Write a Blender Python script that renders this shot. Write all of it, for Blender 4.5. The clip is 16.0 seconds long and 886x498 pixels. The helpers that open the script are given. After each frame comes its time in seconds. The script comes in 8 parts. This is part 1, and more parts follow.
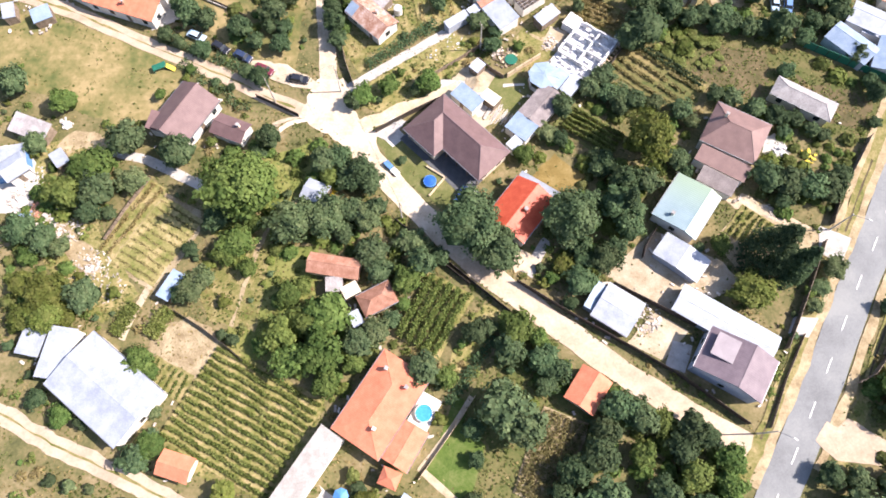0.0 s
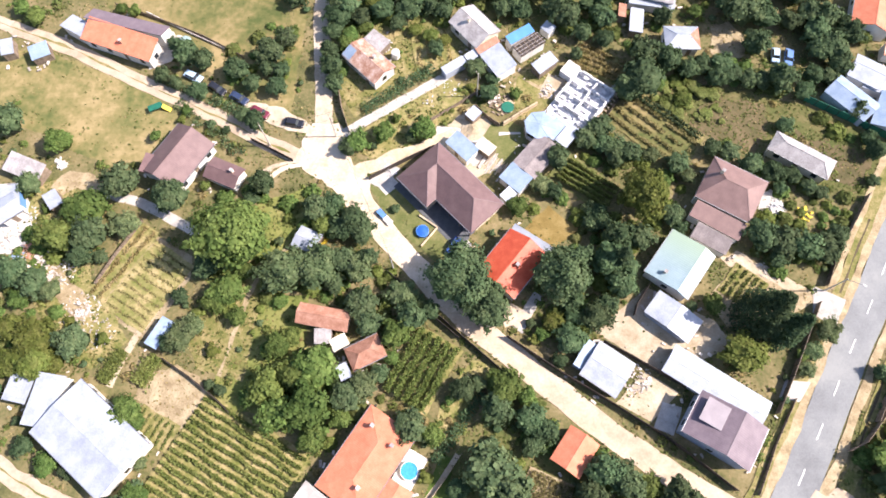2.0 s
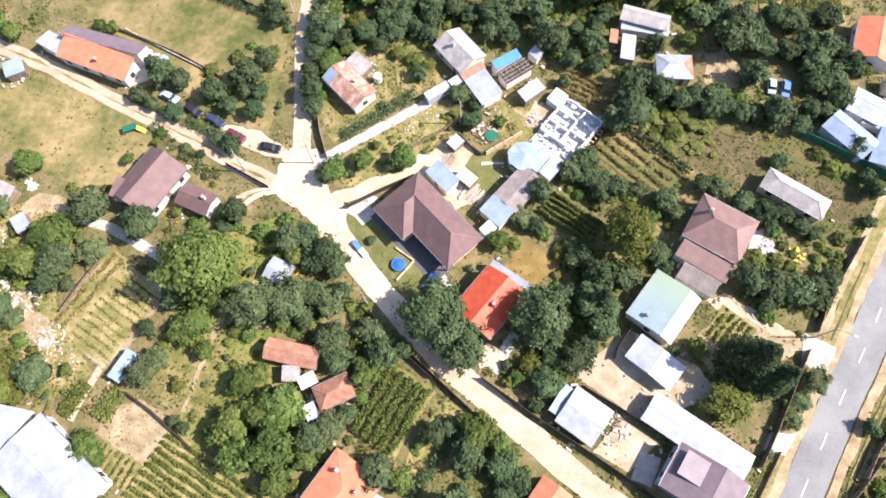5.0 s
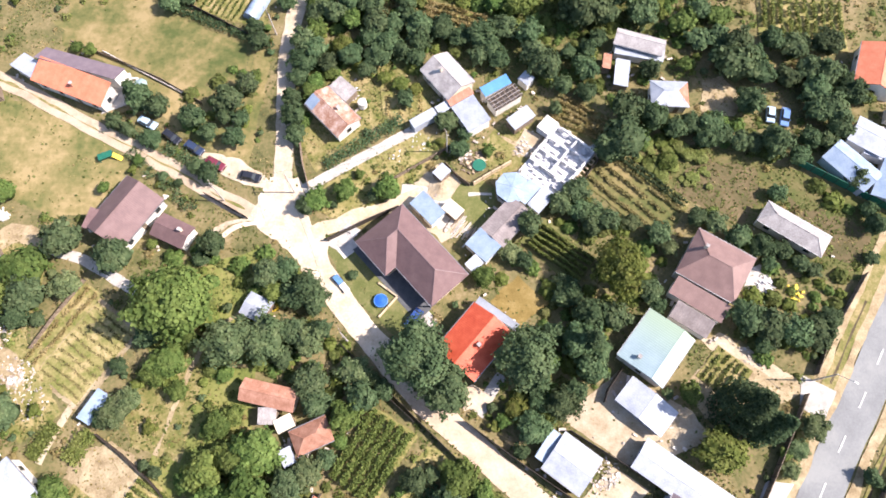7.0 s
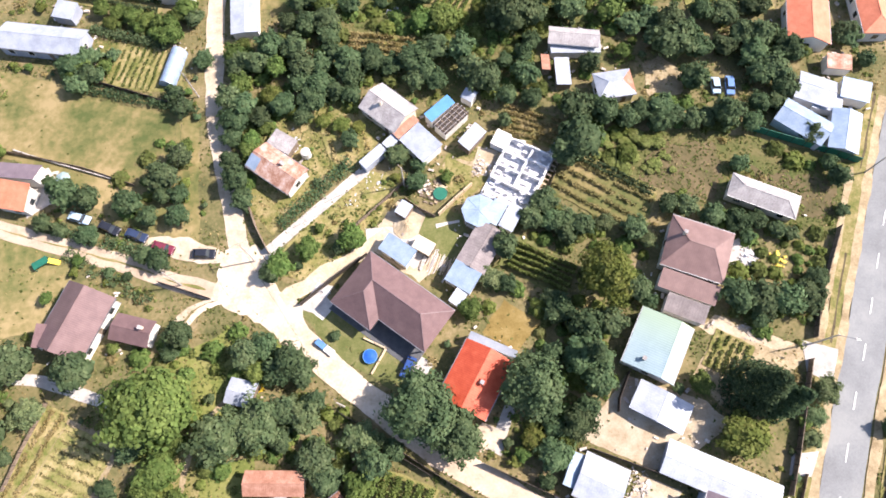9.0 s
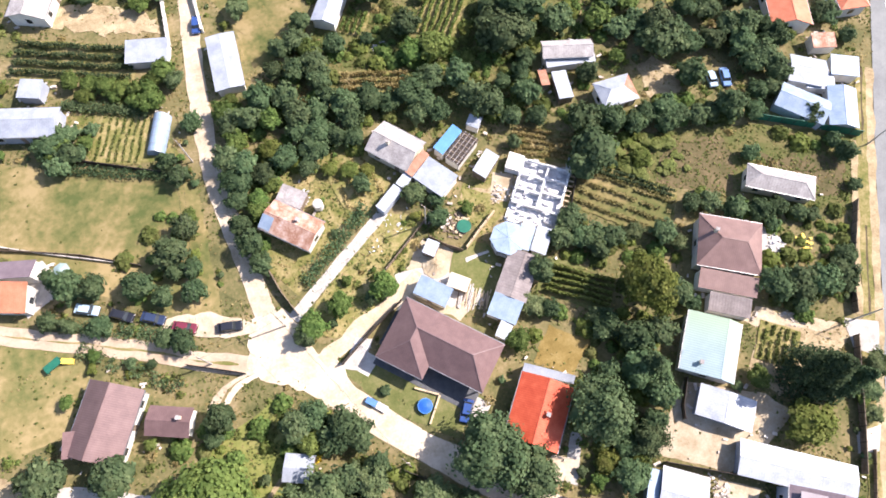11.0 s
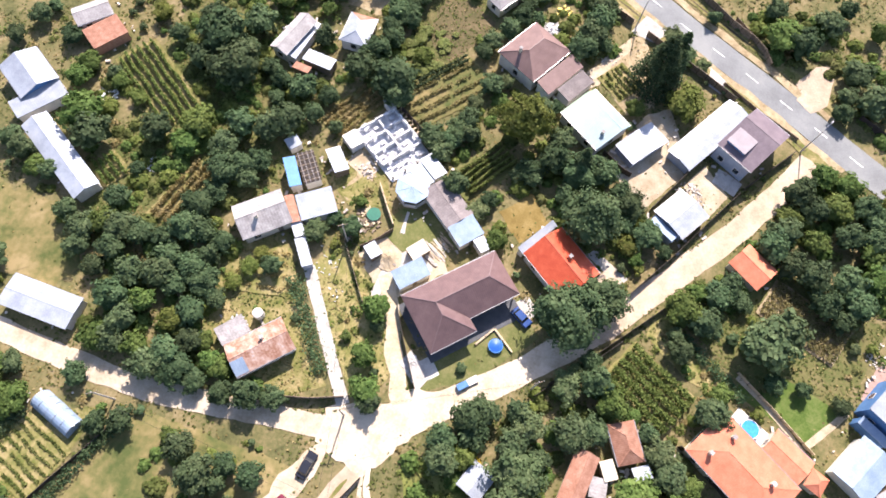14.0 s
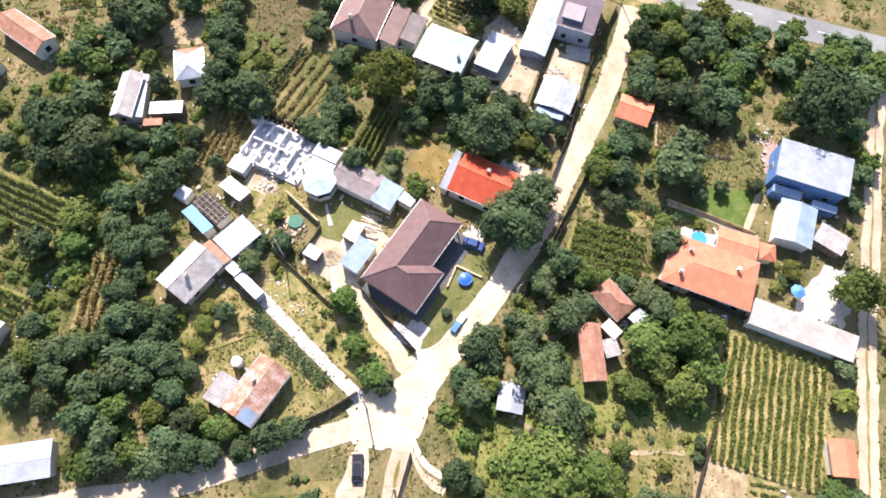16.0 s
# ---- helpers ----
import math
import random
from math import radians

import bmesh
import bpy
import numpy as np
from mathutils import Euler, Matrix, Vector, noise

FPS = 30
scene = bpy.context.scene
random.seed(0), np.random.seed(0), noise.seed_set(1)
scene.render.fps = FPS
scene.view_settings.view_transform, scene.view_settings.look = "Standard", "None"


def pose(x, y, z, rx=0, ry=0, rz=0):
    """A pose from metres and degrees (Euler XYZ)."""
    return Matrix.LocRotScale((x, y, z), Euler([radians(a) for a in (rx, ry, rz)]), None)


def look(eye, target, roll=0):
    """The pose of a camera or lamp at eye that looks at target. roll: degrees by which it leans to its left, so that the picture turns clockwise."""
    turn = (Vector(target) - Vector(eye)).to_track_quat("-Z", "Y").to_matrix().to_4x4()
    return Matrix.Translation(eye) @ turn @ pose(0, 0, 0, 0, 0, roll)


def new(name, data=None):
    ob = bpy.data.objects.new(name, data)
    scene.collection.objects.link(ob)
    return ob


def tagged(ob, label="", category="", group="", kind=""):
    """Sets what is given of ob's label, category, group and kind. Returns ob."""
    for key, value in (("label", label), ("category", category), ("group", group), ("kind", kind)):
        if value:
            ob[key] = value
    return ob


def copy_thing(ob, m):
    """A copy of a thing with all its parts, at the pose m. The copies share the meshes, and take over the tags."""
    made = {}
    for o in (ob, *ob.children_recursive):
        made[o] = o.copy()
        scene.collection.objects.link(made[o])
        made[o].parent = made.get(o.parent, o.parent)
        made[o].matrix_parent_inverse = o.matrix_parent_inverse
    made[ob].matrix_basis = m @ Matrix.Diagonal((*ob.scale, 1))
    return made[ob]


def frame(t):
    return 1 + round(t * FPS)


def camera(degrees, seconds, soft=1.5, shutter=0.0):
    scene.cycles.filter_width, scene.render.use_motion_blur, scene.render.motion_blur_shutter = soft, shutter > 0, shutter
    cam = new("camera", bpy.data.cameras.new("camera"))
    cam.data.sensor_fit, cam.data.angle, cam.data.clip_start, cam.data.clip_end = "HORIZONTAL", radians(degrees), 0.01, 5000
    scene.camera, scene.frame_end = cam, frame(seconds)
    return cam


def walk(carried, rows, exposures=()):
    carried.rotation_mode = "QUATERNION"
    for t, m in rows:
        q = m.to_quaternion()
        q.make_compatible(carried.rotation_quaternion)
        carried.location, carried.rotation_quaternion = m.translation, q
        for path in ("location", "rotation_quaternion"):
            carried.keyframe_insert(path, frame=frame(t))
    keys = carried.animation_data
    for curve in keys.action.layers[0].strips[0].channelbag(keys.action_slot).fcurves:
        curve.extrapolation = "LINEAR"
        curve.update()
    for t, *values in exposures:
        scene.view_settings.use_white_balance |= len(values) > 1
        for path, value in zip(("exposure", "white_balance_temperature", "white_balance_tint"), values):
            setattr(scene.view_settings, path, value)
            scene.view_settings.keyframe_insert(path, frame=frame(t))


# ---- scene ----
cam = camera(70.32, 16.0, 1.75)
ROWS = [  # seconds, place, turn
    (0.0, 0.29, 0.27, 110.62, 19.24, 0.71, -0.77),
    (0.5, 0.60, 2.89, 111.58, 19.31, 0.60, -0.44),
    (1.0, 1.20, 5.67, 112.63, 19.17, 0.68, -0.08),
    (1.5, 1.85, 7.85, 113.09, 19.22, 0.70, 0.28),
    (2.0, 2.92, 9.46, 113.19, 19.34, 0.72, 0.59),
    (2.5, 3.81, 11.08, 113.23, 19.23, 0.65, 0.86),
    (3.0, 4.77, 12.43, 113.27, 19.12, 0.67, 1.13),
    (3.5, 5.54, 13.82, 113.10, 19.00, 0.69, 1.36),
    (4.0, 6.31, 14.86, 112.58, 19.09, 0.75, 1.56),
    (6.5, 11.04, 23.06, 110.23, 19.08, 1.18, 2.44),
    (7.0, 11.40, 25.08, 109.54, 19.10, 1.08, 2.31),
    (7.5, 13.43, 27.01, 108.08, 19.22, 0.84, 1.97),
    (8.0, 15.76, 28.62, 106.91, 18.97, 0.92, 0.49),
    (8.5, 12.66, 30.77, 107.00, 18.65, 0.92, -4.74),
    (9.0, 8.00, 33.45, 107.29, 18.68, 0.92, -10.16),
    (11.5, -7.64, 45.07, 105.85, 19.54, -0.64, -25.15),
    (12.0, -12.08, 47.50, 106.07, 19.74, -0.75, -33.59),
    (12.5, -16.51, 50.07, 106.42, 19.67, -0.96, -43.12),
    (13.0, -21.08, 53.40, 106.50, 19.84, -1.52, -52.71),
    (13.5, -25.19, 55.86, 105.95, 20.48, -2.06, -62.93),
    (14.0, -28.43, 58.38, 105.36, 21.02, -2.11, -73.58),
    (14.5, -30.92, 61.89, 105.08, 21.40, -2.18, -84.21),
    (15.0, -32.86, 66.21, 104.62, 21.94, -1.76, -94.21),
    (15.5, -34.51, 69.38, 104.06, 22.16, -1.95, -100.68),
    (16.0, -36.97, 67.76, 104.42, 22.09, -1.93, -102.56),
]
walk(cam, [(t, pose(x, y, z, rx, ry, rz)) for t, x, y, z, rx, ry, rz in ROWS])

# ---- light ----
SUN_ELEVATION, SUN_AZIMUTH = 44.0, 1.0  # degrees; azimuth from +x towards +y
world = bpy.data.worlds.new("sky")
scene.world = world
world.use_nodes = True
sky = world.node_tree.nodes.new("ShaderNodeTexSky")
sky.sky_type, sky.sun_disc = "NISHITA", False
sky.sun_elevation, sky.sun_rotation = radians(SUN_ELEVATION), radians(90 - SUN_AZIMUTH)
world.node_tree.links.new(sky.outputs[0], world.node_tree.nodes["Background"].inputs[0])
world.node_tree.nodes["Background"].inputs[1].default_value = 0.118
sun = new("sun", bpy.data.lights.new("sun", "SUN"))
sun.data.energy, sun.data.angle, sun.data.color = 5.0, radians(0.55), (1.0, 0.945, 0.865)
sun_from = Vector((math.cos(radians(SUN_AZIMUTH)) * math.cos(radians(SUN_ELEVATION)), math.sin(radians(SUN_AZIMUTH)) * math.cos(radians(SUN_ELEVATION)), math.sin(radians(SUN_ELEVATION))))
sun.matrix_world = look(sun_from * 300, (0, 0, 0))
scene.view_settings.exposure = 1.1
scene.view_settings.use_white_balance = True
scene.view_settings.white_balance_temperature, scene.view_settings.white_balance_tint = 6640, 20


# ---- materials ----
def material(name, colors, scale=0.5, fine=6.0, rough=0.85, metal=0.0, bump=0.3, ribs=0.0, vary=0.12, island=0.0, where="Object", contrast=0.5, specular=0.3, thin=0.0, hue=0.0):
    """Colours mixed by two scales of noise, fine relief, optional ribs across x, varied from object to object."""
    m = bpy.data.materials.new(name)
    m.use_nodes = True
    tree, nodes, link = m.node_tree, m.node_tree.nodes, m.node_tree.links.new
    shader = nodes["Principled BSDF"]
    shader.inputs["Roughness"].default_value, shader.inputs["Metallic"].default_value = rough, metal
    shader.inputs["Specular IOR Level"].default_value = specular
    coords = nodes.new("ShaderNodeTexCoord") if where == "Object" else nodes.new("ShaderNodeNewGeometry")
    place = coords.outputs["Object"] if where == "Object" else coords.outputs["Position"]

    def noise_at(size, detail):
        n = nodes.new("ShaderNodeTexNoise")
        n.inputs["Scale"].default_value, n.inputs["Detail"].default_value, n.inputs["Roughness"].default_value = size, detail, 0.62
        link(place, n.inputs["Vector"])
        return n

    coarse, grain = noise_at(scale, 4.0), noise_at(fine, 3.0)
    ramp = nodes.new("ShaderNodeValToRGB")
    while len(ramp.color_ramp.elements) < len(colors):
        ramp.color_ramp.elements.new(0.5)
    low, high = 0.5 - 0.5 * contrast + 0.05, 0.5 + 0.5 * contrast - 0.05
    for i, (e, c) in enumerate(zip(ramp.color_ramp.elements, colors)):
        e.position, e.color = low + (high - low) * i / max(1, len(colors) - 1), (*c, 1)
    mix = nodes.new("ShaderNodeMath")
    mix.operation = "MULTIPLY_ADD"
    mix.inputs[1].default_value = 0.45
    link(grain.outputs["Fac"], mix.inputs[0])
    half = nodes.new("ShaderNodeMath")
    half.operation = "MULTIPLY_ADD"
    half.inputs[1].default_value, half.inputs[2].default_value = 1.0, -0.22
    link(coarse.outputs["Fac"], half.inputs[0])
    link(half.outputs[0], mix.inputs[2])
    link(mix.outputs[0], ramp.inputs["Fac"])
    color = ramp.outputs["Color"]
    hsv = nodes.new("ShaderNodeHueSaturation")
    link(color, hsv.inputs["Color"])
    info = nodes.new("ShaderNodeObjectInfo")
    if hue:
        spread = nodes.new("ShaderNodeMath")
        spread.operation = "MULTIPLY"
        spread.inputs[1].default_value = 7.31
        link(info.outputs["Random"], spread.inputs[0])
        loose = nodes.new("ShaderNodeMath")
        loose.operation = "FRACT"
        link(spread.outputs[0], loose.inputs[0])
        shift = nodes.new("ShaderNodeMath")
        shift.operation = "MULTIPLY_ADD"
        shift.inputs[1].default_value, shift.inputs[2].default_value = 2 * hue, 0.5 - hue
        link(loose.outputs[0], shift.inputs[0])
        link(shift.outputs[0], hsv.inputs["Hue"])
    value = nodes.new("ShaderNodeMath")
    value.operation = "MULTIPLY_ADD"
    value.inputs[1].default_value, value.inputs[2].default_value = 2 * vary, 1 - vary
    link(info.outputs["Random"], value.inputs[0])
    result = value.outputs[0]
    if island:
        geo = nodes.new("ShaderNodeNewGeometry")
        isl = nodes.new("ShaderNodeMath")
        isl.operation = "MULTIPLY_ADD"
        isl.inputs[1].default_value, isl.inputs[2].default_value = 2 * island, 1 - island
        link(geo.outputs["Random Per Island"], isl.inputs[0])
        both = nodes.new("ShaderNodeMath")
        both.operation = "MULTIPLY"
        link(isl.outputs[0], both.inputs[0])
        link(result, both.inputs[1])
        result = both.outputs[0]
    link(result, hsv.inputs["Value"])
    link(hsv.outputs["Color"], shader.inputs["Base Color"])
    height = grain.outputs["Fac"]
    if ribs:
        wave = nodes.new("ShaderNodeTexWave")
        wave.wave_type, wave.bands_direction = "BANDS", "X"
        wave.inputs["Scale"].default_value = 0.314 / ribs
        wave.inputs["Distortion"].default_value = 0.3
        link(place, wave.inputs["Vector"])
        add = nodes.new("ShaderNodeMath")
        add.operation = "MULTIPLY_ADD"
        add.inputs[1].default_value = 1.2
        link(wave.outputs["Fac"], add.inputs[0])
        link(height, add.inputs[2])
        height = add.outputs[0]
    if bump:
        b = nodes.new("ShaderNodeBump")
        b.inputs["Strength"].default_value, b.inputs["Distance"].default_value = bump, 0.06
        link(height, b.inputs["Height"])
        link(b.outputs["Normal"], shader.inputs["Normal"])
    if thin:
        through_leaf, blend = nodes.new("ShaderNodeBsdfTranslucent"), nodes.new("ShaderNodeMixShader")
        blend.inputs[0].default_value = thin
        link(hsv.outputs["Color"], through_leaf.inputs["Color"])
        link(shader.outputs[0], blend.inputs[1])
        link(through_leaf.outputs[0], blend.inputs[2])
        link(blend.outputs[0], nodes["Material Output"].inputs["Surface"])
    return m


M = {
    # ground
    "ground": material("grass_ground", [(0.060, 0.067, 0.028), (0.116, 0.112, 0.047), (0.193, 0.158, 0.078), (0.281, 0.220, 0.131)], 0.16, 1.7, 0.95, bump=0.6, where="World", contrast=0.62, specular=0.1),
    "dry": material("dry_meadow", [(0.075, 0.094, 0.031), (0.133, 0.129, 0.049), (0.205, 0.169, 0.074), (0.282, 0.220, 0.110)], 0.09, 0.7, 0.95, bump=0.6, where="World", contrast=0.46, specular=0.1),
    "weedy": material("weedy_ground", [(0.056, 0.081, 0.024), (0.094, 0.107, 0.036), (0.136, 0.126, 0.051), (0.180, 0.151, 0.072)], 0.2, 1.8, 0.95, bump=0.7, where="World", contrast=0.6, specular=0.1),
    "withered": material("withered_weeds", [(0.075, 0.075, 0.032), (0.105, 0.090, 0.044), (0.138, 0.108, 0.058), (0.180, 0.138, 0.078)], 0.3, 1.8, 0.95, bump=0.7, where="World", contrast=0.6, specular=0.1),
    "straw": material("golden_dry_grass", [(0.155, 0.110, 0.036), (0.205, 0.148, 0.052), (0.255, 0.190, 0.078)], 0.3, 2.6, 0.95, bump=0.5, where="World", specular=0.1),
    "lush": material("yellow_green_grass", [(0.085, 0.112, 0.028), (0.130, 0.152, 0.042), (0.185, 0.188, 0.060), (0.225, 0.205, 0.085)], 0.22, 1.8, 0.95, bump=0.7, where="World", contrast=0.6, specular=0.1),
    "lawn": material("mown_grass", [(0.085, 0.105, 0.032), (0.130, 0.138, 0.050), (0.195, 0.18, 0.082)], 0.3, 2.6, 0.95, bump=0.5, where="World", specular=0.1),
    "green_lawn": material("watered_lawn", [(0.055, 0.095, 0.020), (0.085, 0.128, 0.030), (0.140, 0.165, 0.055)], 0.3, 2.6, 0.95, bump=0.5, where="World", specular=0.1),
    "verge": material("roadside_grass", [(0.106, 0.127, 0.031), (0.212, 0.191, 0.073), (0.360, 0.286, 0.146)], 0.35, 2.5, 0.95, bump=0.5, where="World", specular=0.1),
    "soil": material("dry_soil", [(0.211, 0.158, 0.090), (0.317, 0.251, 0.152), (0.422, 0.353, 0.228)], 0.35, 3.0, 0.95, bump=0.7, where="World", specular=0.1),
    "sand": material("pale_sand", [(0.324, 0.255, 0.163), (0.433, 0.357, 0.251), (0.505, 0.438, 0.339)], 0.3, 3.0, 0.95, bump=0.5, where="World", specular=0.1),
    "track": material("dusty_track", [(0.40, 0.32, 0.225), (0.53, 0.44, 0.33), (0.63, 0.54, 0.43)], 0.28, 2.2, 0.95, bump=0.5, where="World", contrast=0.55, specular=0.1),
    "tan_track": material("tan_gravel_track", [(0.36, 0.275, 0.195), (0.46, 0.365, 0.27), (0.55, 0.45, 0.345)], 0.22, 2.2, 0.95, bump=0.5, where="World", contrast=0.55, specular=0.1),
    "concrete": material("pale_concrete", [(0.342, 0.318, 0.285), (0.446, 0.418, 0.380), (0.532, 0.503, 0.461)], 0.5, 5.0, 0.85, bump=0.3, where="World"),
    "pink_paving": material("pinkish_paving", [(0.36, 0.235, 0.20), (0.45, 0.31, 0.26)], 0.8, 5.0, 0.9, bump=0.3, where="World"),
    # dark grey that puts the shade below the eaves into the floor colour
    "eave_shade": material("painted_eave_shade", [(0.075, 0.08, 0.09), (0.11, 0.115, 0.125)], 0.8, 6.0, 0.85, bump=0.3),
    "asphalt": material("worn_asphalt", [(0.184, 0.190, 0.192), (0.238, 0.249, 0.250), (0.293, 0.303, 0.294)], 0.12, 4.0, 0.9, bump=0.2, where="World", specular=0.2),
    # the shade inside a ditch, put into the colour of a flat strip
    "ditch": material("ditch_shade_brown", [(0.07, 0.055, 0.034), (0.12, 0.095, 0.06)], 0.8, 4.0, 0.95, bump=0.6, where="World", specular=0.1),
    "line": material("road_paint", [(0.7, 0.7, 0.68), (0.85, 0.85, 0.82)], 2.0, 9.0, 0.7, bump=0.1),
    # roofs and walls
    "brown_roof": material("brown_metal_tile", [(0.122, 0.076, 0.075), (0.147, 0.092, 0.090), (0.174, 0.111, 0.108)], 0.5, 5.0, 0.5, ribs=0.35, bump=0.12, vary=0.08),
    "rosy_roof": material("rosy_brown_metal_tile", [(0.165, 0.104, 0.095), (0.198, 0.126, 0.114), (0.232, 0.15, 0.136)], 0.5, 5.0, 0.5, ribs=0.35, bump=0.12, vary=0.06),
    "brown_cap": material("brown_ridge_metal", [(0.17, 0.115, 0.115), (0.20, 0.135, 0.135)], 0.5, 5.0, 0.5, bump=0.05, vary=0.05),
    "purple_roof": material("mauve_metal_tile", [(0.125, 0.095, 0.112), (0.155, 0.120, 0.138), (0.19, 0.148, 0.165)], 0.5, 5.0, 0.5, ribs=0.35, bump=0.12, vary=0.06),
    "pale_mauve_roof": material("pale_mauve_sheet", [(0.27, 0.235, 0.25), (0.33, 0.29, 0.305)], 0.5, 5.0, 0.5, bump=0.1, vary=0.03),
    "red_roof": material("bright_red_metal_tile", [(0.44, 0.065, 0.030), (0.52, 0.090, 0.042), (0.58, 0.12, 0.06)], 0.6, 5.0, 0.5, ribs=0.35, bump=0.14, vary=0.05),
    "orange_roof": material("orange_clay_tile", [(0.52, 0.155, 0.085), (0.60, 0.195, 0.11), (0.66, 0.235, 0.14)], 0.6, 5.0, 0.7, ribs=0.3, bump=0.14, vary=0.05),
    "white_roof": material("galvanised_sheet", [(0.262, 0.293, 0.343), (0.338, 0.372, 0.425), (0.414, 0.443, 0.484)], 0.35, 4.0, 0.5, metal=0.1, ribs=0.4, bump=0.12, vary=0.06),
    "pale_blue_roof": material("pale_blue_sheet", [(0.207, 0.287, 0.392), (0.266, 0.348, 0.457), (0.332, 0.410, 0.506)], 0.4, 4.0, 0.5, metal=0.1, ribs=0.4, bump=0.12, vary=0.06),
    "blue_roof": material("bright_blue_sheet", [(0.06, 0.20, 0.44), (0.10, 0.28, 0.54)], 0.6, 4.0, 0.5, ribs=0.3, bump=0.15),
    "green_roof": material("pale_green_sheet", [(0.222, 0.312, 0.335), (0.266, 0.359, 0.390), (0.311, 0.406, 0.437)], 0.18, 4.0, 0.5, metal=0.1, ribs=0.4, bump=0.2),
    "grey_roof": material("weathered_grey_roof", [(0.252, 0.230, 0.225), (0.351, 0.329, 0.320), (0.468, 0.441, 0.427)], 0.5, 4.0, 0.85, ribs=0.5, bump=0.22),
    "dull_roof": material("dull_grey_brown_roof", [(0.17, 0.145, 0.14), (0.22, 0.19, 0.185), (0.28, 0.245, 0.235)], 0.5, 4.0, 0.85, ribs=0.5, bump=0.2),
    "rust_roof": material("rusted_sheet", [(0.22, 0.095, 0.055), (0.36, 0.19, 0.13), (0.50, 0.33, 0.26), (0.56, 0.48, 0.44)], 0.55, 3.0, 0.8, ribs=0.5, bump=0.22, contrast=0.6),
    "clay_roof": material("old_clay_tile", [(0.25, 0.115, 0.073), (0.33, 0.165, 0.112), (0.41, 0.225, 0.16)], 0.8, 4.0, 0.9, ribs=0.3, bump=0.2),
    "plaster": material("white_plaster", [(0.54, 0.52, 0.48), (0.68, 0.66, 0.62)], 0.6, 6.0, 0.9, bump=0.15),
    "cream": material("cream_plaster", [(0.60, 0.52, 0.40), (0.70, 0.62, 0.50)], 0.6, 6.0, 0.9, bump=0.15),
    "block": material("white_block_masonry", [(0.389, 0.389, 0.407), (0.524, 0.524, 0.534), (0.643, 0.643, 0.643)], 1.2, 6.0, 0.9, bump=0.4, island=0.25),
    "brick": material("red_brick", [(0.34, 0.16, 0.10), (0.46, 0.25, 0.17)], 2.0, 8.0, 0.9, bump=0.4),
    "timber": material("weathered_timber", [(0.10, 0.075, 0.055), (0.19, 0.145, 0.105), (0.27, 0.21, 0.16)], 1.5, 9.0, 0.85, bump=0.4),
    "dark_timber": material("dark_timber", [(0.035, 0.028, 0.024), (0.075, 0.058, 0.048)], 1.5, 9.0, 0.85, bump=0.4),
    "pale_timber": material("fresh_sawn_timber", [(0.42, 0.32, 0.20), (0.58, 0.46, 0.31)], 1.5, 9.0, 0.8, bump=0.3),
    "glass": material("window_glass", [(0.02, 0.025, 0.03), (0.035, 0.04, 0.045)], 1.0, 4.0, 0.08, bump=0.0, specular=0.6),
    "metal": material("grey_metal", [(0.25, 0.25, 0.26), (0.38, 0.38, 0.39)], 1.0, 8.0, 0.45, metal=0.7, bump=0.1),
    "grey_wall": material("grey_blue_plaster", [(0.26, 0.29, 0.35), (0.36, 0.39, 0.45)], 0.6, 5.0, 0.85, bump=0.2),
    "blue_wall": material("blue_painted_wall", [(0.07, 0.17, 0.36), (0.11, 0.24, 0.46)], 0.6, 5.0, 0.8, bump=0.2),
    "blue_plastic": material("blue_plastic", [(0.02, 0.10, 0.42), (0.03, 0.15, 0.55)], 1.0, 6.0, 0.4, bump=0.05),
    "green_plastic": material("green_plastic", [(0.012, 0.11, 0.075), (0.02, 0.16, 0.10)], 1.0, 6.0, 0.5, bump=0.05),
    "yellow_plastic": material("yellow_plastic", [(0.62, 0.44, 0.03), (0.75, 0.56, 0.06)], 1.0, 6.0, 0.5, bump=0.05),
    "water": material("pool_water", [(0.03, 0.22, 0.48), (0.06, 0.33, 0.60)], 2.0, 6.0, 0.1, bump=0.15, specular=0.5),
    "tyre": material("black_rubber", [(0.012, 0.012, 0.012), (0.03, 0.03, 0.03)], 3.0, 9.0, 0.8, bump=0.1),
    # plants
    "leaf_dark": material("dark_foliage", [(0.046, 0.077, 0.037), (0.082, 0.127, 0.059), (0.144, 0.191, 0.091)], 1.6, 5.0, 0.75, bump=0.0, vary=0.3, island=0.24, specular=0.1, thin=0.4, hue=0.02),
    "leaf_deep": material("deep_green_foliage", [(0.028, 0.050, 0.026), (0.050, 0.081, 0.039), (0.091, 0.130, 0.057)], 1.6, 5.0, 0.75, bump=0.0, vary=0.2, island=0.24, specular=0.1, thin=0.35, hue=0.016),
    "leaf_mid": material("mid_green_foliage", [(0.062, 0.107, 0.028), (0.111, 0.164, 0.045), (0.175, 0.230, 0.068)], 1.6, 5.0, 0.75, bump=0.0, vary=0.25, island=0.24, specular=0.1, thin=0.4, hue=0.022),
    "leaf_olive": material("olive_foliage", [(0.087, 0.115, 0.027), (0.139, 0.171, 0.042), (0.212, 0.226, 0.070)], 1.6, 5.0, 0.75, bump=0.0, vary=0.22, island=0.24, specular=0.1, thin=0.4, hue=0.02),
    "leaf_grey": material("grey_green_foliage", [(0.071, 0.107, 0.050), (0.127, 0.171, 0.076), (0.214, 0.252, 0.121)], 1.6, 5.0, 0.75, bump=0.0, vary=0.2, island=0.24, specular=0.1, thin=0.4, hue=0.02),
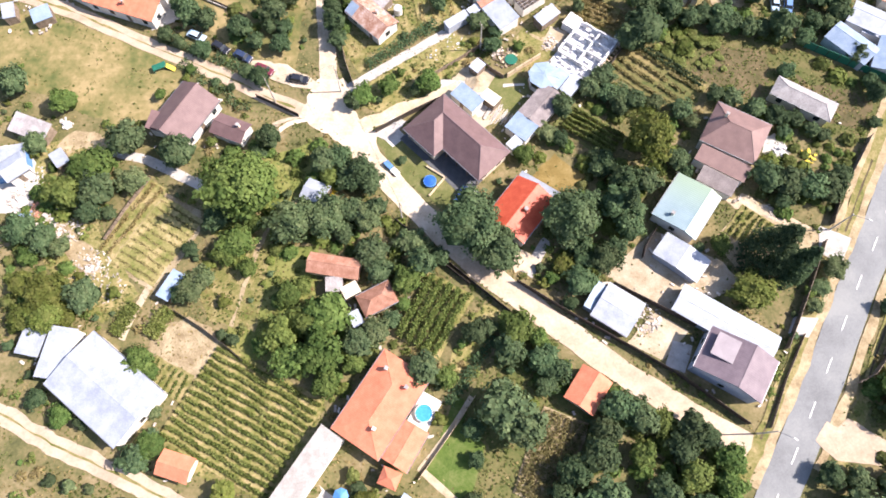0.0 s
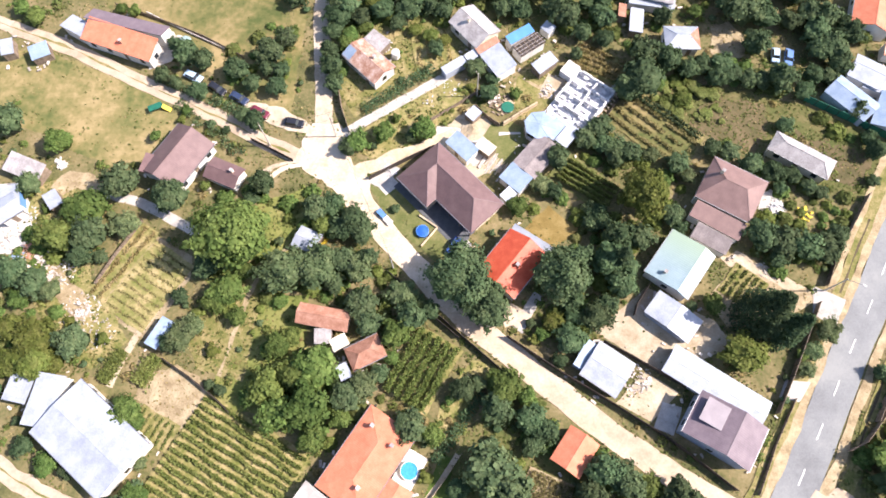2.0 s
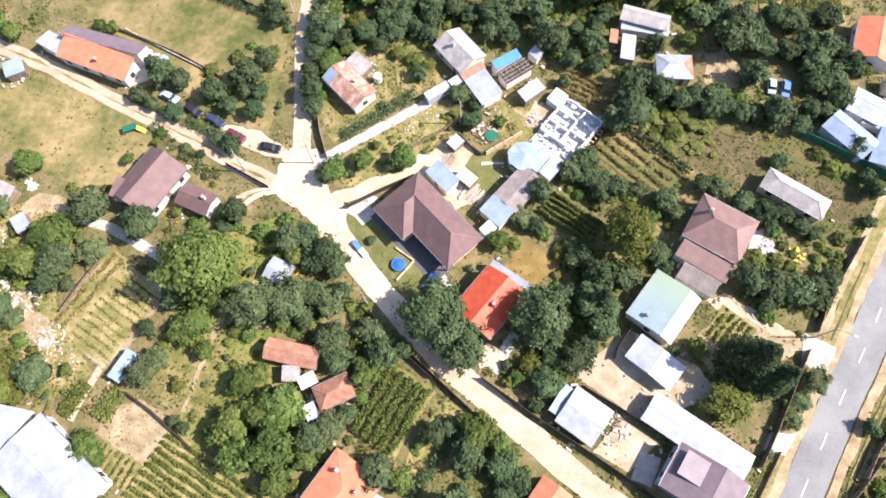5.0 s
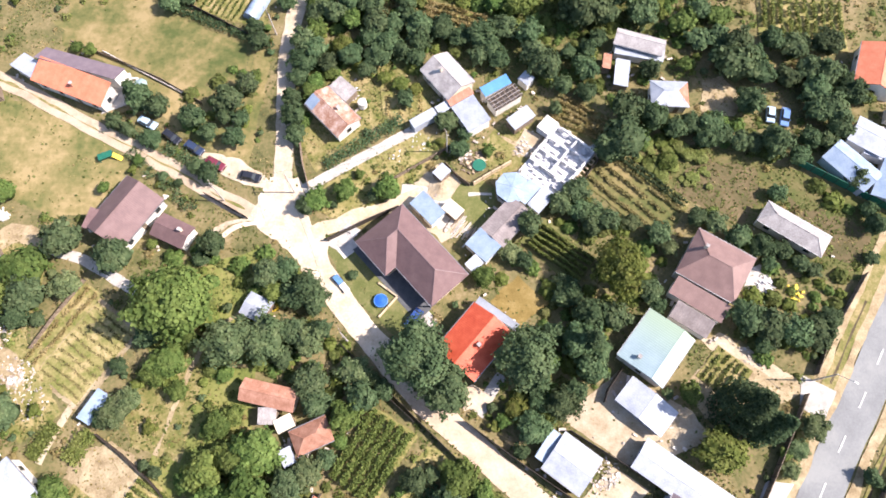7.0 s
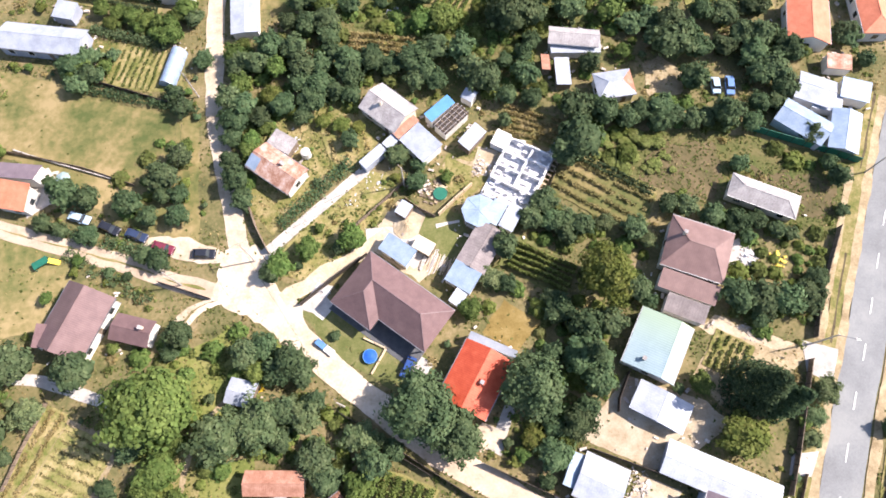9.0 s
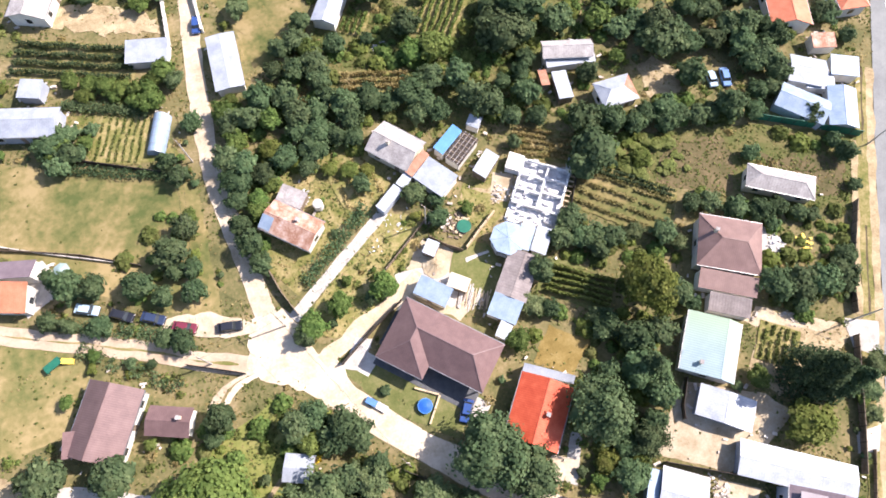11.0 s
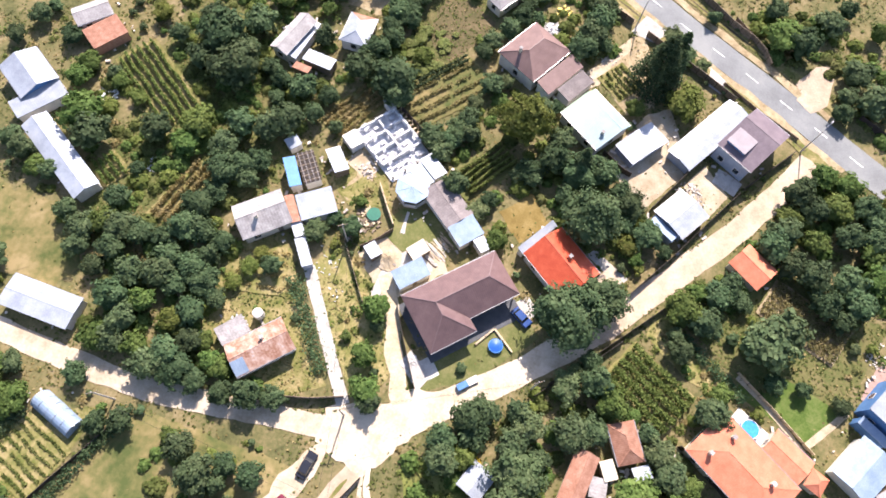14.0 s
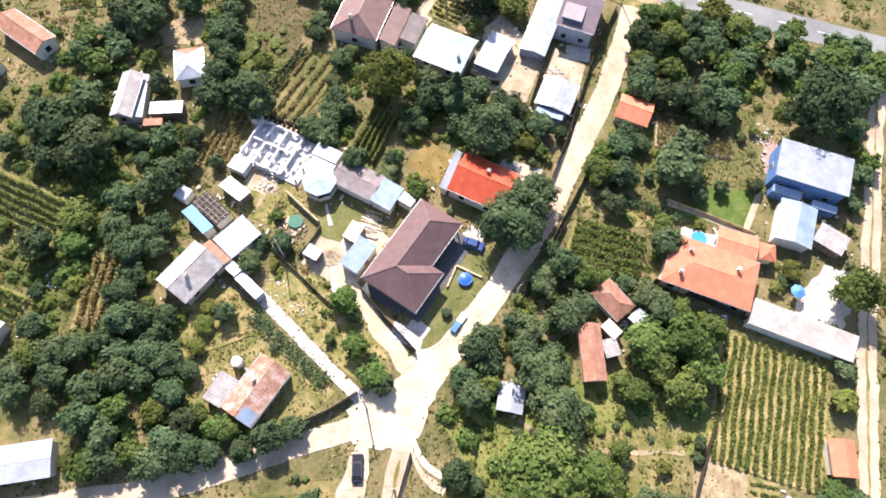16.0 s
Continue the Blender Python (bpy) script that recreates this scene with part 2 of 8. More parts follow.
    "leaf_crop": material("crop_foliage", [(0.101, 0.134, 0.032), (0.168, 0.202, 0.053), (0.255, 0.269, 0.091)], 0.5, 3.0, 0.7, bump=0.0, island=0.3, where="World", specular=0.2, thin=0.4),
    "weed_dry": material("dry_weeds", [(0.20, 0.165, 0.06), (0.30, 0.24, 0.105), (0.40, 0.32, 0.165)], 0.3, 3.0, 0.9, bump=0.0, island=0.25, where="World", specular=0.1, thin=0.4),
    "weed_green": material("green_weeds", [(0.072, 0.099, 0.027), (0.121, 0.146, 0.044), (0.198, 0.202, 0.079)], 0.25, 3.0, 0.85, bump=0.0, island=0.3, where="World", specular=0.1, thin=0.4),
    "weed_brown": material("brown_weeds", [(0.128, 0.128, 0.051), (0.210, 0.188, 0.080), (0.300, 0.247, 0.116)], 0.3, 3.0, 0.9, bump=0.0, island=0.3, where="World", specular=0.1, thin=0.4),
    "bark": material("grey_brown_bark", [(0.06, 0.045, 0.033), (0.12, 0.095, 0.07)], 2.0, 9.0, 0.95, bump=0.6),
    "rubble": material("mixed_rubble", [(0.24, 0.18, 0.14), (0.46, 0.41, 0.36), (0.68, 0.65, 0.61)], 0.7, 4.0, 0.95, bump=0.3, island=0.4, contrast=0.7),
}


def two_tone(m, other, low, high):
    """Mixes a second colour in along the thing's own x, as where newer sheets meet old ones."""
    nodes, link = m.node_tree.nodes, m.node_tree.links.new
    coords, split, span, mix = nodes.new("ShaderNodeTexCoord"), nodes.new("ShaderNodeSeparateXYZ"), nodes.new("ShaderNodeMapRange"), nodes.new("ShaderNodeMix")
    mix.data_type, mix.blend_type = "RGBA", "MIX"
    span.inputs["From Min"].default_value, span.inputs["From Max"].default_value = low, high
    link(coords.outputs["Object"], split.inputs[0])
    link(split.outputs["X"], span.inputs["Value"])
    link(span.outputs["Result"], mix.inputs["Factor"])
    shader = nodes["Principled BSDF"]
    link(shader.inputs["Base Color"].links[0].from_socket, mix.inputs["A"])
    mix.inputs["B"].default_value = (*other, 1)
    link(mix.outputs["Result"], shader.inputs["Base Color"])


two_tone(M["green_roof"], (0.28, 0.37, 0.28), -2.0, 4.5)


# ---- building helpers ----
def part(name, bm, mat, parent, label=""):
    me = bpy.data.meshes.new(name)
    bm.to_mesh(me)
    bm.free()
    me.materials.append(M[mat])
    ob = new(name, me)
    ob.parent = parent
    return tagged(ob, label)


def thing(name, label, category, x, y, a=0.0, z=0.0, group=""):
    ob = new(name)
    ob.matrix_world = pose(x, y, z, 0, 0, a)
    ob.empty_display_size = 0.5
    return tagged(ob, label, category, group)


def add_box(bm, x0, x1, y0, y1, z0, z1, bevel=0.0, turn=None):
    made = bmesh.ops.create_cube(bm, size=1.0)["verts"]
    bmesh.ops.transform(bm, matrix=Matrix.Translation(((x0 + x1) / 2, (y0 + y1) / 2, (z0 + z1) / 2)) @ Matrix.Diagonal((x1 - x0, y1 - y0, z1 - z0, 1)), verts=made)
    if bevel:
        edges = list({e for v in made for e in v.link_edges})
        bmesh.ops.bevel(bm, geom=edges, offset=bevel, segments=1, affect="EDGES")
    elif turn is not None:
        bmesh.ops.transform(bm, matrix=turn, verts=made)


def box_part(name, mat, parent, x0, x1, y0, y1, z0, z1, bevel=0.0, label=""):
    bm = bmesh.new()
    add_box(bm, x0, x1, y0, y1, z0, z1, bevel)
    return part(name, bm, mat, parent, label)


def add_beam(bm, a, b, thick, high=None):
    """A squared bar from a to b."""
    a, b = Vector(a), Vector(b)
    made = bmesh.ops.create_cube(bm, size=1.0)["verts"]
    turn = (b - a).to_track_quat("X", "Z").to_matrix().to_4x4()
    bmesh.ops.transform(bm, matrix=Matrix.Translation((a + b) / 2) @ turn @ Matrix.Diagonal(((b - a).length, thick, high or thick, 1)), verts=made)


def add_tube(bm, a, b, r0, r1, sides=8):
    a, b = Vector(a), Vector(b)
    made = bmesh.ops.create_cone(bm, cap_ends=True, segments=sides, radius1=r0, radius2=r1, depth=(b - a).length)["verts"]
    bmesh.ops.transform(bm, matrix=Matrix.Translation((a + b) / 2) @ (b - a).to_track_quat("Z", "Y").to_matrix().to_4x4(), verts=made)


def quick_mesh(name, verts, quads, mat):
    """A mesh of many loose quads from arrays."""
    me = bpy.data.meshes.new(name)
    me.vertices.add(len(verts))
    me.vertices.foreach_set("co", np.asarray(verts, np.float32).ravel())
    me.loops.add(quads.size)
    me.loops.foreach_set("vertex_index", quads.astype(np.int32).ravel())
    me.polygons.add(len(quads))
    me.polygons.foreach_set("loop_start", np.arange(0, quads.size, quads.shape[1], dtype=np.int32))
    me.polygons.foreach_set("loop_total", np.full(len(quads), quads.shape[1], np.int32))
    me.update(calc_edges=True)
    me.materials.append(M[mat])
    return me


def leaf_quads(places, normals, sizes, rng, fold=0.25):
    """Small folded leaf clumps: vertices and quads."""
    n = len(places)
    normals = normals / (np.linalg.norm(normals, axis=1)[:, None] + 1e-9)
    side = np.cross(normals, rng.normal(size=(n, 3)))
    side /= np.linalg.norm(side, axis=1)[:, None] + 1e-9
    along = np.cross(normals, side)
    s = sizes[:, None]
    stretch = rng.uniform(0.7, 1.4, (n, 1))
    corners = np.stack([places + side * s * stretch + normals * s * fold, places + along * s, places - side * s * stretch + normals * s * fold, places - along * s], 1)
    return corners.reshape(-1, 3), np.arange(4 * n).reshape(-1, 4)


# ---- the ground and what lies on it ----
def ragged(points, step=1.2, rough=0.35, seed=0):
    """The outline through points, cut into short pieces that wander a little."""
    out = []
    for i, p in enumerate(points):
        a, b = Vector(p), Vector(points[(i + 1) % len(points)])
        n = max(1, int((b - a).length / step))
        for k in range(n):
            q = a.lerp(b, k / n)
            w = noise.noise_vector(Vector((q.x * 0.45 + seed * 7.1, q.y * 0.45, seed)))
            out.append((q.x + w.x * rough * 2, q.y + w.y * rough * 2))
    return out


LAYER = [0.004]
ROADS, PATCHES = [], []


def patch(name, points, mat, label, rough=0.35, kind="structure", category="ground"):
    """A flat stretch of ground with an uneven edge; each lies a little above the one before."""
    LAYER[0] += 0.0016
    PATCHES.append((points, mat))
    bm = bmesh.new()
    verts = [bm.verts.new((x, y, LAYER[0])) for x, y in ragged(points, 1.2, rough, len(points))]
    face = bm.faces.new(verts)
    face.normal_update()
    if face.normal.z < 0:
        face.normal_flip()
    bmesh.ops.triangulate(bm, faces=bm.faces[:])
    me = bpy.data.meshes.new(name)
    bm.to_mesh(me)
    bm.free()
    me.materials.append(M[mat])
    return tagged(new(name, me), label, category, kind=kind)


def smooth_line(points, step=1.5):
    """Points along a smooth line through the given ones."""
    pts = [Vector(p) for p in points]
    pts = [pts[0] * 2 - pts[1], *pts, pts[-1] * 2 - pts[-2]]
    out = []
    for i in range(1, len(pts) - 2):
        p0, p1, p2, p3 = pts[i - 1 : i + 3]
        n = max(2, int((p2 - p1).length / step))
        for k in range(n):
            t = k / n
            out.append(0.5 * (2 * p1 + (p2 - p0) * t + (2 * p0 - 5 * p1 + 4 * p2 - p3) * t * t + (3 * p1 - p0 - 3 * p2 + p3) * t ** 3))
    out.append(pts[-2])
    return out


def ribbon(name, points, width, mat, label, rough=0.3, category="road", offset=0.0):
    """A road or track along a smooth line, with uneven edges."""
    LAYER[0] += 0.0016
    line = smooth_line(points)
    if mat not in ("verge", "ditch"):
        ROADS.append((line, width / 2 + 0.2 if not offset else abs(offset) + width / 2))
    bm, rows = bmesh.new(), []
    for i, p in enumerate(line):
        d = (line[min(i + 1, len(line) - 1)] - line[max(i - 1, 0)]).normalized()
        side = Vector((-d.y, d.x))
        row = []
        for s in (-1, 1):
            w = width / 2 + rough * 2 * noise.noise(Vector((p.x * 0.3, p.y * 0.3, s * 5.0)))
            q = p + side * (offset + s * w)
            row.append(bm.verts.new((q.x, q.y, LAYER[0])))
        rows.append(row)
    for a, b in zip(rows, rows[1:]):
        f = bm.faces.new((a[0], a[1], b[1], b[0]))
        f.normal_update()
        if f.normal.z < 0:
            f.normal_flip()
    me = bpy.data.meshes.new(name)
    bm.to_mesh(me)
    bm.free()
    me.materials.append(M[mat])
    return tagged(new(name, me), label, category, kind="structure")


bm = bmesh.new()
bmesh.ops.create_grid(bm, x_segments=8, y_segments=8, size=2500)
me = bpy.data.meshes.new("ground")
bm.to_mesh(me)
bm.free()
me.materials.append(M["ground"])
tagged(new("ground", me), "uneven green and sun-dried grass ground", "ground", kind="structure")

# fields, yards and gardens
patch("field", [(-78.0, 111.2), (-53.4, 117.0), (-37.4, 109.4), (-29.5, 104.0), (-29.8, 93.1), (-30.6, 78.0), (-44.0, 85.0), (-57.5, 95.0), (-65.4, 104.4)], "dry", "sun-dried meadow with faint mowing marks")
patch("field", [(-75.4, 125.2), (-65.1, 121.8), (-31.7, 106.3), (-30.7, 93.7), (-35.7, 88.7), (-56.8, 98.6), (-74.2, 105.5)], "dry", "sun-dried meadow behind a row of parked cars")
patch("field", [(-98.5, 94.1), (-84.9, 94.0), (-60.0, 84.0), (-53.0, 77.1), (-58.6, 67.9), (-67.6, 66.7), (-80.5, 73.2), (-94.7, 78.6)], "dry", "sun-dried meadow beside a dusty track")
patch("field", [(-12.0, 151.6), (1.8, 148.2), (-6.5, 130.7), (-13.1, 125.1), (-15.2, 137.0), (-18.0, 146.4)], "dry", "rough dry plot beside a long white barn")
patch("lawn", [(1.1, 12.2), (4.5, 10.2), (5.0, -4.2), (-3.3, 0.3)], "green_lawn", "mown green lawn beside an orange-roofed house", 0.1)
patch("field", [(7.7, 17.9), (15.4, 14.8), (17.9, 8.2), (9.6, -3.4), (5.1, -0.7), (3.6, 12.1)], "verge", "half-dry orchard grass")
patch("field", [(18.4, 8.6), (24.5, 7.6), (23.1, 2.6), (15.1, -4.3), (7.7, -4.2)], "soil", "dry maize stubble plot")
patch("field", [(-58.6, 53.8), (-46.7, 47.4), (-46.6, 42.8), (-52.8, 30.9), (-65.1, 38.4), (-63.1, 41.7)], "soil", "vegetable plot with dry soil", 0.2)
patch("field", [(-48.9, 25.8), (-40.2, 21.8), (-44.4, 15.5), (-53.7, 20.8), (-52.8, 24.8)], "soil", "bare sandy yard between vegetable beds", 0.6)
patch("field", [(-40.2, 21.8), (-21.3, 10.4), (-27.5, -5.5), (-51.3, 3.0), (-44.4, 15.5)], "verge", "vineyard ground with dry grass between rows")
patch("field", [(-32.8, 40.7), (-24.2, 39.4), (-23.1, 18.4), (-37.0, 18.6), (-42.4, 31.0)], "lush", "overgrown garden of yellow-green grass and weeds", 0.6)
patch("field", [(-47.0, 54.6), (-26.1, 61.9), (-22.4, 49.2), (-31.2, 40.8), (-38.8, 38.5), (-46.0, 44.2)], "lush", "overgrown garden of yellow-green grass and weeds", 0.6)
patch("field", [(53.7, 132.1), (48.8, 100.3), (15.2, 99.3), (6.0, 106.6), (-4.7, 112.5), (-0.9, 130.2)], "weedy", "rough woodland floor with weeds", 0.8)
patch("field", [(26.8, 9.7), (19.6, -13.0), (4.0, -6.3), (2.6, 10.4), (9.7, 21.4)], "weedy", "rough orchard floor with weeds", 0.6)
patch("field", [(-47.0, 34.1), (-33.9, 49.7), (-32.8, 38.4), (-34.4, 23.8), (-42.8, 25.8)], "verge", "grassy garden with worn paths")
patch("field", [(-79.5, 62.9), (-66.0, 64.2), (-65.4, 42.8), (-55.9, 30.9), (-62.2, 25.7), (-72.2, 34.0), (-83.2, 49.6)], "verge", "dry grass between farmyard trees")
patch("yard", [(-76.4, 63.5), (-74.0, 65.4), (-69.9, 65.1), (-66.5, 62.6), (-66.6, 60.8), (-72.6, 61.4), (-75.0, 59.5), (-77.1, 60.1)], "soil", "trodden earth in a farmyard", 0.3)
patch("yard", [(-92.0, 61.9), (-84.2, 62.6), (-80.7, 58.3), (-79.3, 53.5), (-79.3, 48.8), (-81.8, 47.7), (-88.3, 47.6)], "concrete", "pale littered farmyard", 0.4)
patch("yard", [(-75.2, 45.4), (-72.5, 45.4), (-66.0, 39.9), (-63.5, 35.6), (-67.0, 34.5), (-72.4, 39.9)], "soil", "littered bare ground beside a vegetable plot", 0.4)
patch("field", [(-4.9, 108.0), (6.7, 94.2), (-5.5, 86.1), (-17.4, 77.9), (-25.4, 89.3), (-16.0, 100.1)], "verge", "overgrown dry garden round a rusty-roofed house")
patch("field", [(0.9, 87.4), (9.0, 84.4), (-2.6, 72.2), (-10.9, 67.9), (-18.8, 70.2), (-14.9, 75.6)], "verge", "dry garden strip with rubble")
patch("yard", [(6.5, 80.8), (12.1, 75.6), (13.2, 68.7), (7.8, 63.9), (0.6, 71.3), (0.5, 74.9)], "sand", "sandy building yard with timber")
patch("lawn", [(13.9, 77.6), (16.9, 75.5), (18.0, 70.1), (12.5, 63.7), (9.9, 73.3)], "lawn", "small mown lawn crossed by a path")
patch("yard", [(19.4, 91.9), (26.5, 86.2), (22.0, 80.0), (16.6, 77.4), (14.3, 84.0)], "verge", "patchy grass yard")
patch("lawn", [(-10.6, 65.4), (6.9, 50.7), (0.6, 45.9), (-8.5, 53.8), (-14.2, 62.8)], "lawn", "front lawn of a large brown-roofed house", 0.15)
patch("terrace", [(-10.3, 65.7), (-7.6, 62.7), (-10.2, 60.3), (-13.3, 63.8)], "concrete", "pale concrete terrace beside a brown-roofed house", 0.05)
patch("terrace", [(5.2, 51.6), (7.5, 49.3), (4.9, 46.8), (2.9, 48.6)], "concrete", "pale concrete parking pad beside a lawn", 0.1)
patch("terrace", [(18.3, 41.1), (19.5, 39.6), (15.8, 33.0), (13.6, 34.4)], "concrete", "pale concrete path beside a red-roofed house", 0.1)
patch("lawn", [(21.6, 58.1), (27.5, 53.3), (21.8, 48.8), (16.4, 53.2)], "straw", "small golden dry lawn among trees")
patch("field", [(39.7, 84.1), (53.6, 73.0), (48.2, 65.4), (33.5, 77.3)], "verge", "dry plot with old furrows")
patch("field", [(50.6, 87.2), (74.3, 81.0), (91.9, 71.7), (83.4, 58.7), (75.3, 62.4), (65.5, 64.7), (66.8, 71.9), (52.6, 74.6), (42.4, 81.2)], "weedy", "overgrown plot with brown and green weeds", 0.6)
patch("field", [(56.2, 83.4), (66.9, 81.5), (66.3, 73.8), (63.6, 69.9), (56.0, 72.4), (50.8, 75.5)], "withered", "brown withered weeds on an overgrown plot", 0.9)
patch("field", [(72.2, 75.1), (80.5, 71.4), (86.8, 69.7), (83.5, 62.5), (76.8, 63.4), (78.2, 68.3), (72.8, 72.0)], "withered", "brown withered weeds on an overgrown plot", 0.9)
patch("yard", [(39.0, 42.0), (50.8, 35.3), (53.7, 31.2), (44.6, 26.9), (39.2, 26.5), (29.1, 33.3)], "sand", "bare sandy yard between white sheds", 0.15)
patch("yard", [(37.3, 26.3), (42.8, 22.6), (37.6, 17.6), (31.6, 20.7)], "sand", "sandy yard with building waste", 0.15)
patch("yard", [(57.3, 47.4), (71.8, 40.5), (55.5, 32.5), (49.6, 39.4)], "soil", "kitchen garden with dry beds", 0.2)
patch("field", [(6.1, 3.9), (2.8, -6.4), (-4.4, -0.4), (0.5, 8.9)], "green_lawn", "mown lawn behind an orange-roofed house", 0.1)
patch("yard", [(-16.4, -6.8), (-13.5, -11.6), (-15.3, -15.8), (-17.8, -16.2), (-25.5, -9.6), (-21.2, -1.9)], "concrete", "pale paved yard", 0.7)
patch("yard", [(14.3, -12.2), (12.0, -14.0), (5.2, -11.3), (6.3, -8.7)], "pink_paving", "pinkish paved terrace beside a house", 0.1)
patch("field", [(6.5, 28.1), (11.6, 27.0), (6.8, 19.9), (-0.3, 14.1), (0.8, 20.0)], "verge", "narrow grassy strip beside a vineyard", 0.15)
patch("field", [(-50.4, 127.3), (-35.5, 123.0), (-30.4, 109.9), (-47.1, 115.7)], "verge", "vegetable beds beside a plastic tunnel", 0.2)
patch("field", [(-42.2, 24.4), (-39.5, 20.4), (-46.7, 15.6), (-50.8, 18.5), (-50.0, 24.0), (-46.6, 27.0)], "soil", "bare sandy yard", 0.3)
patch("field", [(1.2, 142.8), (-1.7, 131.8), (-9.1, 125.5), (-14.2, 127.6), (-14.5, 138.8)], "dry", "trodden earth behind a white barn", 1.2)

ribbon("path", [(-66.5, 60.7), (-57.0, 57.7), (-45.6, 51.8)], 2.0, "concrete", "pale concrete driveway", 0.2, "path")
ribbon("path", [(3.3, -6.6), (-0.8, -3.3), (-4.5, -0.1)], 1.2, "sand", "pale garden path", 0.1, "path")
ribbon("path", [(4.0, 11.9), (-0.4, 5.6), (-5.2, -0.1)], 0.9, "sand", "pale garden path", 0.1, "path")
ribbon("path", [(-48.4, 43.9), (-51.7, 37.3), (-55.7, 29.9), (-58.1, 22.7)], 1.2, "sand", "pale garden path", 0.15, "path")
ribbon("path", [(-27.9, 49.7), (-33.3, 44.0), (-36.5, 34.1), (-38.6, 24.8)], 0.7, "soil", "worn footpath through grass", 0.3, "path")

patch("field", [(26.8, 69.8), (35.4, 62.4), (30.3, 57.3), (21.8, 64.9)], "lawn", "grassy vineyard ground among trees", 0.2)

patch("yard", [(58.3, 100.9), (62.3, 101.5), (65.9, 97.2), (64.1, 92.5), (58.0, 92.4)], "soil", "bare trodden plot beside a white house", 0.6)

patch("yard", [(62.4, 60.7), (65.3, 62.1), (66.6, 60.1), (68.3, 57.9), (64.5, 55.4), (61.9, 56.3)], "concrete", "pale concrete terrace beside a brown-roofed house", 0.4)
patch("yard", [(26.6, 86.6), (26.6, 84.0), (23.6, 82.6), (20.4, 82.5), (18.4, 84.2), (15.6, 85.7), (16.3, 87.1), (20.4, 85.6), (23.0, 86.7)], "soil", "trodden earth with building waste", 0.5)
patch("yard", [(53.4, 47.9), (56.9, 48.8), (60.1, 47.1), (64.6, 44.3), (68.0, 41.8), (66.0, 41.0), (58.9, 45.1), (54.7, 46.1)], "sand", "pale trodden path beside a kitchen garden", 0.5)

patch("yard", [(-50.1, 156.2), (-27.9, 144.5), (-28.9, 139.5), (-40.0, 144.0), (-53.5, 150.8)], "soil", "bare sandy yard beside a white barn", 1.3)
patch("yard", [(-0.5, 75.8), (3.7, 75.5), (7.7, 73.5), (12.5, 69.7), (11.3, 67.4), (7.1, 66.6), (3.5, 71.6), (-1.1, 72.1)], "concrete", "pale concrete yard behind a large house", 0.2)
patch("lawn", [(10.7, 76.3), (16.6, 73.6), (17.3, 71.5), (14.5, 67.1), (10.9, 67.7), (10.7, 70.6), (8.9, 72.8)], "lawn", "mown lawn beside a pavilion", 0.2)
patch("lawn", [(16.4, 87.0), (21.1, 84.8), (19.8, 81.1), (14.4, 83.0)], "verge", "round patch of yellowing lawn", 0.5)
patch("yard", [(22.9, 88.5), (26.2, 86.9), (24.7, 83.8), (21.1, 84.8)], "sand", "bare trodden earth beside a building site", 0.2)

# roads
ribbon("road", [(-17.5, 230.0), (-19.2, 195.0), (-19.7, 173.5), (-21.5, 151.4), (-24.4, 129.1), (-25.9, 110.6), (-25.7, 99.0), (-24.3, 84.0), (-23.2, 74.0), (-20.5, 66.5), (-14.5, 57.8), (-3.5, 45.0), (6.3, 35.0), (20.2, 23.6), (31.3, 14.9), (44.8, 6.1), (54.0, 0.5)], 3.7, "track", "pale dusty village road", 0.22)
ribbon("road", [(-20.5, 66.5), (-14.5, 57.8), (-3.5, 45.0), (6.3, 35.0)], 4.7, "track", "pale dusty stretch of road beside a lawn", 0.25)
ribbon("road", [(4.0, 37.4), (6.3, 35.0), (20.2, 23.6), (31.3, 14.9), (44.8, 6.1), (54.0, 0.5)], 4.5, "tan_track", "tan gravel surface of a dusty road", 0.2)
ribbon("road", [(-20.0, 65.5), (-27.8, 68.6), (-36.5, 72.6), (-45.1, 77.5), (-63.0, 86.1), (-80.4, 94.8), (-98.2, 102.0), (-150.0, 124.0)], 3.3, "tan_track", "pale dusty farm track", 0.18)
patch("road", [(-25.7, 76.6), (-20.5, 76.3), (-16.7, 67.0), (-13.6, 63.5), (-12.6, 57.6), (-11.3, 50.9), (-21.1, 61.9), (-27.2, 65.8), (-28.8, 69.7)], "track", "trodden road junction", 0.5, category="road")
ASPHALT = [(126.0, 117.0), (105.4, 82.7), (96.5, 68.0), (87.7, 53.0), (79.2, 38.2), (74.7, 31.1), (66.1, 16.2), (57.1, 1.2), (52.9, -5.4), (34.0, -38.0), (5.0, -90.0)]
ribbon("road", ASPHALT, 6.4, "asphalt", "worn grey asphalt road", 0.05)
ribbon("path", [(-19.4, 74.0), (-9.5, 80.6), (1.4, 87.7)], 2.1, "concrete", "pale concrete path", 0.1, "path")
ribbon("road", [(-16.6, 65.0), (-8.9, 68.7), (0.2, 72.3), (3.7, 74.7)], 2.8, "sand", "sandy driveway", 0.3)
ribbon("path", [(-34.8, 62.5), (-31.2, 66.0), (-26.4, 66.9)], 1.0, "track", "worn wheel track", 0.25, "path")
ribbon("path", [(-36.1, 63.7), (-33.0, 66.5), (-28.0, 67.8)], 1.0, "track", "worn wheel track", 0.25, "path")
ribbon("road", [(-110.0, 28.0), (-77.7, 10.6), (-64.7, 4.0), (-51.4, -1.6), (-40.0, -7.2), (-27.8, -13.3), (-6.0, -25.5), (20.0, -40.0)], 3.4, "tan_track", "pale dusty lane", 0.4)
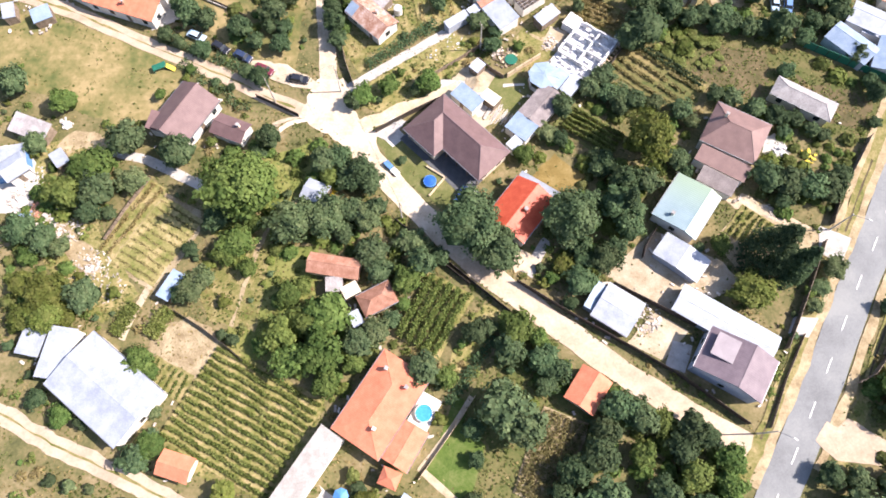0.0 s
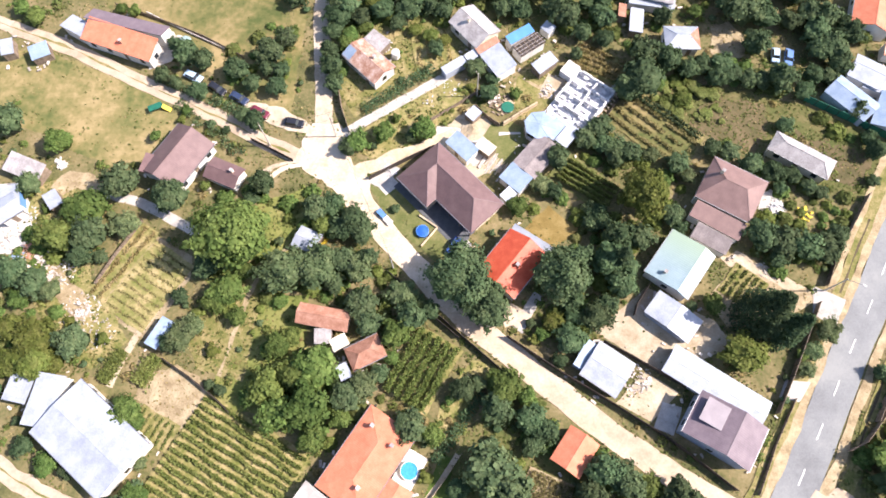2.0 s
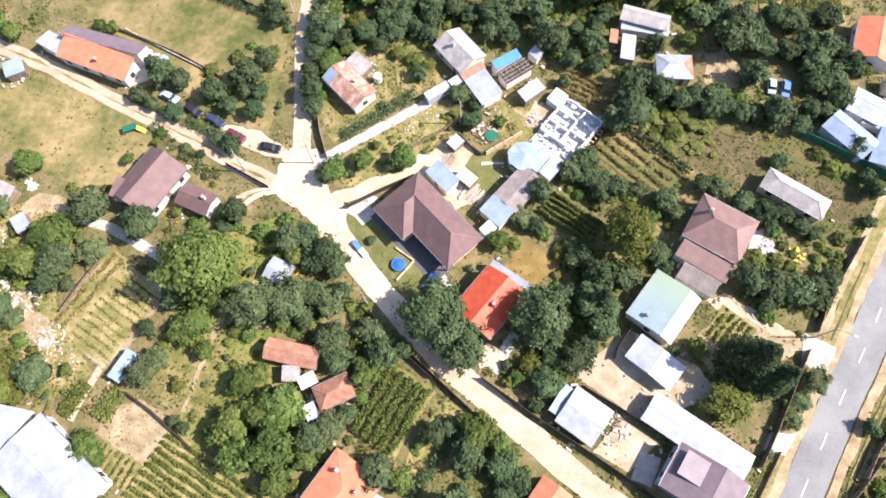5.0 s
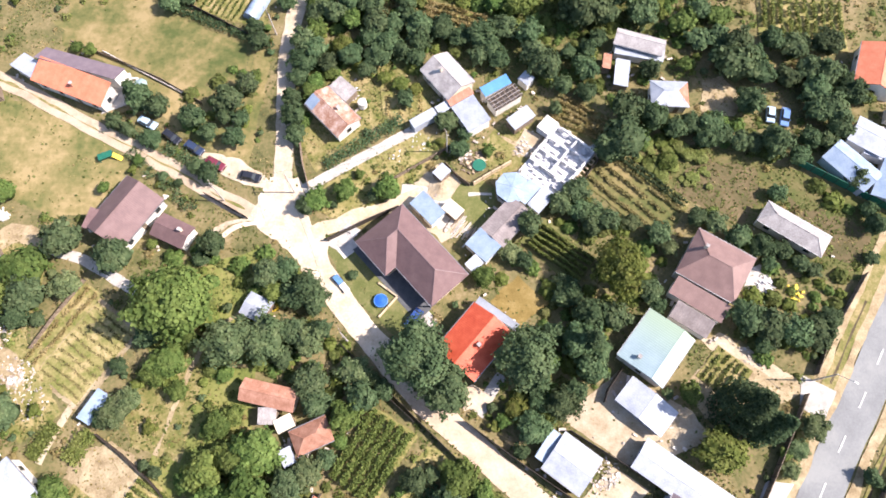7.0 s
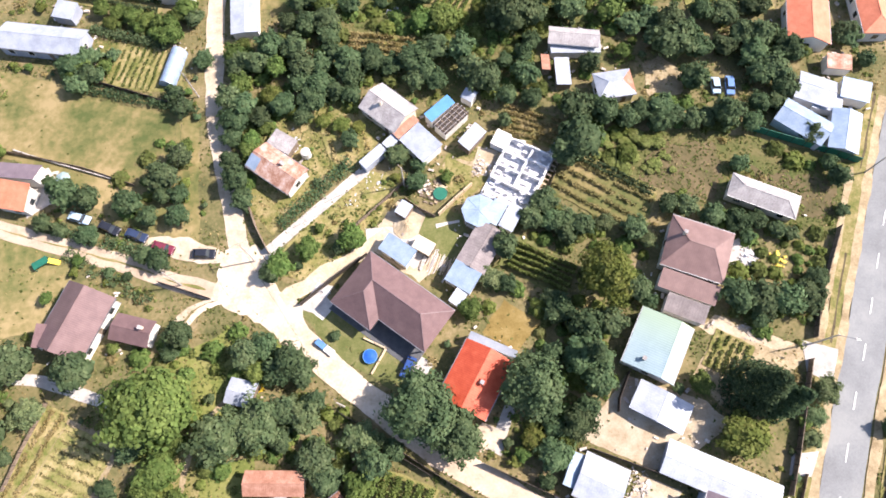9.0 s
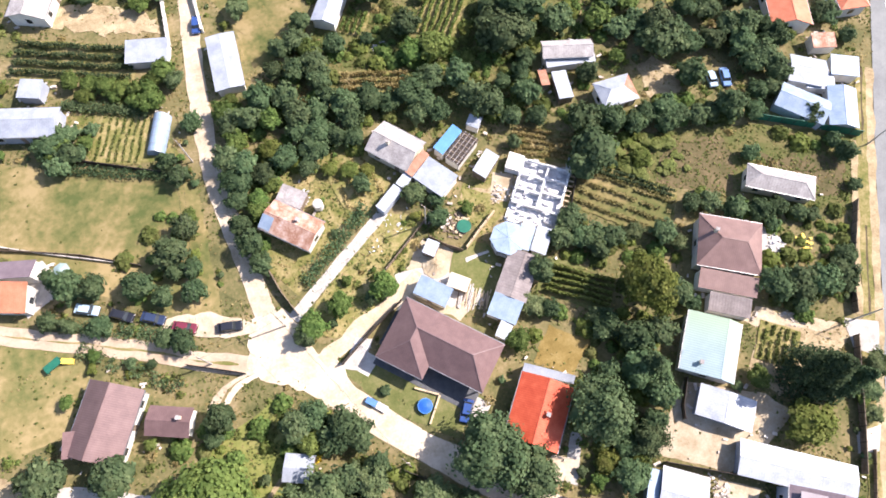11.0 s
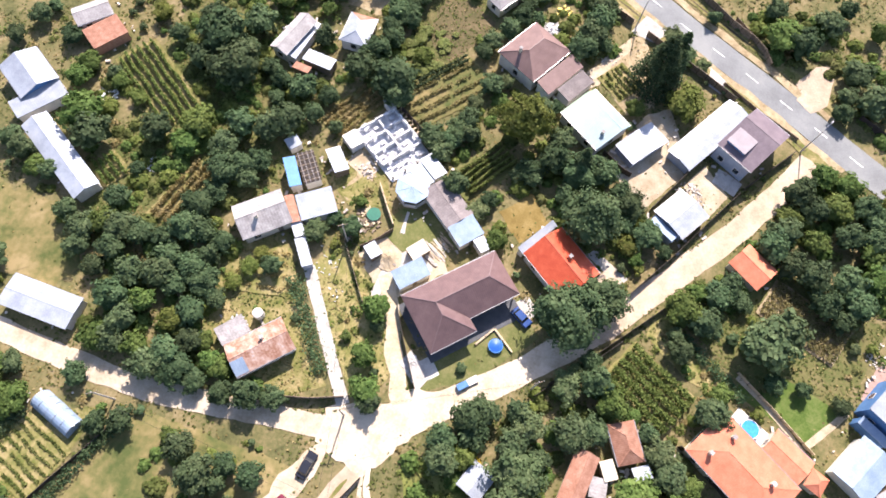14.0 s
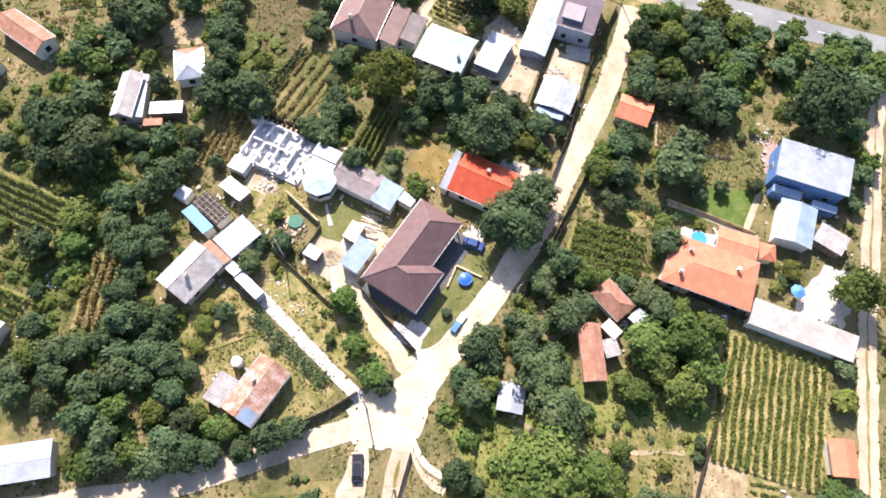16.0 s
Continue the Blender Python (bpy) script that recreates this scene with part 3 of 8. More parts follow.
ribbon("verge", ASPHALT[1:8], 2.3, "verge", "dry grass verge with a shallow ditch", 0.3, "verge", 7.0)
ribbon("pavement", ASPHALT[1:8], 1.6, "soil", "sandy roadside footway", 0.3, "pavement", 4.3)
ribbon("verge", ASPHALT[1:9], 2.4, "verge", "dry grass verge with a shallow ditch", 0.3, "verge", -5.6)
ribbon("pavement", ASPHALT[1:9], 1.5, "soil", "sandy shoulder of the asphalt road", 0.25, "pavement", -3.9)
ribbon("pavement", ASPHALT[2:5], 1.2, "soil", "sandy footway along a brown fence", 0.25, "pavement", -7.2)
# no trench is cut: flat dark ribbons stand in for the shaded ditches
ribbon("ditch", ASPHALT[3:5], 0.4, "ditch", "drainage ditch in a dry verge, drawn as dark shade", 0.15, "ditch", -5.5)
ribbon("ditch", ASPHALT[1:3], 0.4, "ditch", "drainage ditch in a dry verge, drawn as dark shade", 0.15, "ditch", -5.5)
ribbon("ditch", ASPHALT[6:8], 0.4, "ditch", "drainage ditch in a dry verge, drawn as dark shade", 0.15, "ditch", -5.7)
ribbon("ditch", ASPHALT[3:7], 0.4, "ditch", "drainage ditch in a dry verge, drawn as dark shade", 0.15, "ditch", 6.6)
patch("pavement", [(69.8, 42.3), (75.3, 39.7), (72.3, 34.4), (68.7, 37.0)], "concrete", "pale paved gateway beside the asphalt road", 0.1, category="pavement")
patch("pavement", [(61.7, 25.1), (66.1, 24.6), (63.5, 21.2), (60.2, 22.1)], "concrete", "pale paved gateway beside the asphalt road", 0.1, category="pavement")
ribbon("verge", [(-30.0, 69.6), (-36.5, 72.6), (-45.1, 77.5), (-63.0, 86.1), (-80.4, 94.8), (-98.2, 102.0), (-150.0, 124.0)], 0.35, "verge", "grassy ridge between wheel ruts", 0.25, "verge")
ribbon("verge", [(-110.0, 28.0), (-77.7, 10.6), (-64.7, 4.0), (-51.4, -1.6), (-40.0, -7.2), (-27.8, -13.3), (-6.0, -25.5), (20.0, -40.0)], 0.4, "verge", "grassy ridge between wheel ruts", 0.25, "verge")
patch("road", [(68.4, 4.4), (71.8, -0.3), (64.1, 0.7), (61.1, 3.8), (63.6, 6.9)], "tan_track", "pale side road beside the asphalt road", 0.2, category="road")
patch("road", [(64.9, 5.6), (67.4, 7.4), (73.0, 3.7), (74.8, -0.8), (65.8, 2.5)], "tan_track", "pale side road beside the asphalt road", 0.2, category="road")
patch("yard", [(-40.2, 81.6), (-32.5, 79.9), (-26.2, 75.9), (-26.1, 73.9), (-29.8, 74.3), (-41.1, 78.8)], "track", "dusty parking strip", 0.4)
patch("yard", [(-10.2, 67.3), (-7.5, 66.1), (-11.1, 61.8), (-13.9, 63.1)], "concrete", "pale paved patch beside a house", 0.1)
patch("yard", [(11.7, 37.0), (14.2, 38.8), (17.5, 37.5), (18.0, 35.6), (15.8, 34.1), (13.2, 34.9)], "tan_track", "pale trodden forecourt", 1.0)

patch("yard", [(39.8, 21.1), (43.1, 20.1), (41.1, 15.3), (37.8, 16.7)], "concrete", "paved yard beside a mauve-roofed villa", 0.1)

patch("yard", [(-62.4, 97.3), (-58.1, 99.3), (-55.3, 92.7), (-62.1, 89.3)], "concrete", "pale paved yard beside a long house", 0.2)
patch("yard", [(51.1, 38.1), (55.9, 39.2), (57.8, 35.1), (52.6, 34.0)], "soil", "bare yard in a tree's shade", 0.7)

# dashes along the asphalt road
LAYER[0] += 0.003
DASH_START = 4.7
axis = smooth_line(ASPHALT[:-1], 0.05)
run, travelled = [], 0.0
centre_line = thing("road_marking", "white dashed centre line on grey asphalt", "road marking", 0, 0)
centre_line["kind"] = "structure"
for p, q in zip(axis, axis[1:]):
    travelled += (q - p).length
    if (travelled + DASH_START) % 8.6 < 3.1:
        run.append(p)
    elif run:
        a, b = run[0], run[-1]
        s = Vector((-(b - a).y, (b - a).x)).normalized() * 0.09
        bm = bmesh.new()
        bm.faces.new([bm.verts.new((v.x, v.y, LAYER[0])) for v in (a - s, b - s, b + s, a + s)])
        bmesh.ops.recalc_face_normals(bm, faces=bm.faces[:])
        part("dash", bm, "line", centre_line)
        run = []


# ---- buildings ----
def roof_part(faces, mat, parent, thick=0.14, name="roof", label=""):
    """A roof skin from outlines of points, given a thickness downwards."""
    bm, seen = bmesh.new(), {}
    for f in faces:
        vs = []
        for p in f:
            key = tuple(round(c, 3) for c in p)
            if key not in seen:
                seen[key] = bm.verts.new(p)
            vs.append(seen[key])
        bm.faces.new(vs)
    bmesh.ops.recalc_face_normals(bm, faces=bm.faces[:])
    if sum(f.normal.z for f in bm.faces) < 0:
        bmesh.ops.reverse_faces(bm, faces=bm.faces[:])
    top = bm.faces[:]
    low = {v: bm.verts.new(v.co - Vector((0, 0, thick))) for v in list(bm.verts)}
    for e in [e for e in bm.edges if len(e.link_faces) == 1]:
        a, b = e.verts
        bm.faces.new((a, b, low[b], low[a]))
    for f in top:
        bm.faces.new([low[v] for v in reversed(f.verts)])
    bmesh.ops.recalc_face_normals(bm, faces=bm.faces[:])
    return part(name, bm, mat, parent, label)


def ridge_cap(a, b, mat, parent, name="ridge_cap"):
    bm = bmesh.new()
    add_beam(bm, Vector(a) + Vector((0, 0, 0.005)), Vector(b) + Vector((0, 0, 0.005)), 0.14, 0.05)
    return part(name, bm, mat, parent)


def window(parent, x, y, z, face, wide=1.1, high=1.2):
    """A window on a wall whose outward side is '+x', '-x', '+y' or '-y'."""
    s = 1 if face[0] == "+" else -1
    def block(mat, name, up, half, h, out, label=""):
        if face[1] == "y":
            return box_part(name, mat, up, x - half, x + half, min(y, y + s * out), max(y, y + s * out), z - h, z + h, label=label)
        return box_part(name, mat, up, min(x, x + s * out), max(x, x + s * out), y - half, y + half, z - h, z + h, label=label)
    w = block("plaster", "window", parent, wide / 2 + 0.08, high / 2 + 0.08, 0.05, "white-framed window")
    block("glass", "pane", w, wide / 2, high / 2, 0.06)
    return w


def chimney(parent, x, y, z0, z1, mat="cream", size=0.5):
    c = box_part("chimney", mat, parent, x - size / 2, x + size / 2, y - size / 2, y + size / 2, z0, z1, 0.02, "red brick chimney" if mat == "brick" else "plastered chimney")
    box_part("chimney_cap", "grey_roof", c, x - size / 2 - 0.08, x + size / 2 + 0.08, y - size / 2 - 0.08, y + size / 2 + 0.08, z1, z1 + 0.08)


FOOT = []


def building(name, label, x, y, w, d, a, eave, rise, roof="gable", rmat="white_roof", wmat="plaster", over=0.35, chimneys=(), windows=True, category="house", group="", ridge=0.5, hip=None, turned=False, flue="cream"):
    """A house or shed; w and d are the roof's extent. gable and hip ridges run along the longer side; mono slopes across it."""
    if (d > w) != turned:
        w, d, a = d, w, a + 90
    FOOT.append((x, y, w, d, a))
    t = thing(name, label, category, x, y, a, group=group)
    X, Y, o = w / 2, d / 2, over
    r = -Y + d * ridge
    top = eave + rise
    bm = bmesh.new()
    add_box(bm, -X + o, X - o, -Y + o, Y - o, 0, eave - 0.02)
    if roof == "gable":
        gz = top - 0.16 - rise * o / Y * 0.0
        for s in (-1, 1):
            x0, x1 = s * (X - o), s * (X - o - 0.2)
            a1 = [bm.verts.new((xx, yy, zz)) for xx in (x0, x1) for yy, zz in ((-Y + o, eave - 0.03), (Y - o, eave - 0.03), (r, gz - 0.1))]
            bm.faces.new(a1[:3])
            bm.faces.new(a1[3:])
            for i, j in ((0, 1), (1, 2), (2, 0)):
                bm.faces.new((a1[i], a1[j], a1[3 + j], a1[3 + i]))
    elif roof == "mono":
        back = [bm.verts.new((xx, yy, zz)) for yy in (Y - o - 0.2, Y - o) for xx, zz in ((-X + o, eave - 0.02), (X - o, eave - 0.02), (X - o, top - 0.2 - rise * o / d), (-X + o, top - 0.2 - rise * o / d))]
        bm.faces.new(back[:4])
        bm.faces.new(back[4:])
        for i in range(4):
            j = (i + 1) % 4
            bm.faces.new((back[i], back[j], back[4 + j], back[4 + i]))
    bmesh.ops.recalc_face_normals(bm, faces=bm.faces[:])
    part("wall", bm, wmat, t)
    if roof == "gable":
        roof_part([[(-X, -Y, eave), (X, -Y, eave), (X, r, top), (-X, r, top)], [(-X, r, top), (X, r, top), (X, Y, eave), (-X, Y, eave)]], rmat, t)
        ridge_cap((-X, r, top), (X, r, top), rmat, t)
    elif roof == "hip":
        k = hip if hip is not None else min(Y, X * 0.9)
        if X - k < 0.3:
            k = X - 0.3
        roof_part([[(-X, -Y, eave), (X, -Y, eave), (X - k, r, top), (-X + k, r, top)], [(X, Y, eave), (-X, Y, eave), (-X + k, r, top), (X - k, r, top)],
                   [(X, -Y, eave), (X, Y, eave), (X - k, r, top)], [(-X, Y, eave), (-X, -Y, eave), (-X + k, r, top)]], rmat, t)
        ridge_cap((-X + k, r, top), (X - k, r, top), rmat, t)
        for sx in (-1, 1):
            for sy in (-1, 1):
                ridge_cap((sx * X, sy * Y, eave), (sx * (X - k), r, top), rmat, t, "hip_cap")
    elif roof == "mono":
        roof_part([[(-X, -Y, eave), (X, -Y, eave), (X, Y, top), (-X, Y, top)]], rmat, t)
    for u, v in chimneys:
        base = eave + rise * max(0.0, 1 - abs(v - r) / Y) if roof != "mono" else eave + rise * (v + Y) / d
        chimney(t, u, v, base - 0.2, base + 1.0, flue)
    if roof in ("gable", "hip") and windows:
        for s in (-1, 1):
            y0 = s * (Y + 0.07)
            gutter = box_part("gutter", "metal", t, -X, X, y0 - 0.06, y0 + 0.06, eave - 0.16, eave - 0.04)
            box_part("downpipe", "metal", gutter, X - o - 0.1, X - o - 0.02, s * (Y - o) - 0.04 + s * 0.05, s * (Y - o) + 0.04 + s * 0.05, 0.05, eave - 0.1)
    if windows:
        n = max(1, int(w / 3.6))
        for i in range(n):
            px = -X + o + (w - 2 * o) * (i + 0.5) / n
            for s, face in ((-1, "-y"), (1, "+y")):
                if i == n // 2 and s < 0:
                    box_part("door", "timber", t, px - 0.45, px + 0.45, -Y + o - 0.06, -Y + o, 0.05, min(2.05, eave - 0.3), label="brown timber door")
                elif eave > 2.5:
                    window(t, px, s * (Y - o), min(1.55, eave - 1.0), face)
        if eave > 2.5:
            for s, face in ((-1, "-x"), (1, "+x")):
                window(t, s * (X - o), 0, min(1.55, eave - 1.0), face)
    return t


# the large brown-roofed house: a hipped block with a hipped wing
def main_house(x, y, w, d, a, jut, wing, eave, top):
    FOOT.append((x, y, w, d + 4, a))
    t = thing("house", "large single-storey house with a brown hipped metal roof", "house", x, y, a)
    X, Y = w / 2, d / 2
    A, B, C = (-X, Y, eave), (X, Y, eave), (X, -Y, eave)
    D, E, F = (-X + wing, -Y, eave), (-X + wing, -Y - jut, eave), (-X, -Y - jut, eave)
    P, Q, S = (-X + wing / 2, 0, top), (X - 3.9, 0, top), (-X + wing / 2, -jut, top)
    roof_part([[A, P, Q, B], [B, Q, C], [C, Q, P, D], [P, S, E, D], [E, S, F], [F, S, P, A]], "brown_roof", t, 0.16)
    ridge_cap(P, Q, "brown_cap", t)
    for u, v in ((A, P), (B, Q), (C, Q), (E, S), (F, S), (P, S)):
        ridge_cap(u, v, "brown_cap", t, "hip_cap")
    o = 0.6
    bm = bmesh.new()
    add_box(bm, -X + o, X - o, -Y + o + 1.2, Y - o, 0, eave - 0.03)
    add_box(bm, -X + o, -X + wing - o, -Y - jut + o, -Y + o + 1.21, 0, eave - 0.031)
    part("wall", bm, "cream", t)
    # porch floor and aprons are coloured dark to stand in for eave shade
    bm = bmesh.new()
    add_box(bm, -X + wing - o, X - o, -Y + 0.1, -Y + o + 1.2, 0, 0.18)
    part("porch_floor", bm, "eave_shade", t)
    box_part("apron", "eave_shade", t, -X - 0.3, X - 0.4, -Y - jut - 0.9, -Y + 0.1, 0, 0.1, 0.02, "paving round the house, coloured dark as eave shade")
    box_part("apron", "eave_shade", t, -X - 1.0, -X + o - 0.02, -Y + 0.12, Y - 0.4, 0, 0.1, 0.02, "paving round the house, coloured dark as eave shade")
    for i in range(4):
        px = -X + wing + 0.5 + (w - wing - 1.2) * i / 3
        box_part("post", "timber", t, px - 0.1, px + 0.1, -Y + 0.3, -Y + 0.5, 0.18, eave - 0.16)
    for px in (-X + wing + 1.8, -X + wing + 4.6, -X + wing + 7.4):
        window(t, px, -Y + o + 1.2, 1.5, "-y", 1.3, 1.4)
    for px in (-X + 1.9, -X + wing - 1.9):
        window(t, px, -Y - jut + o, 1.5, "-y", 1.2, 1.4)
    for py in (-3.4, -0.6, 2.4):
        window(t, -X + o, py, 1.5, "-x", 1.2, 1.3)
    for py in (-2.0, 1.8):
        window(t, X - o, py, 1.5, "+x", 1.2, 1.3)
    box_part("gutter", "metal", t, -X, X, Y + 0.01, Y + 0.13, eave - 0.17, eave - 0.05)
    box_part("gutter", "metal", t, -X + wing, X, -Y - 0.13, -Y - 0.01, eave - 0.17, eave - 0.05)
    box_part("gutter", "metal", t, -X, -X + wing, -Y - jut - 0.13, -Y - jut - 0.01, eave - 0.17, eave - 0.05)
    return t


main_house(3.2, 60.7, 18.2, 8.7, -46.2, 2.4, 8.6, 3.4, 6.4)

# neighbours of the large house
building("house", "single-storey house with a bright red metal roof", 13.9, 45.4, 8.7, 10.6, -38.1, 3.2, 2.0, "gable", "red_roof", "plaster", chimneys=[(-0.3, -1.2)], flue="brick")
building("lean_to", "white sheet lean-to against a red-roofed house", 17.8, 50.5, 8.5, 1.3, -34.1, 2.4, 0.4, "mono", "white_roof", "plaster", 0.15, windows=False, category="shed")
building("shed", "low shed with a pale blue sheet roof", 4.7, 70.0, 6.1, 3.5, -45.0, 2.3, 0.5, "mono", "pale_blue_roof", "plaster", 0.2, category="shed")


def pavilion(x, y, r, a, eave, rise):
    """An eight-sided open room: a sheet roof over a low wall and posts."""
    FOOT.append((x, y, 1.8 * r, 1.8 * r, a))
    t = thing("pavilion", "eight-sided pavilion with a pale blue sheet roof", "pavilion", x, y, a)
    ring = [(r * math.cos(radians(45 * i + 22.5)), r * math.sin(radians(45 * i + 22.5)), eave) for i in range(8)]
    roof_part([[ring[i], ring[(i + 1) % 8], (0, 0, eave + rise)] for i in range(8)], "pale_blue_roof", t)
    for i in range(8):
        ridge_cap(ring[i], (0, 0, eave + rise), "pale_blue_roof", t, "hip_cap")
        u, v = [Vector(q) * 0.88 for q in (ring[i], ring[(i + 1) % 8])]
        bm = bmesh.new()
        add_beam(bm, (u.x, u.y, 0.5), (v.x, v.y, 0.5), 0.18, 1.0)
        part("wall", bm, "plaster", t)
        bm = bmesh.new()
        add_tube(bm, (u.x, u.y, 0), (u.x, u.y, eave - 0.02), 0.09, 0.09, 8)
        part("post", bm, "timber", t)
    return t


pavilion(20.2, 74.5, 3.2, -38.3, 2.9, 0.35)
building("outbuilding", "long outbuilding with a weathered grey roof", 19.3, 67.7, 5.6, 8.6, -40.1, 2.7, 0.5, "gable", "dull_roof", "plaster", windows=False, category="outbuilding")
building("outbuilding", "low outbuilding with a white sheet roof", 25.6, 72.2, 2.8, 5.0, -38.7, 2.8, 0.2, "mono", "white_roof", "plaster", windows=False, category="outbuilding")
building("outbuilding", "narrow outbuilding with a pale blue sheet roof", 23.1, 73.7, 2.6, 4.6, -38.7, 2.8, 0.2, "mono", "pale_blue_roof", "plaster", 0.1, windows=False, category="outbuilding")
building("shed", "shed with a pale blue sheet roof", 15.1, 63.0, 5.2, 4.1, -41.7, 2.5, 0.5, "mono", "pale_blue_roof", "plaster", 0.2, category="shed")
building("shed", "small white sheet-roofed shed", 13.6, 59.6, 2.2, 2.8, -43.6, 2.2, 0.3, "mono", "white_roof", "plaster", 0.15, windows=False, category="shed")
building("house", "old house with a weathered grey roof", 7.3, 98.3, 9.1, 6.8, -49.6, 2.9, 1.6, "gable", "grey_roof", "cream", chimneys=[(-1.0, -0.8)])
building("lean_to", "narrow lean-to with a rusty red roof", 10.0, 93.7, 1.6, 5.5, -54.7, 2.6, 0.3, "mono", "clay_roof", "cream", 0.12, windows=False, category="shed")
building("outbuilding", "flat outbuilding with a white sheet roof", 12.2, 90.0, 6.6, 5.0, -56.2, 2.6, 0.4, "mono", "white_roof", "plaster", 0.2, windows=False, category="outbuilding")
building("shed", "small shed with a white sheet roof", 21.9, 89.6, 2.8, 5.2, -50.4, 2.2, 0.4, "mono", "white_roof", "timber", 0.15, windows=False, category="shed")
building("shed", "tiny white shed among bushes", 23.0, 98.7, 2.5, 2.3, -40.9, 2.0, 0.3, "mono", "white_roof", "plaster", 0.1, windows=False, category="shed")
building("shed", "low white shed beside a concrete path", 3.0, 89.0, 1.9, 5.4, -55.4, 2.2, 0.25, "mono", "white_roof", "grey_wall", 0.12, windows=False, category="shed")
building("shed", "low white shed beside a grey-roofed house", 6.7, 91.4, 1.9, 2.8, -52.9, 2.2, 0.25, "mono", "white_roof", "plaster", 0.12, windows=False, category="shed")
rusty = building("house", "small old house with a patched rusty roof", -14.8, 89.7, 10.2, 6.0, -45.2, 2.7, 1.3, "gable", "rust_roof", "plaster", chimneys=[(1.0, 0.9)])
roof_part([[(-5.14, -2.9, 2.80), (-2.9, -2.9, 2.80), (-2.9, -0.5, 3.84), (-5.14, -0.5, 3.84)]], "pale_blue_roof", rusty, 0.02, "roof_sheet", "newer pale blue roof sheet")
building("shed", "ramshackle pale shed behind a rusty-roofed house", -13.4, 95.3, 5.0, 3.3, -41.7, 2.0, 0.3, "mono", "grey_roof", "timber", 0.15, windows=False, category="shed")

# houses along the asphalt road
building("house", "two-part house with a brown hipped metal roof", 55.9, 60.3, 11.0, 9.6, -30.2, 3.6, 2.2, "hip", "rosy_roof", "plaster", chimneys=[(-3.2, 1.2)], hip=3.4)
building("outbuilding", "low annex with a brown metal roof", 52.7, 54.2, 10.0, 3.4, -31.4, 2.6, 0.7, "mono", "rosy_roof", "plaster", 0.2, windows=False, category="outbuilding")
building("outbuilding", "low annex with a grey sheet roof", 51.3, 50.7, 7.1, 3.3, -32.0, 2.3, 0.5, "mono", "dull_roof", "plaster", 0.2, windows=False, category="outbuilding")
building("house", "house with a pale green and blue sheet roof", 44.6, 45.5, 8.9, 10.3, -36.6, 3.1, 0.9, "gable", "green_roof", "plaster", ridge=0.27, chimneys=[(-3.3, 1.4)])
building("outbuilding", "white-roofed outbuilding in a sandy yard", 42.6, 35.8, 9.2, 5.2, -38.7, 2.3, 0.55, "gable", "white_roof", "grey_wall", windows=False, category="outbuilding", turned=True)
building("outbuilding", "long outbuilding with a white sheet roof", 48.6, 23.5, 18.3, 5.6, -33.2, 2.3, 0.5, "gable", "white_roof", "grey_wall", windows=False, category="outbuilding")
building("house", "white-roofed house beside a dusty road", 30.1, 26.3, 7.3, 7.0, -34.6, 2.4, 0.6, "gable", "white_roof", "grey_wall")
building("lean_to", "narrow lean-to with a white sheet roof", 26.4, 28.9, 1.9, 5.4, -32.9, 2.0, 0.3, "mono", "pale_blue_roof", "grey_wall", 0.12, windows=False, category="shed")
building("outbuilding", "small outbuilding with an orange tiled roof", 23.6, 12.5, 5.7, 6.7, -34.9, 2.4, 1.1, "gable", "orange_roof", "cream", windows=False, category="outbuilding")

villa = building("house", "tall house with a mauve metal roof and a dormer", 48.2, 16.1, 11.9, 8.0, -31.9, 4.6, 1.9, "gable", "purple_roof", "grey_wall", ridge=0.4, turned=True)
bm = bmesh.new()
add_box(bm, -0.7, 3.1, 1.2, 4.5, 4.7, 5.6)
part("dormer", bm, "blue_wall", villa)
roof_part([[(-0.9, 1.0, 6.05), (3.3, 1.0, 6.05), (3.3, 4.8, 5.72), (-0.9, 4.8, 5.72)]], "pale_mauve_roof", villa, 0.12, "dormer_roof", "pale sheet dormer roof")

# the orange-roofed house with a terrace pool
building("house", "rambling house with an orange tiled roof and chimneys", -11.2, 10.7, 9.5, 15.7, -33.6, 3.2, 1.1, "hip", "orange_roof", "cream", chimneys=[(-4.0, -1.5), (4.4, -2.2), (5.2, 2.4)], hip=4.4)
building("outbuilding", "rear wing with an orange tiled roof", -7.3, 4.0, 5.1, 7.2, -30.7, 3.0, 0.5, "gable", "orange_roof", "cream", category="house")
terrace = thing("terrace", "raised white terrace deck beside a house", "terrace", -4.2, 9.3, -119)
box_part("deck", "plaster", terrace, -3.1, 2.9, -1.9, 1.9, 0, 0.3, 0.03)

building("outbuilding", "small wing with an orange tiled roof", -9.7, -1.1, 3.3, 2.9, -23.3, 2.5, 0.8, "hip", "orange_roof", "cream", windows=False, category="outbuilding")
building("outbuilding", "long low outbuilding with a pale grey roof", -24.3, -1.1, 17.8, 4.7, -124.6, 2.6, 0.6, "mono", "concrete", "plaster", 0.2, windows=False, category="outbuilding")
building("outbuilding", "white-walled house with a white sheet roof", 3.6, -15.1, 13.4, 8.1, -121.9, 4.9, 0.4, "mono", "white_roof", "blue_wall", category="house")
building("canopy", "pale blue canopy along a blue-walled house", 0.8, -9.6, 5.4, 1.5, -121.9, 2.6, 0.2, "mono", "pale_blue_roof", "blue_wall", 0.1, windows=False, category="canopy")
building("canopy", "low pale blue canopy along a blue-walled house", -3.4, -15.4, 4.6, 1.4, -121.9, 2.2, 0.2, "mono", "pale_blue_roof", "blue_wall", 0.1, windows=False, category="canopy")
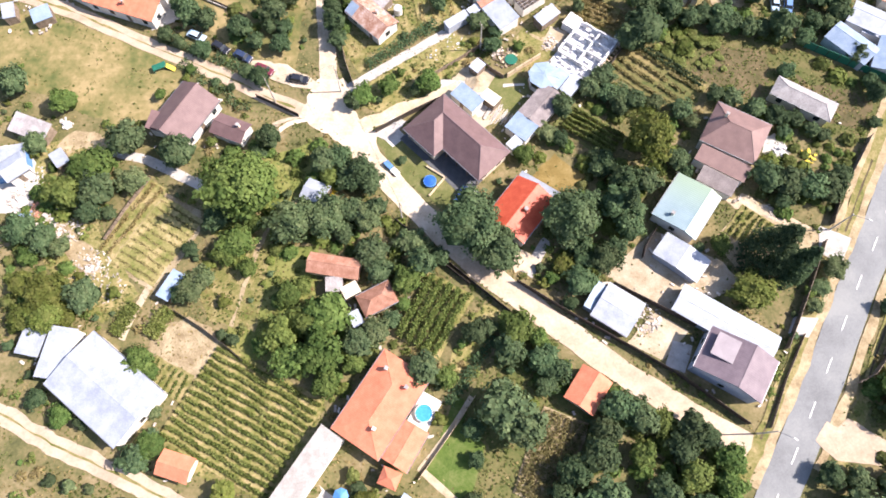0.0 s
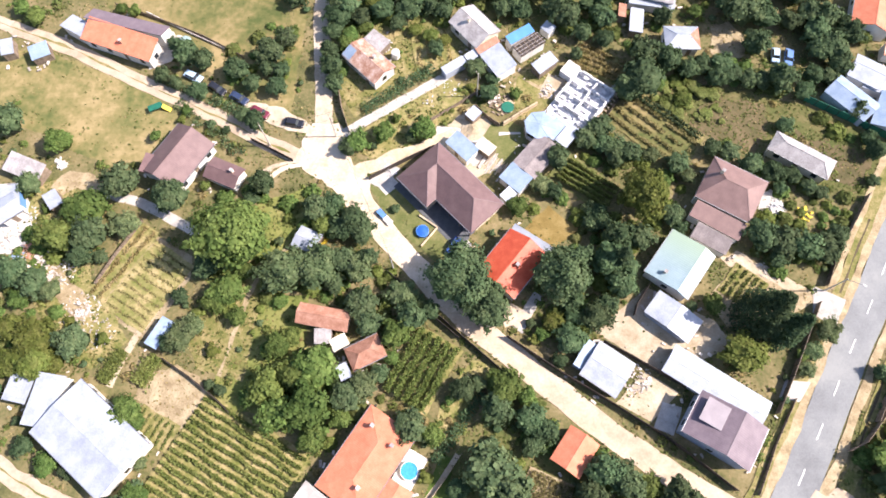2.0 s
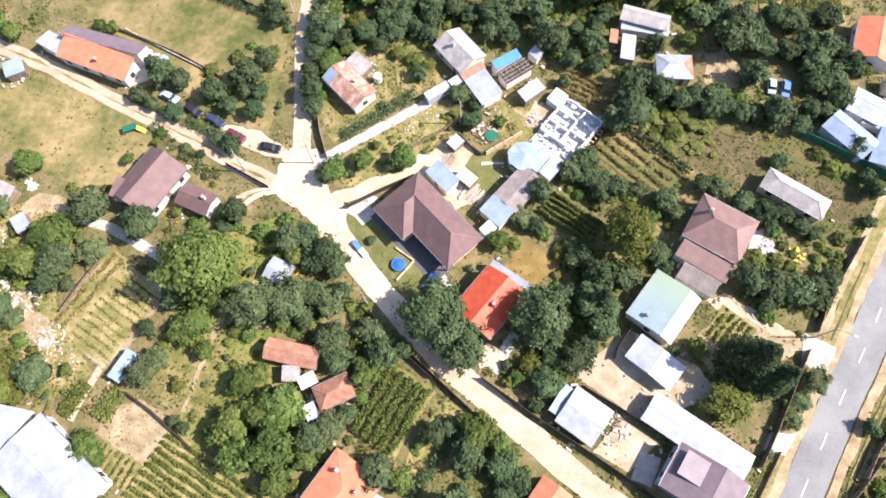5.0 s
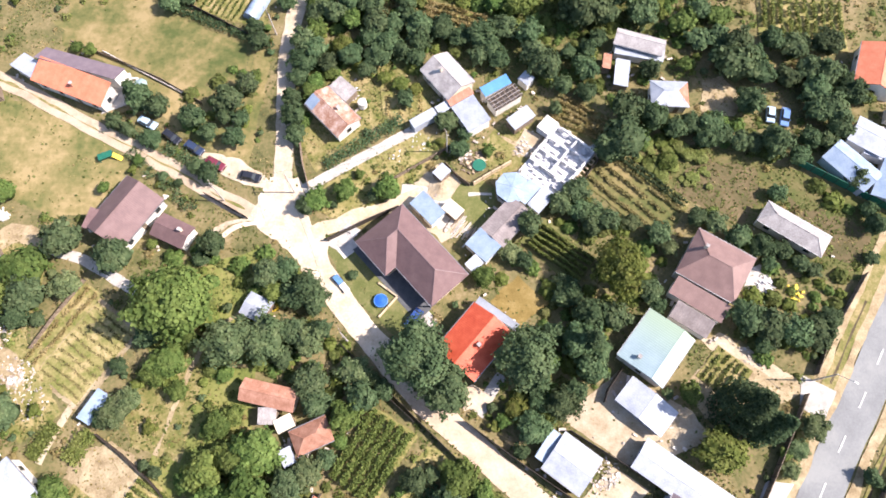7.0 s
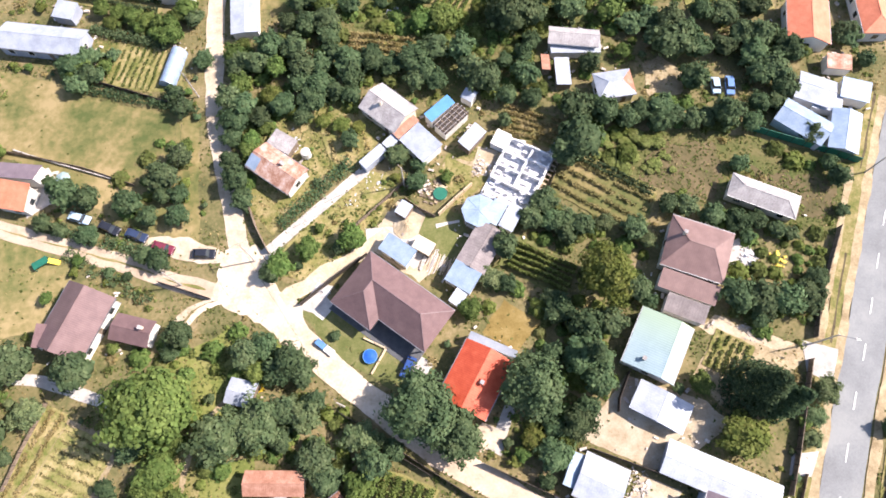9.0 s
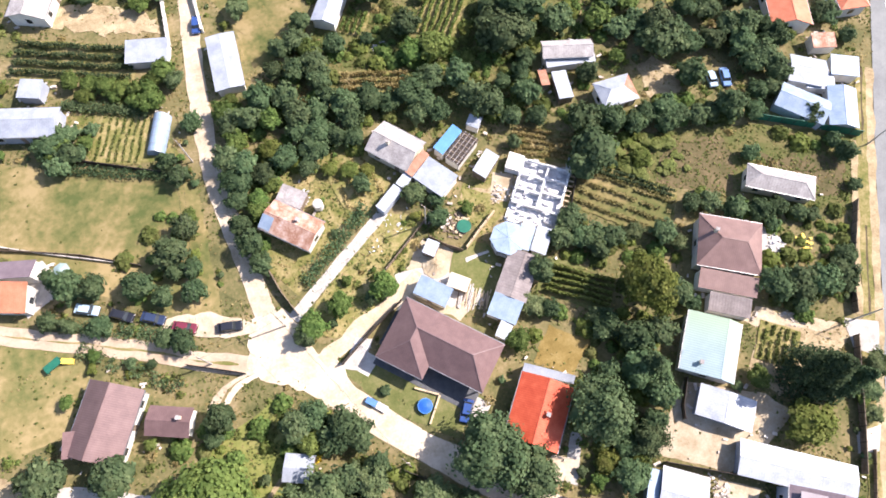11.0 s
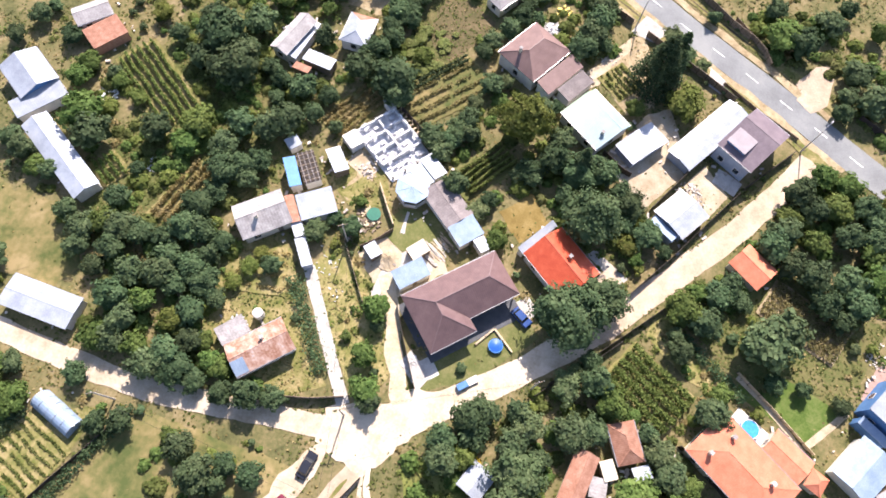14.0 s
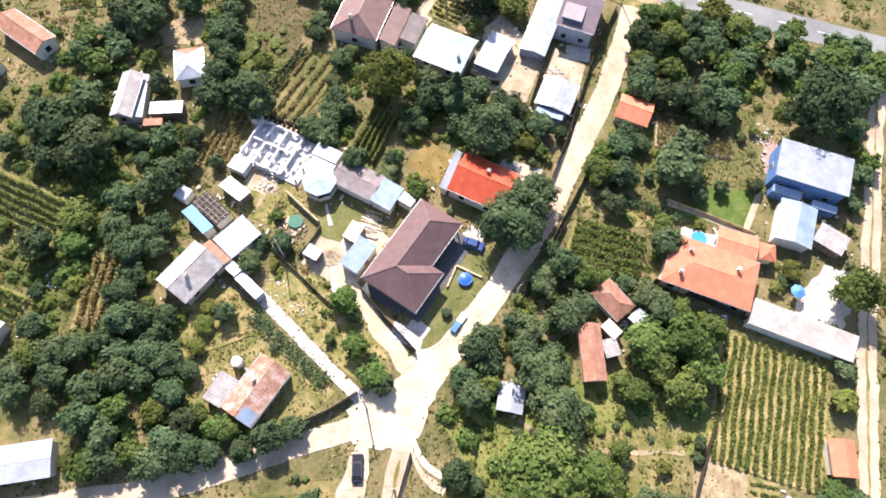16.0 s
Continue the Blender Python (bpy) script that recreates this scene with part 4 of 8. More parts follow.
building("outbuilding", "outbuilding with a pale blue sheet roof", -5.6, -8.4, 6.7, 8.5, -123.4, 2.8, 0.7, "gable", "pale_blue_roof", "plaster", windows=False, category="outbuilding")
building("shed", "small grey-roofed shed beside a lane", -9.7, -13.8, 5.5, 4.0, -138.0, 2.2, 0.4, "mono", "grey_roof", "timber", 0.15, windows=False, category="shed")
building("shed", "small shed with an orange tiled roof", -44.9, 1.2, 5.8, 4.2, -17.5, 2.3, 0.8, "gable", "orange_roof", "cream", windows=False, category="shed")

# old farm among the trees
building("barn", "old barn with a red-brown tiled roof", -20.3, 35.2, 9.7, 3.9, -10.4, 2.4, 1.1, "gable", "clay_roof", "cream", windows=False, category="barn")
building("house", "old cottage with a red-brown tiled roof", -12.4, 28.9, 6.5, 4.4, 26.8, 2.5, 1.1, "hip", "clay_roof", "cream")
building("shed", "shed with a pale sheet roof between old barns", -20.2, 31.8, 3.1, 2.8, 2.8, 2.1, 0.3, "mono", "grey_roof", "timber", 0.12, windows=False, category="shed")
building("shed", "shed with a cream sheet roof between old barns", -17.2, 30.7, 3.1, 2.3, 28.9, 2.1, 0.3, "mono", "cream", "timber", 0.12, windows=False, category="shed")
building("shed", "little pale shed under trees", -16.1, 25.5, 2.1, 2.9, 28.8, 2.0, 0.3, "mono", "white_roof", "timber", 0.12, windows=False, category="shed")

# west side
building("house", "house with a steep brown metal roof", -51.4, 67.2, 9.2, 11.9, -30.4, 2.9, 2.6, "gable", "brown_roof", "plaster", ridge=0.5, turned=False)
building("outbuilding", "side wing with a brown metal roof", -56.2, 65.3, 3.2, 4.1, -11.9, 2.9, 0.9, "mono", "brown_roof", "plaster", windows=False, category="outbuilding")
building("outbuilding", "garage with a brown metal roof", -41.9, 63.9, 7.1, 4.7, -23.0, 2.5, 0.9, "gable", "brown_roof", "plaster", chimneys=[(1.8, 0.6)], windows=False, category="outbuilding")
building("house", "long house front with an orange-red metal roof", -67.7, 94.5, 16.7, 5.1, -20.4, 3.0, 1.3, "mono", "orange_roof", "plaster", chimneys=[(1.0, -0.6)], flue="brick")
building("house", "long house back with a mauve metal roof", -66.8, 98.8, 18.0, 3.5, 164.8, 3.0, 1.3, "mono", "purple_roof", "plaster", 0.2, windows=False)
building("outbuilding", "outbuilding with a white sheet roof", -77.9, 98.5, 3.8, 5.8, 60.7, 2.7, 0.5, "mono", "white_roof", "plaster", 0.2, windows=False, category="outbuilding")
building("house", "large house with a white sheet roof", -58.2, 13.9, 17.3, 11.4, -38.0, 3.5, 0.7, "gable", "white_roof", "plaster")
building("outbuilding", "outbuilding with a pale sheet roof", -67.6, 20.1, 4.8, 9.0, -9.0, 2.9, 0.3, "mono", "white_roof", "plaster", 0.2, windows=False, category="outbuilding")
building("shed", "shed with a white sheet roof", -72.7, 22.1, 4.1, 4.7, -11.7, 2.4, 0.4, "mono", "white_roof", "timber", 0.15, windows=False, category="shed")
building("shed", "low shed with a weathered grey roof", -81.8, 65.0, 8.2, 4.1, -22.0, 2.2, 0.6, "mono", "grey_roof", "timber", windows=False, category="shed")
building("house", "white-roofed house among bushes", -82.9, 56.1, 4.9, 4.8, 38.4, 2.8, 0.8, "gable", "white_roof", "plaster")
building("shed", "narrow lean-to with a pale blue sheet roof", -49.8, 32.2, 5.6, 2.5, 62.3, 1.9, 0.3, "mono", "pale_blue_roof", "timber", 0.1, windows=False, category="shed")
building("shed", "small pale shed beside a meadow", -85.2, 92.6, 4.0, 3.6, 25.9, 2.1, 0.3, "mono", "pale_blue_roof", "timber", 0.12, windows=False, category="shed")
building("shed", "small white shed beside a meadow", -92.4, 93.6, 2.5, 4.2, 19.0, 2.1, 0.3, "mono", "white_roof", "timber", 0.12, windows=False, category="shed")

# north side
building("barn", "long barn with a white sheet roof", -18.0, 127.3, 5.7, 12.9, -3.6, 2.4, 0.25, "gable", "white_roof", "plaster", windows=False, category="barn")
building("barn", "barn with a white sheet roof", -31.8, 134.6, 8.2, 5.1, -14.3, 2.4, 0.5, "mono", "white_roof", "plaster", windows=False, category="barn")
building("house", "house with a faded orange tiled roof", -9.1, 161.6, 8.7, 7.5, -21.1, 3.1, 1.6, "gable", "clay_roof", "plaster")
building("shed", "grey-roofed shed beside a faded orange house", -6.7, 155.6, 5.6, 4.1, -18.0, 2.4, 0.4, "mono", "grey_roof", "timber", 0.15, windows=False, category="shed")
building("shed", "low grey-roofed shed along a wall", -16.3, 158.2, 5.1, 5.0, -22.0, 2.2, 0.4, "mono", "grey_roof", "timber", 0.15, windows=False, category="shed")
building("outbuilding", "long narrow outbuilding with a white sheet roof", 7.7, 137.6, 5.1, 19.3, -33.1, 2.6, 0.8, "gable", "white_roof", "plaster", windows=False, category="outbuilding")
building("house", "old house with a light grey roof", 45.7, 107.3, 10.0, 3.9, -16.4, 2.9, 1.1, "gable", "grey_roof", "plaster")
red_end = building("house", "house with a pale hipped roof and red end", 50.7, 95.4, 7.3, 5.6, -1.3, 2.9, 1.1, "hip", "white_roof", "plaster", hip=2.4)
x, y, w, d, a = FOOT[-1]
roof_part([[(w / 2 + 0.01, -d / 2, 2.93), (w / 2 + 0.01, d / 2, 2.93), (w / 2 - 2.39, 0, 4.03)]], "clay_roof", red_end, 0.03, "roof_end", "faded red tiled roof end")
building("house", "old house with a light grey hipped roof", 70.9, 68.0, 12.4, 4.6, -33.0, 2.8, 1.2, "hip", "grey_roof", "cream")
building("house", "house with a bright orange-red roof", 91.9, 102.3, 8.2, 10.4, -18.6, 3.1, 1.6, "gable", "orange_roof", "plaster")
building("house", "house with a pinkish red roof", 105.4, 102.3, 6.2, 11.3, -10.3, 3.1, 1.6, "hip", "orange_roof", "plaster")
building("outbuilding", "outbuilding with a pale blue sheet roof", 83.6, 81.2, 5.7, 9.7, 42.6, 2.3, 1.0, "gable", "pale_blue_roof", "grey_wall", 0.2, windows=False, category="outbuilding")
building("outbuilding", "outbuilding with a pale blue sheet roof", 90.4, 78.0, 5.5, 8.8, -27.6, 2.3, 0.8, "gable", "pale_blue_roof", "plaster", windows=False, category="outbuilding")
building("outbuilding", "outbuilding with a white sheet roof", 88.0, 87.3, 7.0, 6.2, -33.0, 2.5, 1.0, "gable", "white_roof", "plaster", windows=False, category="outbuilding")
building("outbuilding", "outbuilding with a pale sheet roof", 95.3, 85.7, 5.4, 4.3, -26.8, 2.6, 0.4, "mono", "pale_blue_roof", "plaster", 0.2, windows=False, category="outbuilding")
building("shed", "shed with a pinkish sheet roof", 94.8, 92.4, 4.7, 3.2, -17.1, 2.3, 0.4, "mono", "rust_roof", "plaster", 0.15, windows=False, category="shed")
building("house", "long house with a pale blue-white roof", -58.5, 126.8, 17.4, 6.2, -17.7, 2.9, 1.2, "gable", "white_roof", "grey_wall")
building("house", "house with a white and blue sheet roof", 21.6, 151.3, 7.6, 9.2, -34.1, 3.1, 1.2, "gable", "white_roof", "blue_wall")
building("shed", "flat outbuilding with a white roof", 17.2, 147.2, 9.8, 4.0, -38.5, 2.4, 0.4, "mono", "white_roof", "plaster", 0.15, windows=False, category="outbuilding")
building("house", "house with a light grey roof", 38.4, 147.0, 7.2, 4.7, -46.1, 2.9, 1.0, "gable", "grey_roof", "plaster")
building("shed", "brick shed with a rusty roof", 35.0, 142.7, 7.2, 5.0, -37.1, 2.3, 0.5, "mono", "clay_roof", "brick", 0.15, windows=False, category="shed")

building("house", "house with a pale weathered roof beside a sandy yard", -51.0, 154.0, 8.0, 9.0, -24.0, 3.0, 1.3, "gable", "grey_roof", "plaster")
building("shed", "white sheet shed among vegetable rows", -54.4, 133.6, 4.4, 4.0, -22.0, 2.3, 0.3, "mono", "white_roof", "grey_wall", 0.15, windows=False, category="shed")

# across the asphalt road
building("house", "house with a brown hipped metal roof", 98.7, 33.8, 14.3, 10.8, -34.0, 3.3, 2.0, "hip", "brown_roof", "cream")
building("shed", "low shed with a bright blue roof", 92.0, 36.3, 3.3, 8.0, -29.2, 1.8, 0.3, "mono", "blue_wall", "blue_wall", 0.1, windows=False, category="shed")
building("house", "house with a red-brown roof", 105.5, 44.5, 7.0, 5.4, -43.1, 3.1, 1.4, "gable", "clay_roof", "plaster")
building("house", "white-walled house with a pale roof", 65.8, -24.2, 9.2, 5.3, -44.8, 3.1, 1.2, "gable", "white_roof", "blue_wall")
building("house", "house with a pinkish white roof", 56.7, 135.9, 9.5, 6.5, -36.1, 2.9, 1.0, "gable", "grey_roof", "plaster")
building("house", "house with a faded clay roof", 64.8, 126.2, 5.1, 11.9, -47.5, 2.9, 1.1, "gable", "clay_roof", "plaster")

building("shed", "low white roof between outbuildings", 89.6, 84.7, 5.5, 3.8, -23.7, 2.0, 0.2, "mono", "white_roof", "plaster", 0.1, windows=False, category="shed")
building("shed", "white sheet shed beside an old house", 42.0, 100.6, 2.9, 6.2, -8.1, 2.0, 0.2, "mono", "white_roof", "timber", 0.1, windows=False, category="shed")
building("shed", "small clay-roofed shed beside an old house", 39.2, 103.2, 1.7, 3.5, -7.9, 2.0, 0.2, "mono", "clay_roof", "timber", 0.1, windows=False, category="shed")
building("lean_to", "white lean-to along a grey-roofed house", 45.8, 105.7, 9.8, 3.0, -10.5, 2.0, 0.3, "mono", "white_roof", "plaster", 0.1, windows=False, category="shed")

# ground kept clear for things built further down
FOOT += [(28.9, 81.0, 8.7, 12.0, -37.7), (18.7, 93.9, 6.5, 3.3, 35.5), (-33.7, 116.8, 3.3, 8.2, -20.4)]


# ---- trees ----
def crown_mesh(name, mat, seed, lobes=90, leaves=2000, tall=0.78, spread=0.86, size=0.078):
    """A crown of radius 1 round (0, 0, 0.9): leaf clumps strewn over many uneven lobes, round a ragged inner mass."""
    rng = np.random.default_rng(seed)
    ways = rng.normal(size=(lobes, 3))
    ways /= np.linalg.norm(ways, axis=1)[:, None]
    ways[:, 2] = np.where(ways[:, 2] < -0.3, -ways[:, 2], ways[:, 2])
    reach = spread * (0.8 + 0.5 * np.array([noise.noise(Vector(w * 1.7) + Vector((0, 0, seed * 3.3))) for w in ways])) * rng.uniform(0.55, 1.16, lobes)
    centres = ways * reach[:, None] * [1, 1, tall] + [0, 0, 0.88]
    radii = rng.uniform(0.08, 0.24, lobes)
    which = rng.choice(lobes, leaves, p=radii ** 1.8 / (radii ** 1.8).sum())
    out = rng.normal(size=(leaves, 3))
    out /= np.linalg.norm(out, axis=1)[:, None]
    out[:, 2] = np.where(out[:, 2] < -0.3, -out[:, 2], out[:, 2])
    depth = np.clip(rng.normal(0.95, 0.34, (leaves, 1)), 0.2, 1.8)
    places = centres[which] + out * radii[which][:, None] * depth * [1, 1, 0.85]
    normals = out * 0.6 + ways[which] * 0.7 + rng.normal(size=(leaves, 3)) * 0.42 + [0, 0, 0.25]
    verts, quads = leaf_quads(places, normals, rng.uniform(0.55, 1.4, leaves) * size, rng)
    rings, around, core_v, core_q = 9, 14, [], []
    for j in range(rings):
        lat = -1.2 + 2.6 * j / (rings - 1)
        for i in range(around):
            lon = 2 * math.pi * (i + 0.5 * (j % 2)) / around
            w = Vector((math.cos(lat) * math.cos(lon), math.cos(lat) * math.sin(lon), math.sin(lat)))
            k = spread * (0.77 + 0.42 * noise.noise(w * 1.7 + Vector((0, 0, seed * 3.3))) + 0.22 * noise.noise(w * 4 + Vector((seed, 0, 0))))
            core_v.append([w.x * k, w.y * k, 0.86 + w.z * k * tall])
    for j in range(rings - 1):
        for i in range(around):
            n = (i + 1) % around
            core_q.append([j * around + i, j * around + n, (j + 1) * around + n, (j + 1) * around + i])
    quads = np.concatenate([quads, np.array(core_q) + len(verts)])
    verts = np.concatenate([verts, np.array(core_v)])
    return quick_mesh(name, verts, quads, mat)


def trunk_mesh(seed):
    rng = np.random.default_rng(seed)
    bm = bmesh.new()
    add_tube(bm, (0, 0, -0.02), (0.02, 0.01, 0.5), 0.075, 0.05, 7)
    for i in range(5):
        a = 2 * math.pi * i / 5 + rng.uniform(-0.4, 0.4)
        add_tube(bm, (0.02, 0.01, 0.42), (0.42 * math.cos(a), 0.42 * math.sin(a), 0.75 + rng.uniform(0, 0.35)), 0.04, 0.012, 5)
    me = bpy.data.meshes.new("trunk")
    bm.to_mesh(me)
    bm.free()
    me.materials.append(M["bark"])
    return me


def tree_kind(name, label, mat, seed, **shape):
    """One tree of radius 1 as a pattern for copies."""
    t = thing(name, label, "tree", 0, 0, group=label)
    for n, me in (("trunk", trunk_mesh(seed)), ("crown", crown_mesh("crown", mat, seed, **shape))):
        ob = new(n, me)
        ob.parent = t
    return t


# places as x, y and the crown's radius
DARK_A = [(-86.7, 75.2, 3.2), (-79.1, 43.5, 3.2), (-74.4, 41.4, 3), (-70.4, 12.5, 1.9), (-67.4, 47, 2.6), (-65.4, 50.7, 3.7), (-65, 30.3, 3.6), (-63.7, 46.8, 1.5), (-61.6, 8.8, 1.9), (-61.3, 61.2, 4), (-57.9, 86.8, 1.7), (-56.8, 94.8, 1.5), (-55, 84.9, 1.5), (-53.5, 91.8, 2.8), (-51.2, 58.3, 3.8), (-50.1, 83.2, 2.1), (-49.5, 90, 2.3), (-47.9, 30.5, 1.9), (-47.2, 39.1, 1.7), (-46.5, 75.7, 1.1), (-43.4, 74.4, 1), (-43, 44.9, 2.7), (-42.3, 87.8, 2.6), (-40.1, 77.4, 1.7), (-38.9, 84.7, 1.9), (-37.8, 22.3, 1.2), (-37.3, 76.1, 2.3), (-36.3, 58.9, 1.6), (-36.3, 88.5, 1.8), (-35.5, 91.7, 3)]
DARK_B = [(-34.1, 61.6, 3), (-33.7, 83.9, 2.1), (-33.2, 88.1, 1.9), (-32.6, 95.7, 2.3), (-31.6, 106.2, 2), (-28.5, 127, 2), (-27.3, 116.7, 2), (-25.6, 104.3, 1.6), (-23.4, 93.2, 2.1), (-23.2, 56.3, 3), (-22.7, 98.3, 2), (-22.5, 88.8, 2.6), (-22.4, 106.1, 2.8), (-21.8, 84.9, 2.1), (-21.8, 101.3, 2.7), (-20.5, 113.1, 2.4), (-20, 57, 2.7), (-19.9, 104.3, 2.8), (-18.9, 41.7, 2.1), (-18.2, 69.9, 2.1), (-18.1, 52.7, 2.7), (-18, 46.2, 2.7), (-17, 101.6, 2.3), (-16.6, 113, 2.8), (-16, 54, 3), (-15.6, 21.2, 3), (-14.1, 51.7, 2.6), (-13.6, 116.4, 3), (-13.5, 37.4, 3.4), (-12.8, 46.5, 2.3)]
DARK_C = [(-12.2, 34.2, 2.6), (-12.2, 103.1, 2.7), (-9.8, 25.3, 1.9), (-9.7, 122.4, 2), (-9.2, 100.2, 1.8), (-9.1, 115.6, 2.8), (-8.7, 107.7, 2.4), (-7.8, 111.1, 2.8), (-7.3, 103.1, 2.7), (-6.9, 126.4, 2.4), (-5.7, 120.7, 2.4), (-5.6, 72.7, 1.5), (-5.1, 106.3, 2.4), (-4.5, 35.5, 3), (-4.3, 110.8, 2.4), (-4.2, 16.3, 3), (-3.8, 127, 2.4), (-2.4, 104.7, 2.1), (-2.1, 121.2, 2.8), (-1.9, 117.2, 2.4), (-1.7, 131.5, 2), (-1.6, 113.2, 2), (-1, 36.7, 1.9), (-0.8, 93.5, 1.7), (0.9, 103.2, 2), (1.3, 107, 2.4), (1.3, 110, 3), (3.1, 124, 2.4), (3.6, -5, 1.8), (4, 6.4, 2)]
DARK_D = [(4.5, 1.6, 1.6), (4.5, 138.3, 1.8), (4.9, 22.6, 2.3), (5.9, 110, 3), (7, 145, 2.4), (7.6, 23.7, 1.5), (8.8, 148.6, 2), (9, 108.3, 2.4), (9.5, 9.5, 5.1), (9.6, 123.8, 1.4), (9.8, 14, 1.3), (10.3, 82.6, 1.9), (10.7, 19.6, 3), (10.8, 16.3, 0.9), (11.1, 86.4, 1.5), (12.5, 6.9, 4.1), (13.2, 133.8, 3.4), (13.5, 103.9, 2.1), (13.6, 108, 3), (13.7, 16.4, 0.6), (15.8, 105.7, 2.5), (16.5, 17.7, 3), (16.6, 13.4, 2.1), (17.2, 103, 2.3), (17.5, 123.1, 3), (18.2, -3.9, 2.2), (18.4, 110.6, 2.8), (18.5, 15.9, 2.6), (19.8, 93, 2.1), (20.1, -0.5, 3)]
DARK_E = [(21.8, -6.1, 3.2), (22, 27.8, 1.5), (23.3, 67.3, 2.7), (23.4, 108.9, 2.8), (22.6, 60.6, 1.8), (23.9, 31.4, 3), (24.2, 104.3, 2.7), (24.4, 38.7, 2.6), (24.6, 2, 3.4), (25.3, 35.6, 2.1), (25.4, -4.1, 3.4), (29.2, 57.0, 1.7), (25.4, 70.8, 2.3), (25.8, 5.9, 2.8), (26.7, 101, 3.2), (26.9, 47.4, 2.4), (27.3, 137.1, 1.6), (29.6, 54.2, 2.4), (28.3, 9.7, 3.2), (28.7, 92.4, 1.4), (29.1, 71.8, 2.4), (29.8, 159.5, 1.8), (30.2, 97.3, 2.1), (30.5, 37.9, 2.6), (30.7, 55, 2.7), (31.6, 105.5, 1.8), (31.8, 8, 3.2), (32, 46.2, 3.6), (32.1, 74.5, 2.7), (32.5, 70.9, 2.1)]
DARK_F = [(32.7, 148.7, 2.2), (34.6, 67.2, 2.0), (33.4, 50.8, 3.2), (33.7, 41.8, 3.2), (34.1, 114.2, 4.4), (34.4, -3.8, 3), (34.6, 101.3, 2.7), (34.9, -8.8, 2.8), (34.9, 95.9, 2.1), (35.4, 45.4, 2.6), (35.5, 105.9, 2), (35.5, 122.1, 3), (35.5, 157, 2.2), (37.6, 108.8, 2), (37.7, 50.9, 3), (37.8, 68.7, 2.3), (38.2, 2.8, 3), (38.5, 82.5, 3.2), (38.6, 156, 1.4), (39.2, 114.3, 3), (39.4, 129, 2), (40, 6.3, 3), (42.2, 91.8, 3), (40.9, 119.5, 4.2), (41.2, -6.5, 2.8), (41.3, 84.9, 4.3), (42.7, 4.8, 2.4), (44.6, 55.7, 2.6), (45.1, 124.1, 2.8), (45.9, 53.4, 1.7)]
DARK_G = [(46.4, 114.5, 3.4), (46.9, 66.4, 2.6), (47.2, 90.1, 2.8), (47.4, 101.7, 2.1), (51.2, 88.1, 2.1), (54.1, 70.1, 2.1), (54.4, 89.6, 1.9), (56.8, 86.1, 2.1), (57.2, 69, 2.3), (60, 87.3, 2.3), (60.7, 51.1, 3.4), (61.2, 66.4, 2.7), (61.7, -1.4, 2.2), (63.4, 32.9, 1.9), (63.4, 47, 1.8), (63.4, 85.8, 2.1), (63.6, 101.9, 4.1), (64.5, 50.1, 3.2), (64.8, 64.7, 2.3), (65.3, -7, 4), (65.9, 94.1, 2.8), (66.1, -2.4, 2.4), (66.2, 85.8, 2.1), (66.3, 61.8, 1.5), (68.2, 49, 3.2), (68.7, 64.1, 1.9), (68.8, 100.7, 2.6), (69.2, 75.6, 1.9), (69.5, 12.9, 2.8), (69.6, 85.4, 3)]
DARK_H = [(71.6, -3.6, 3.4), (71.8, 62, 1.6), (72.1, 48.9, 3), (73.9, 60.8, 1.6), (74.3, 94.7, 4.1), (75, 89.5, 3), (75.2, 7.9, 3.4), (75.5, 51.9, 2.1), (77.9, 26, 1.7), (79.3, 97.5, 3), (81.7, 93.2, 3), (83.2, 2.6, 3), (83.3, 13.8, 2.6), (84.6, 63.3, 1.5), (85.4, 72.6, 1.6), (85.8, 96.9, 2.8), (86, 69.7, 2.3), (88, -1, 2.4)]
DARK_J = [(58.4, 89.3, 2.5), (74.3, 83.2, 2), (76.8, 87, 2), (82.7, 89.4, 2.6), (78.9, 92.8, 2.4), (78.3, 102.1, 2.6), (74.4, 100.1, 2.6), (81.7, 101.3, 2.8), (64.9, 107, 3.2), (62, 105.3, 2.4), (67.6, 104.1, 2.6), (76.9, 107.7, 2.8), (82.8, 108, 2.8), (85.9, 99.5, 2.2), (97.9, 99.1, 2.4), (100.4, 92.3, 1.8), (80.3, 86.7, 1.8), (72.5, 109.1, 2.4)]
DARK_K = [(-50.1, 124.8, 2.4), (-52.9, 119.9, 2.6), (-49.6, 117.2, 2.2), (-50.3, 121.5, 2.2), (-27.6, 151.4, 2.4), (-40.7, 152.8, 2.8), (-35.2, 156.4, 2.8), (-33.1, 110, 1.9)]
DARK_L = [(109.2, 72.8, 3.2), (104.8, 65.8, 3.2), (100.6, 59.8, 3.2), (106.1, 69, 3.2)]
DARK = DARK_L + DARK_K + DARK_J + DARK_A + DARK_B + DARK_C + DARK_D + DARK_E + DARK_F + DARK_G + DARK_H
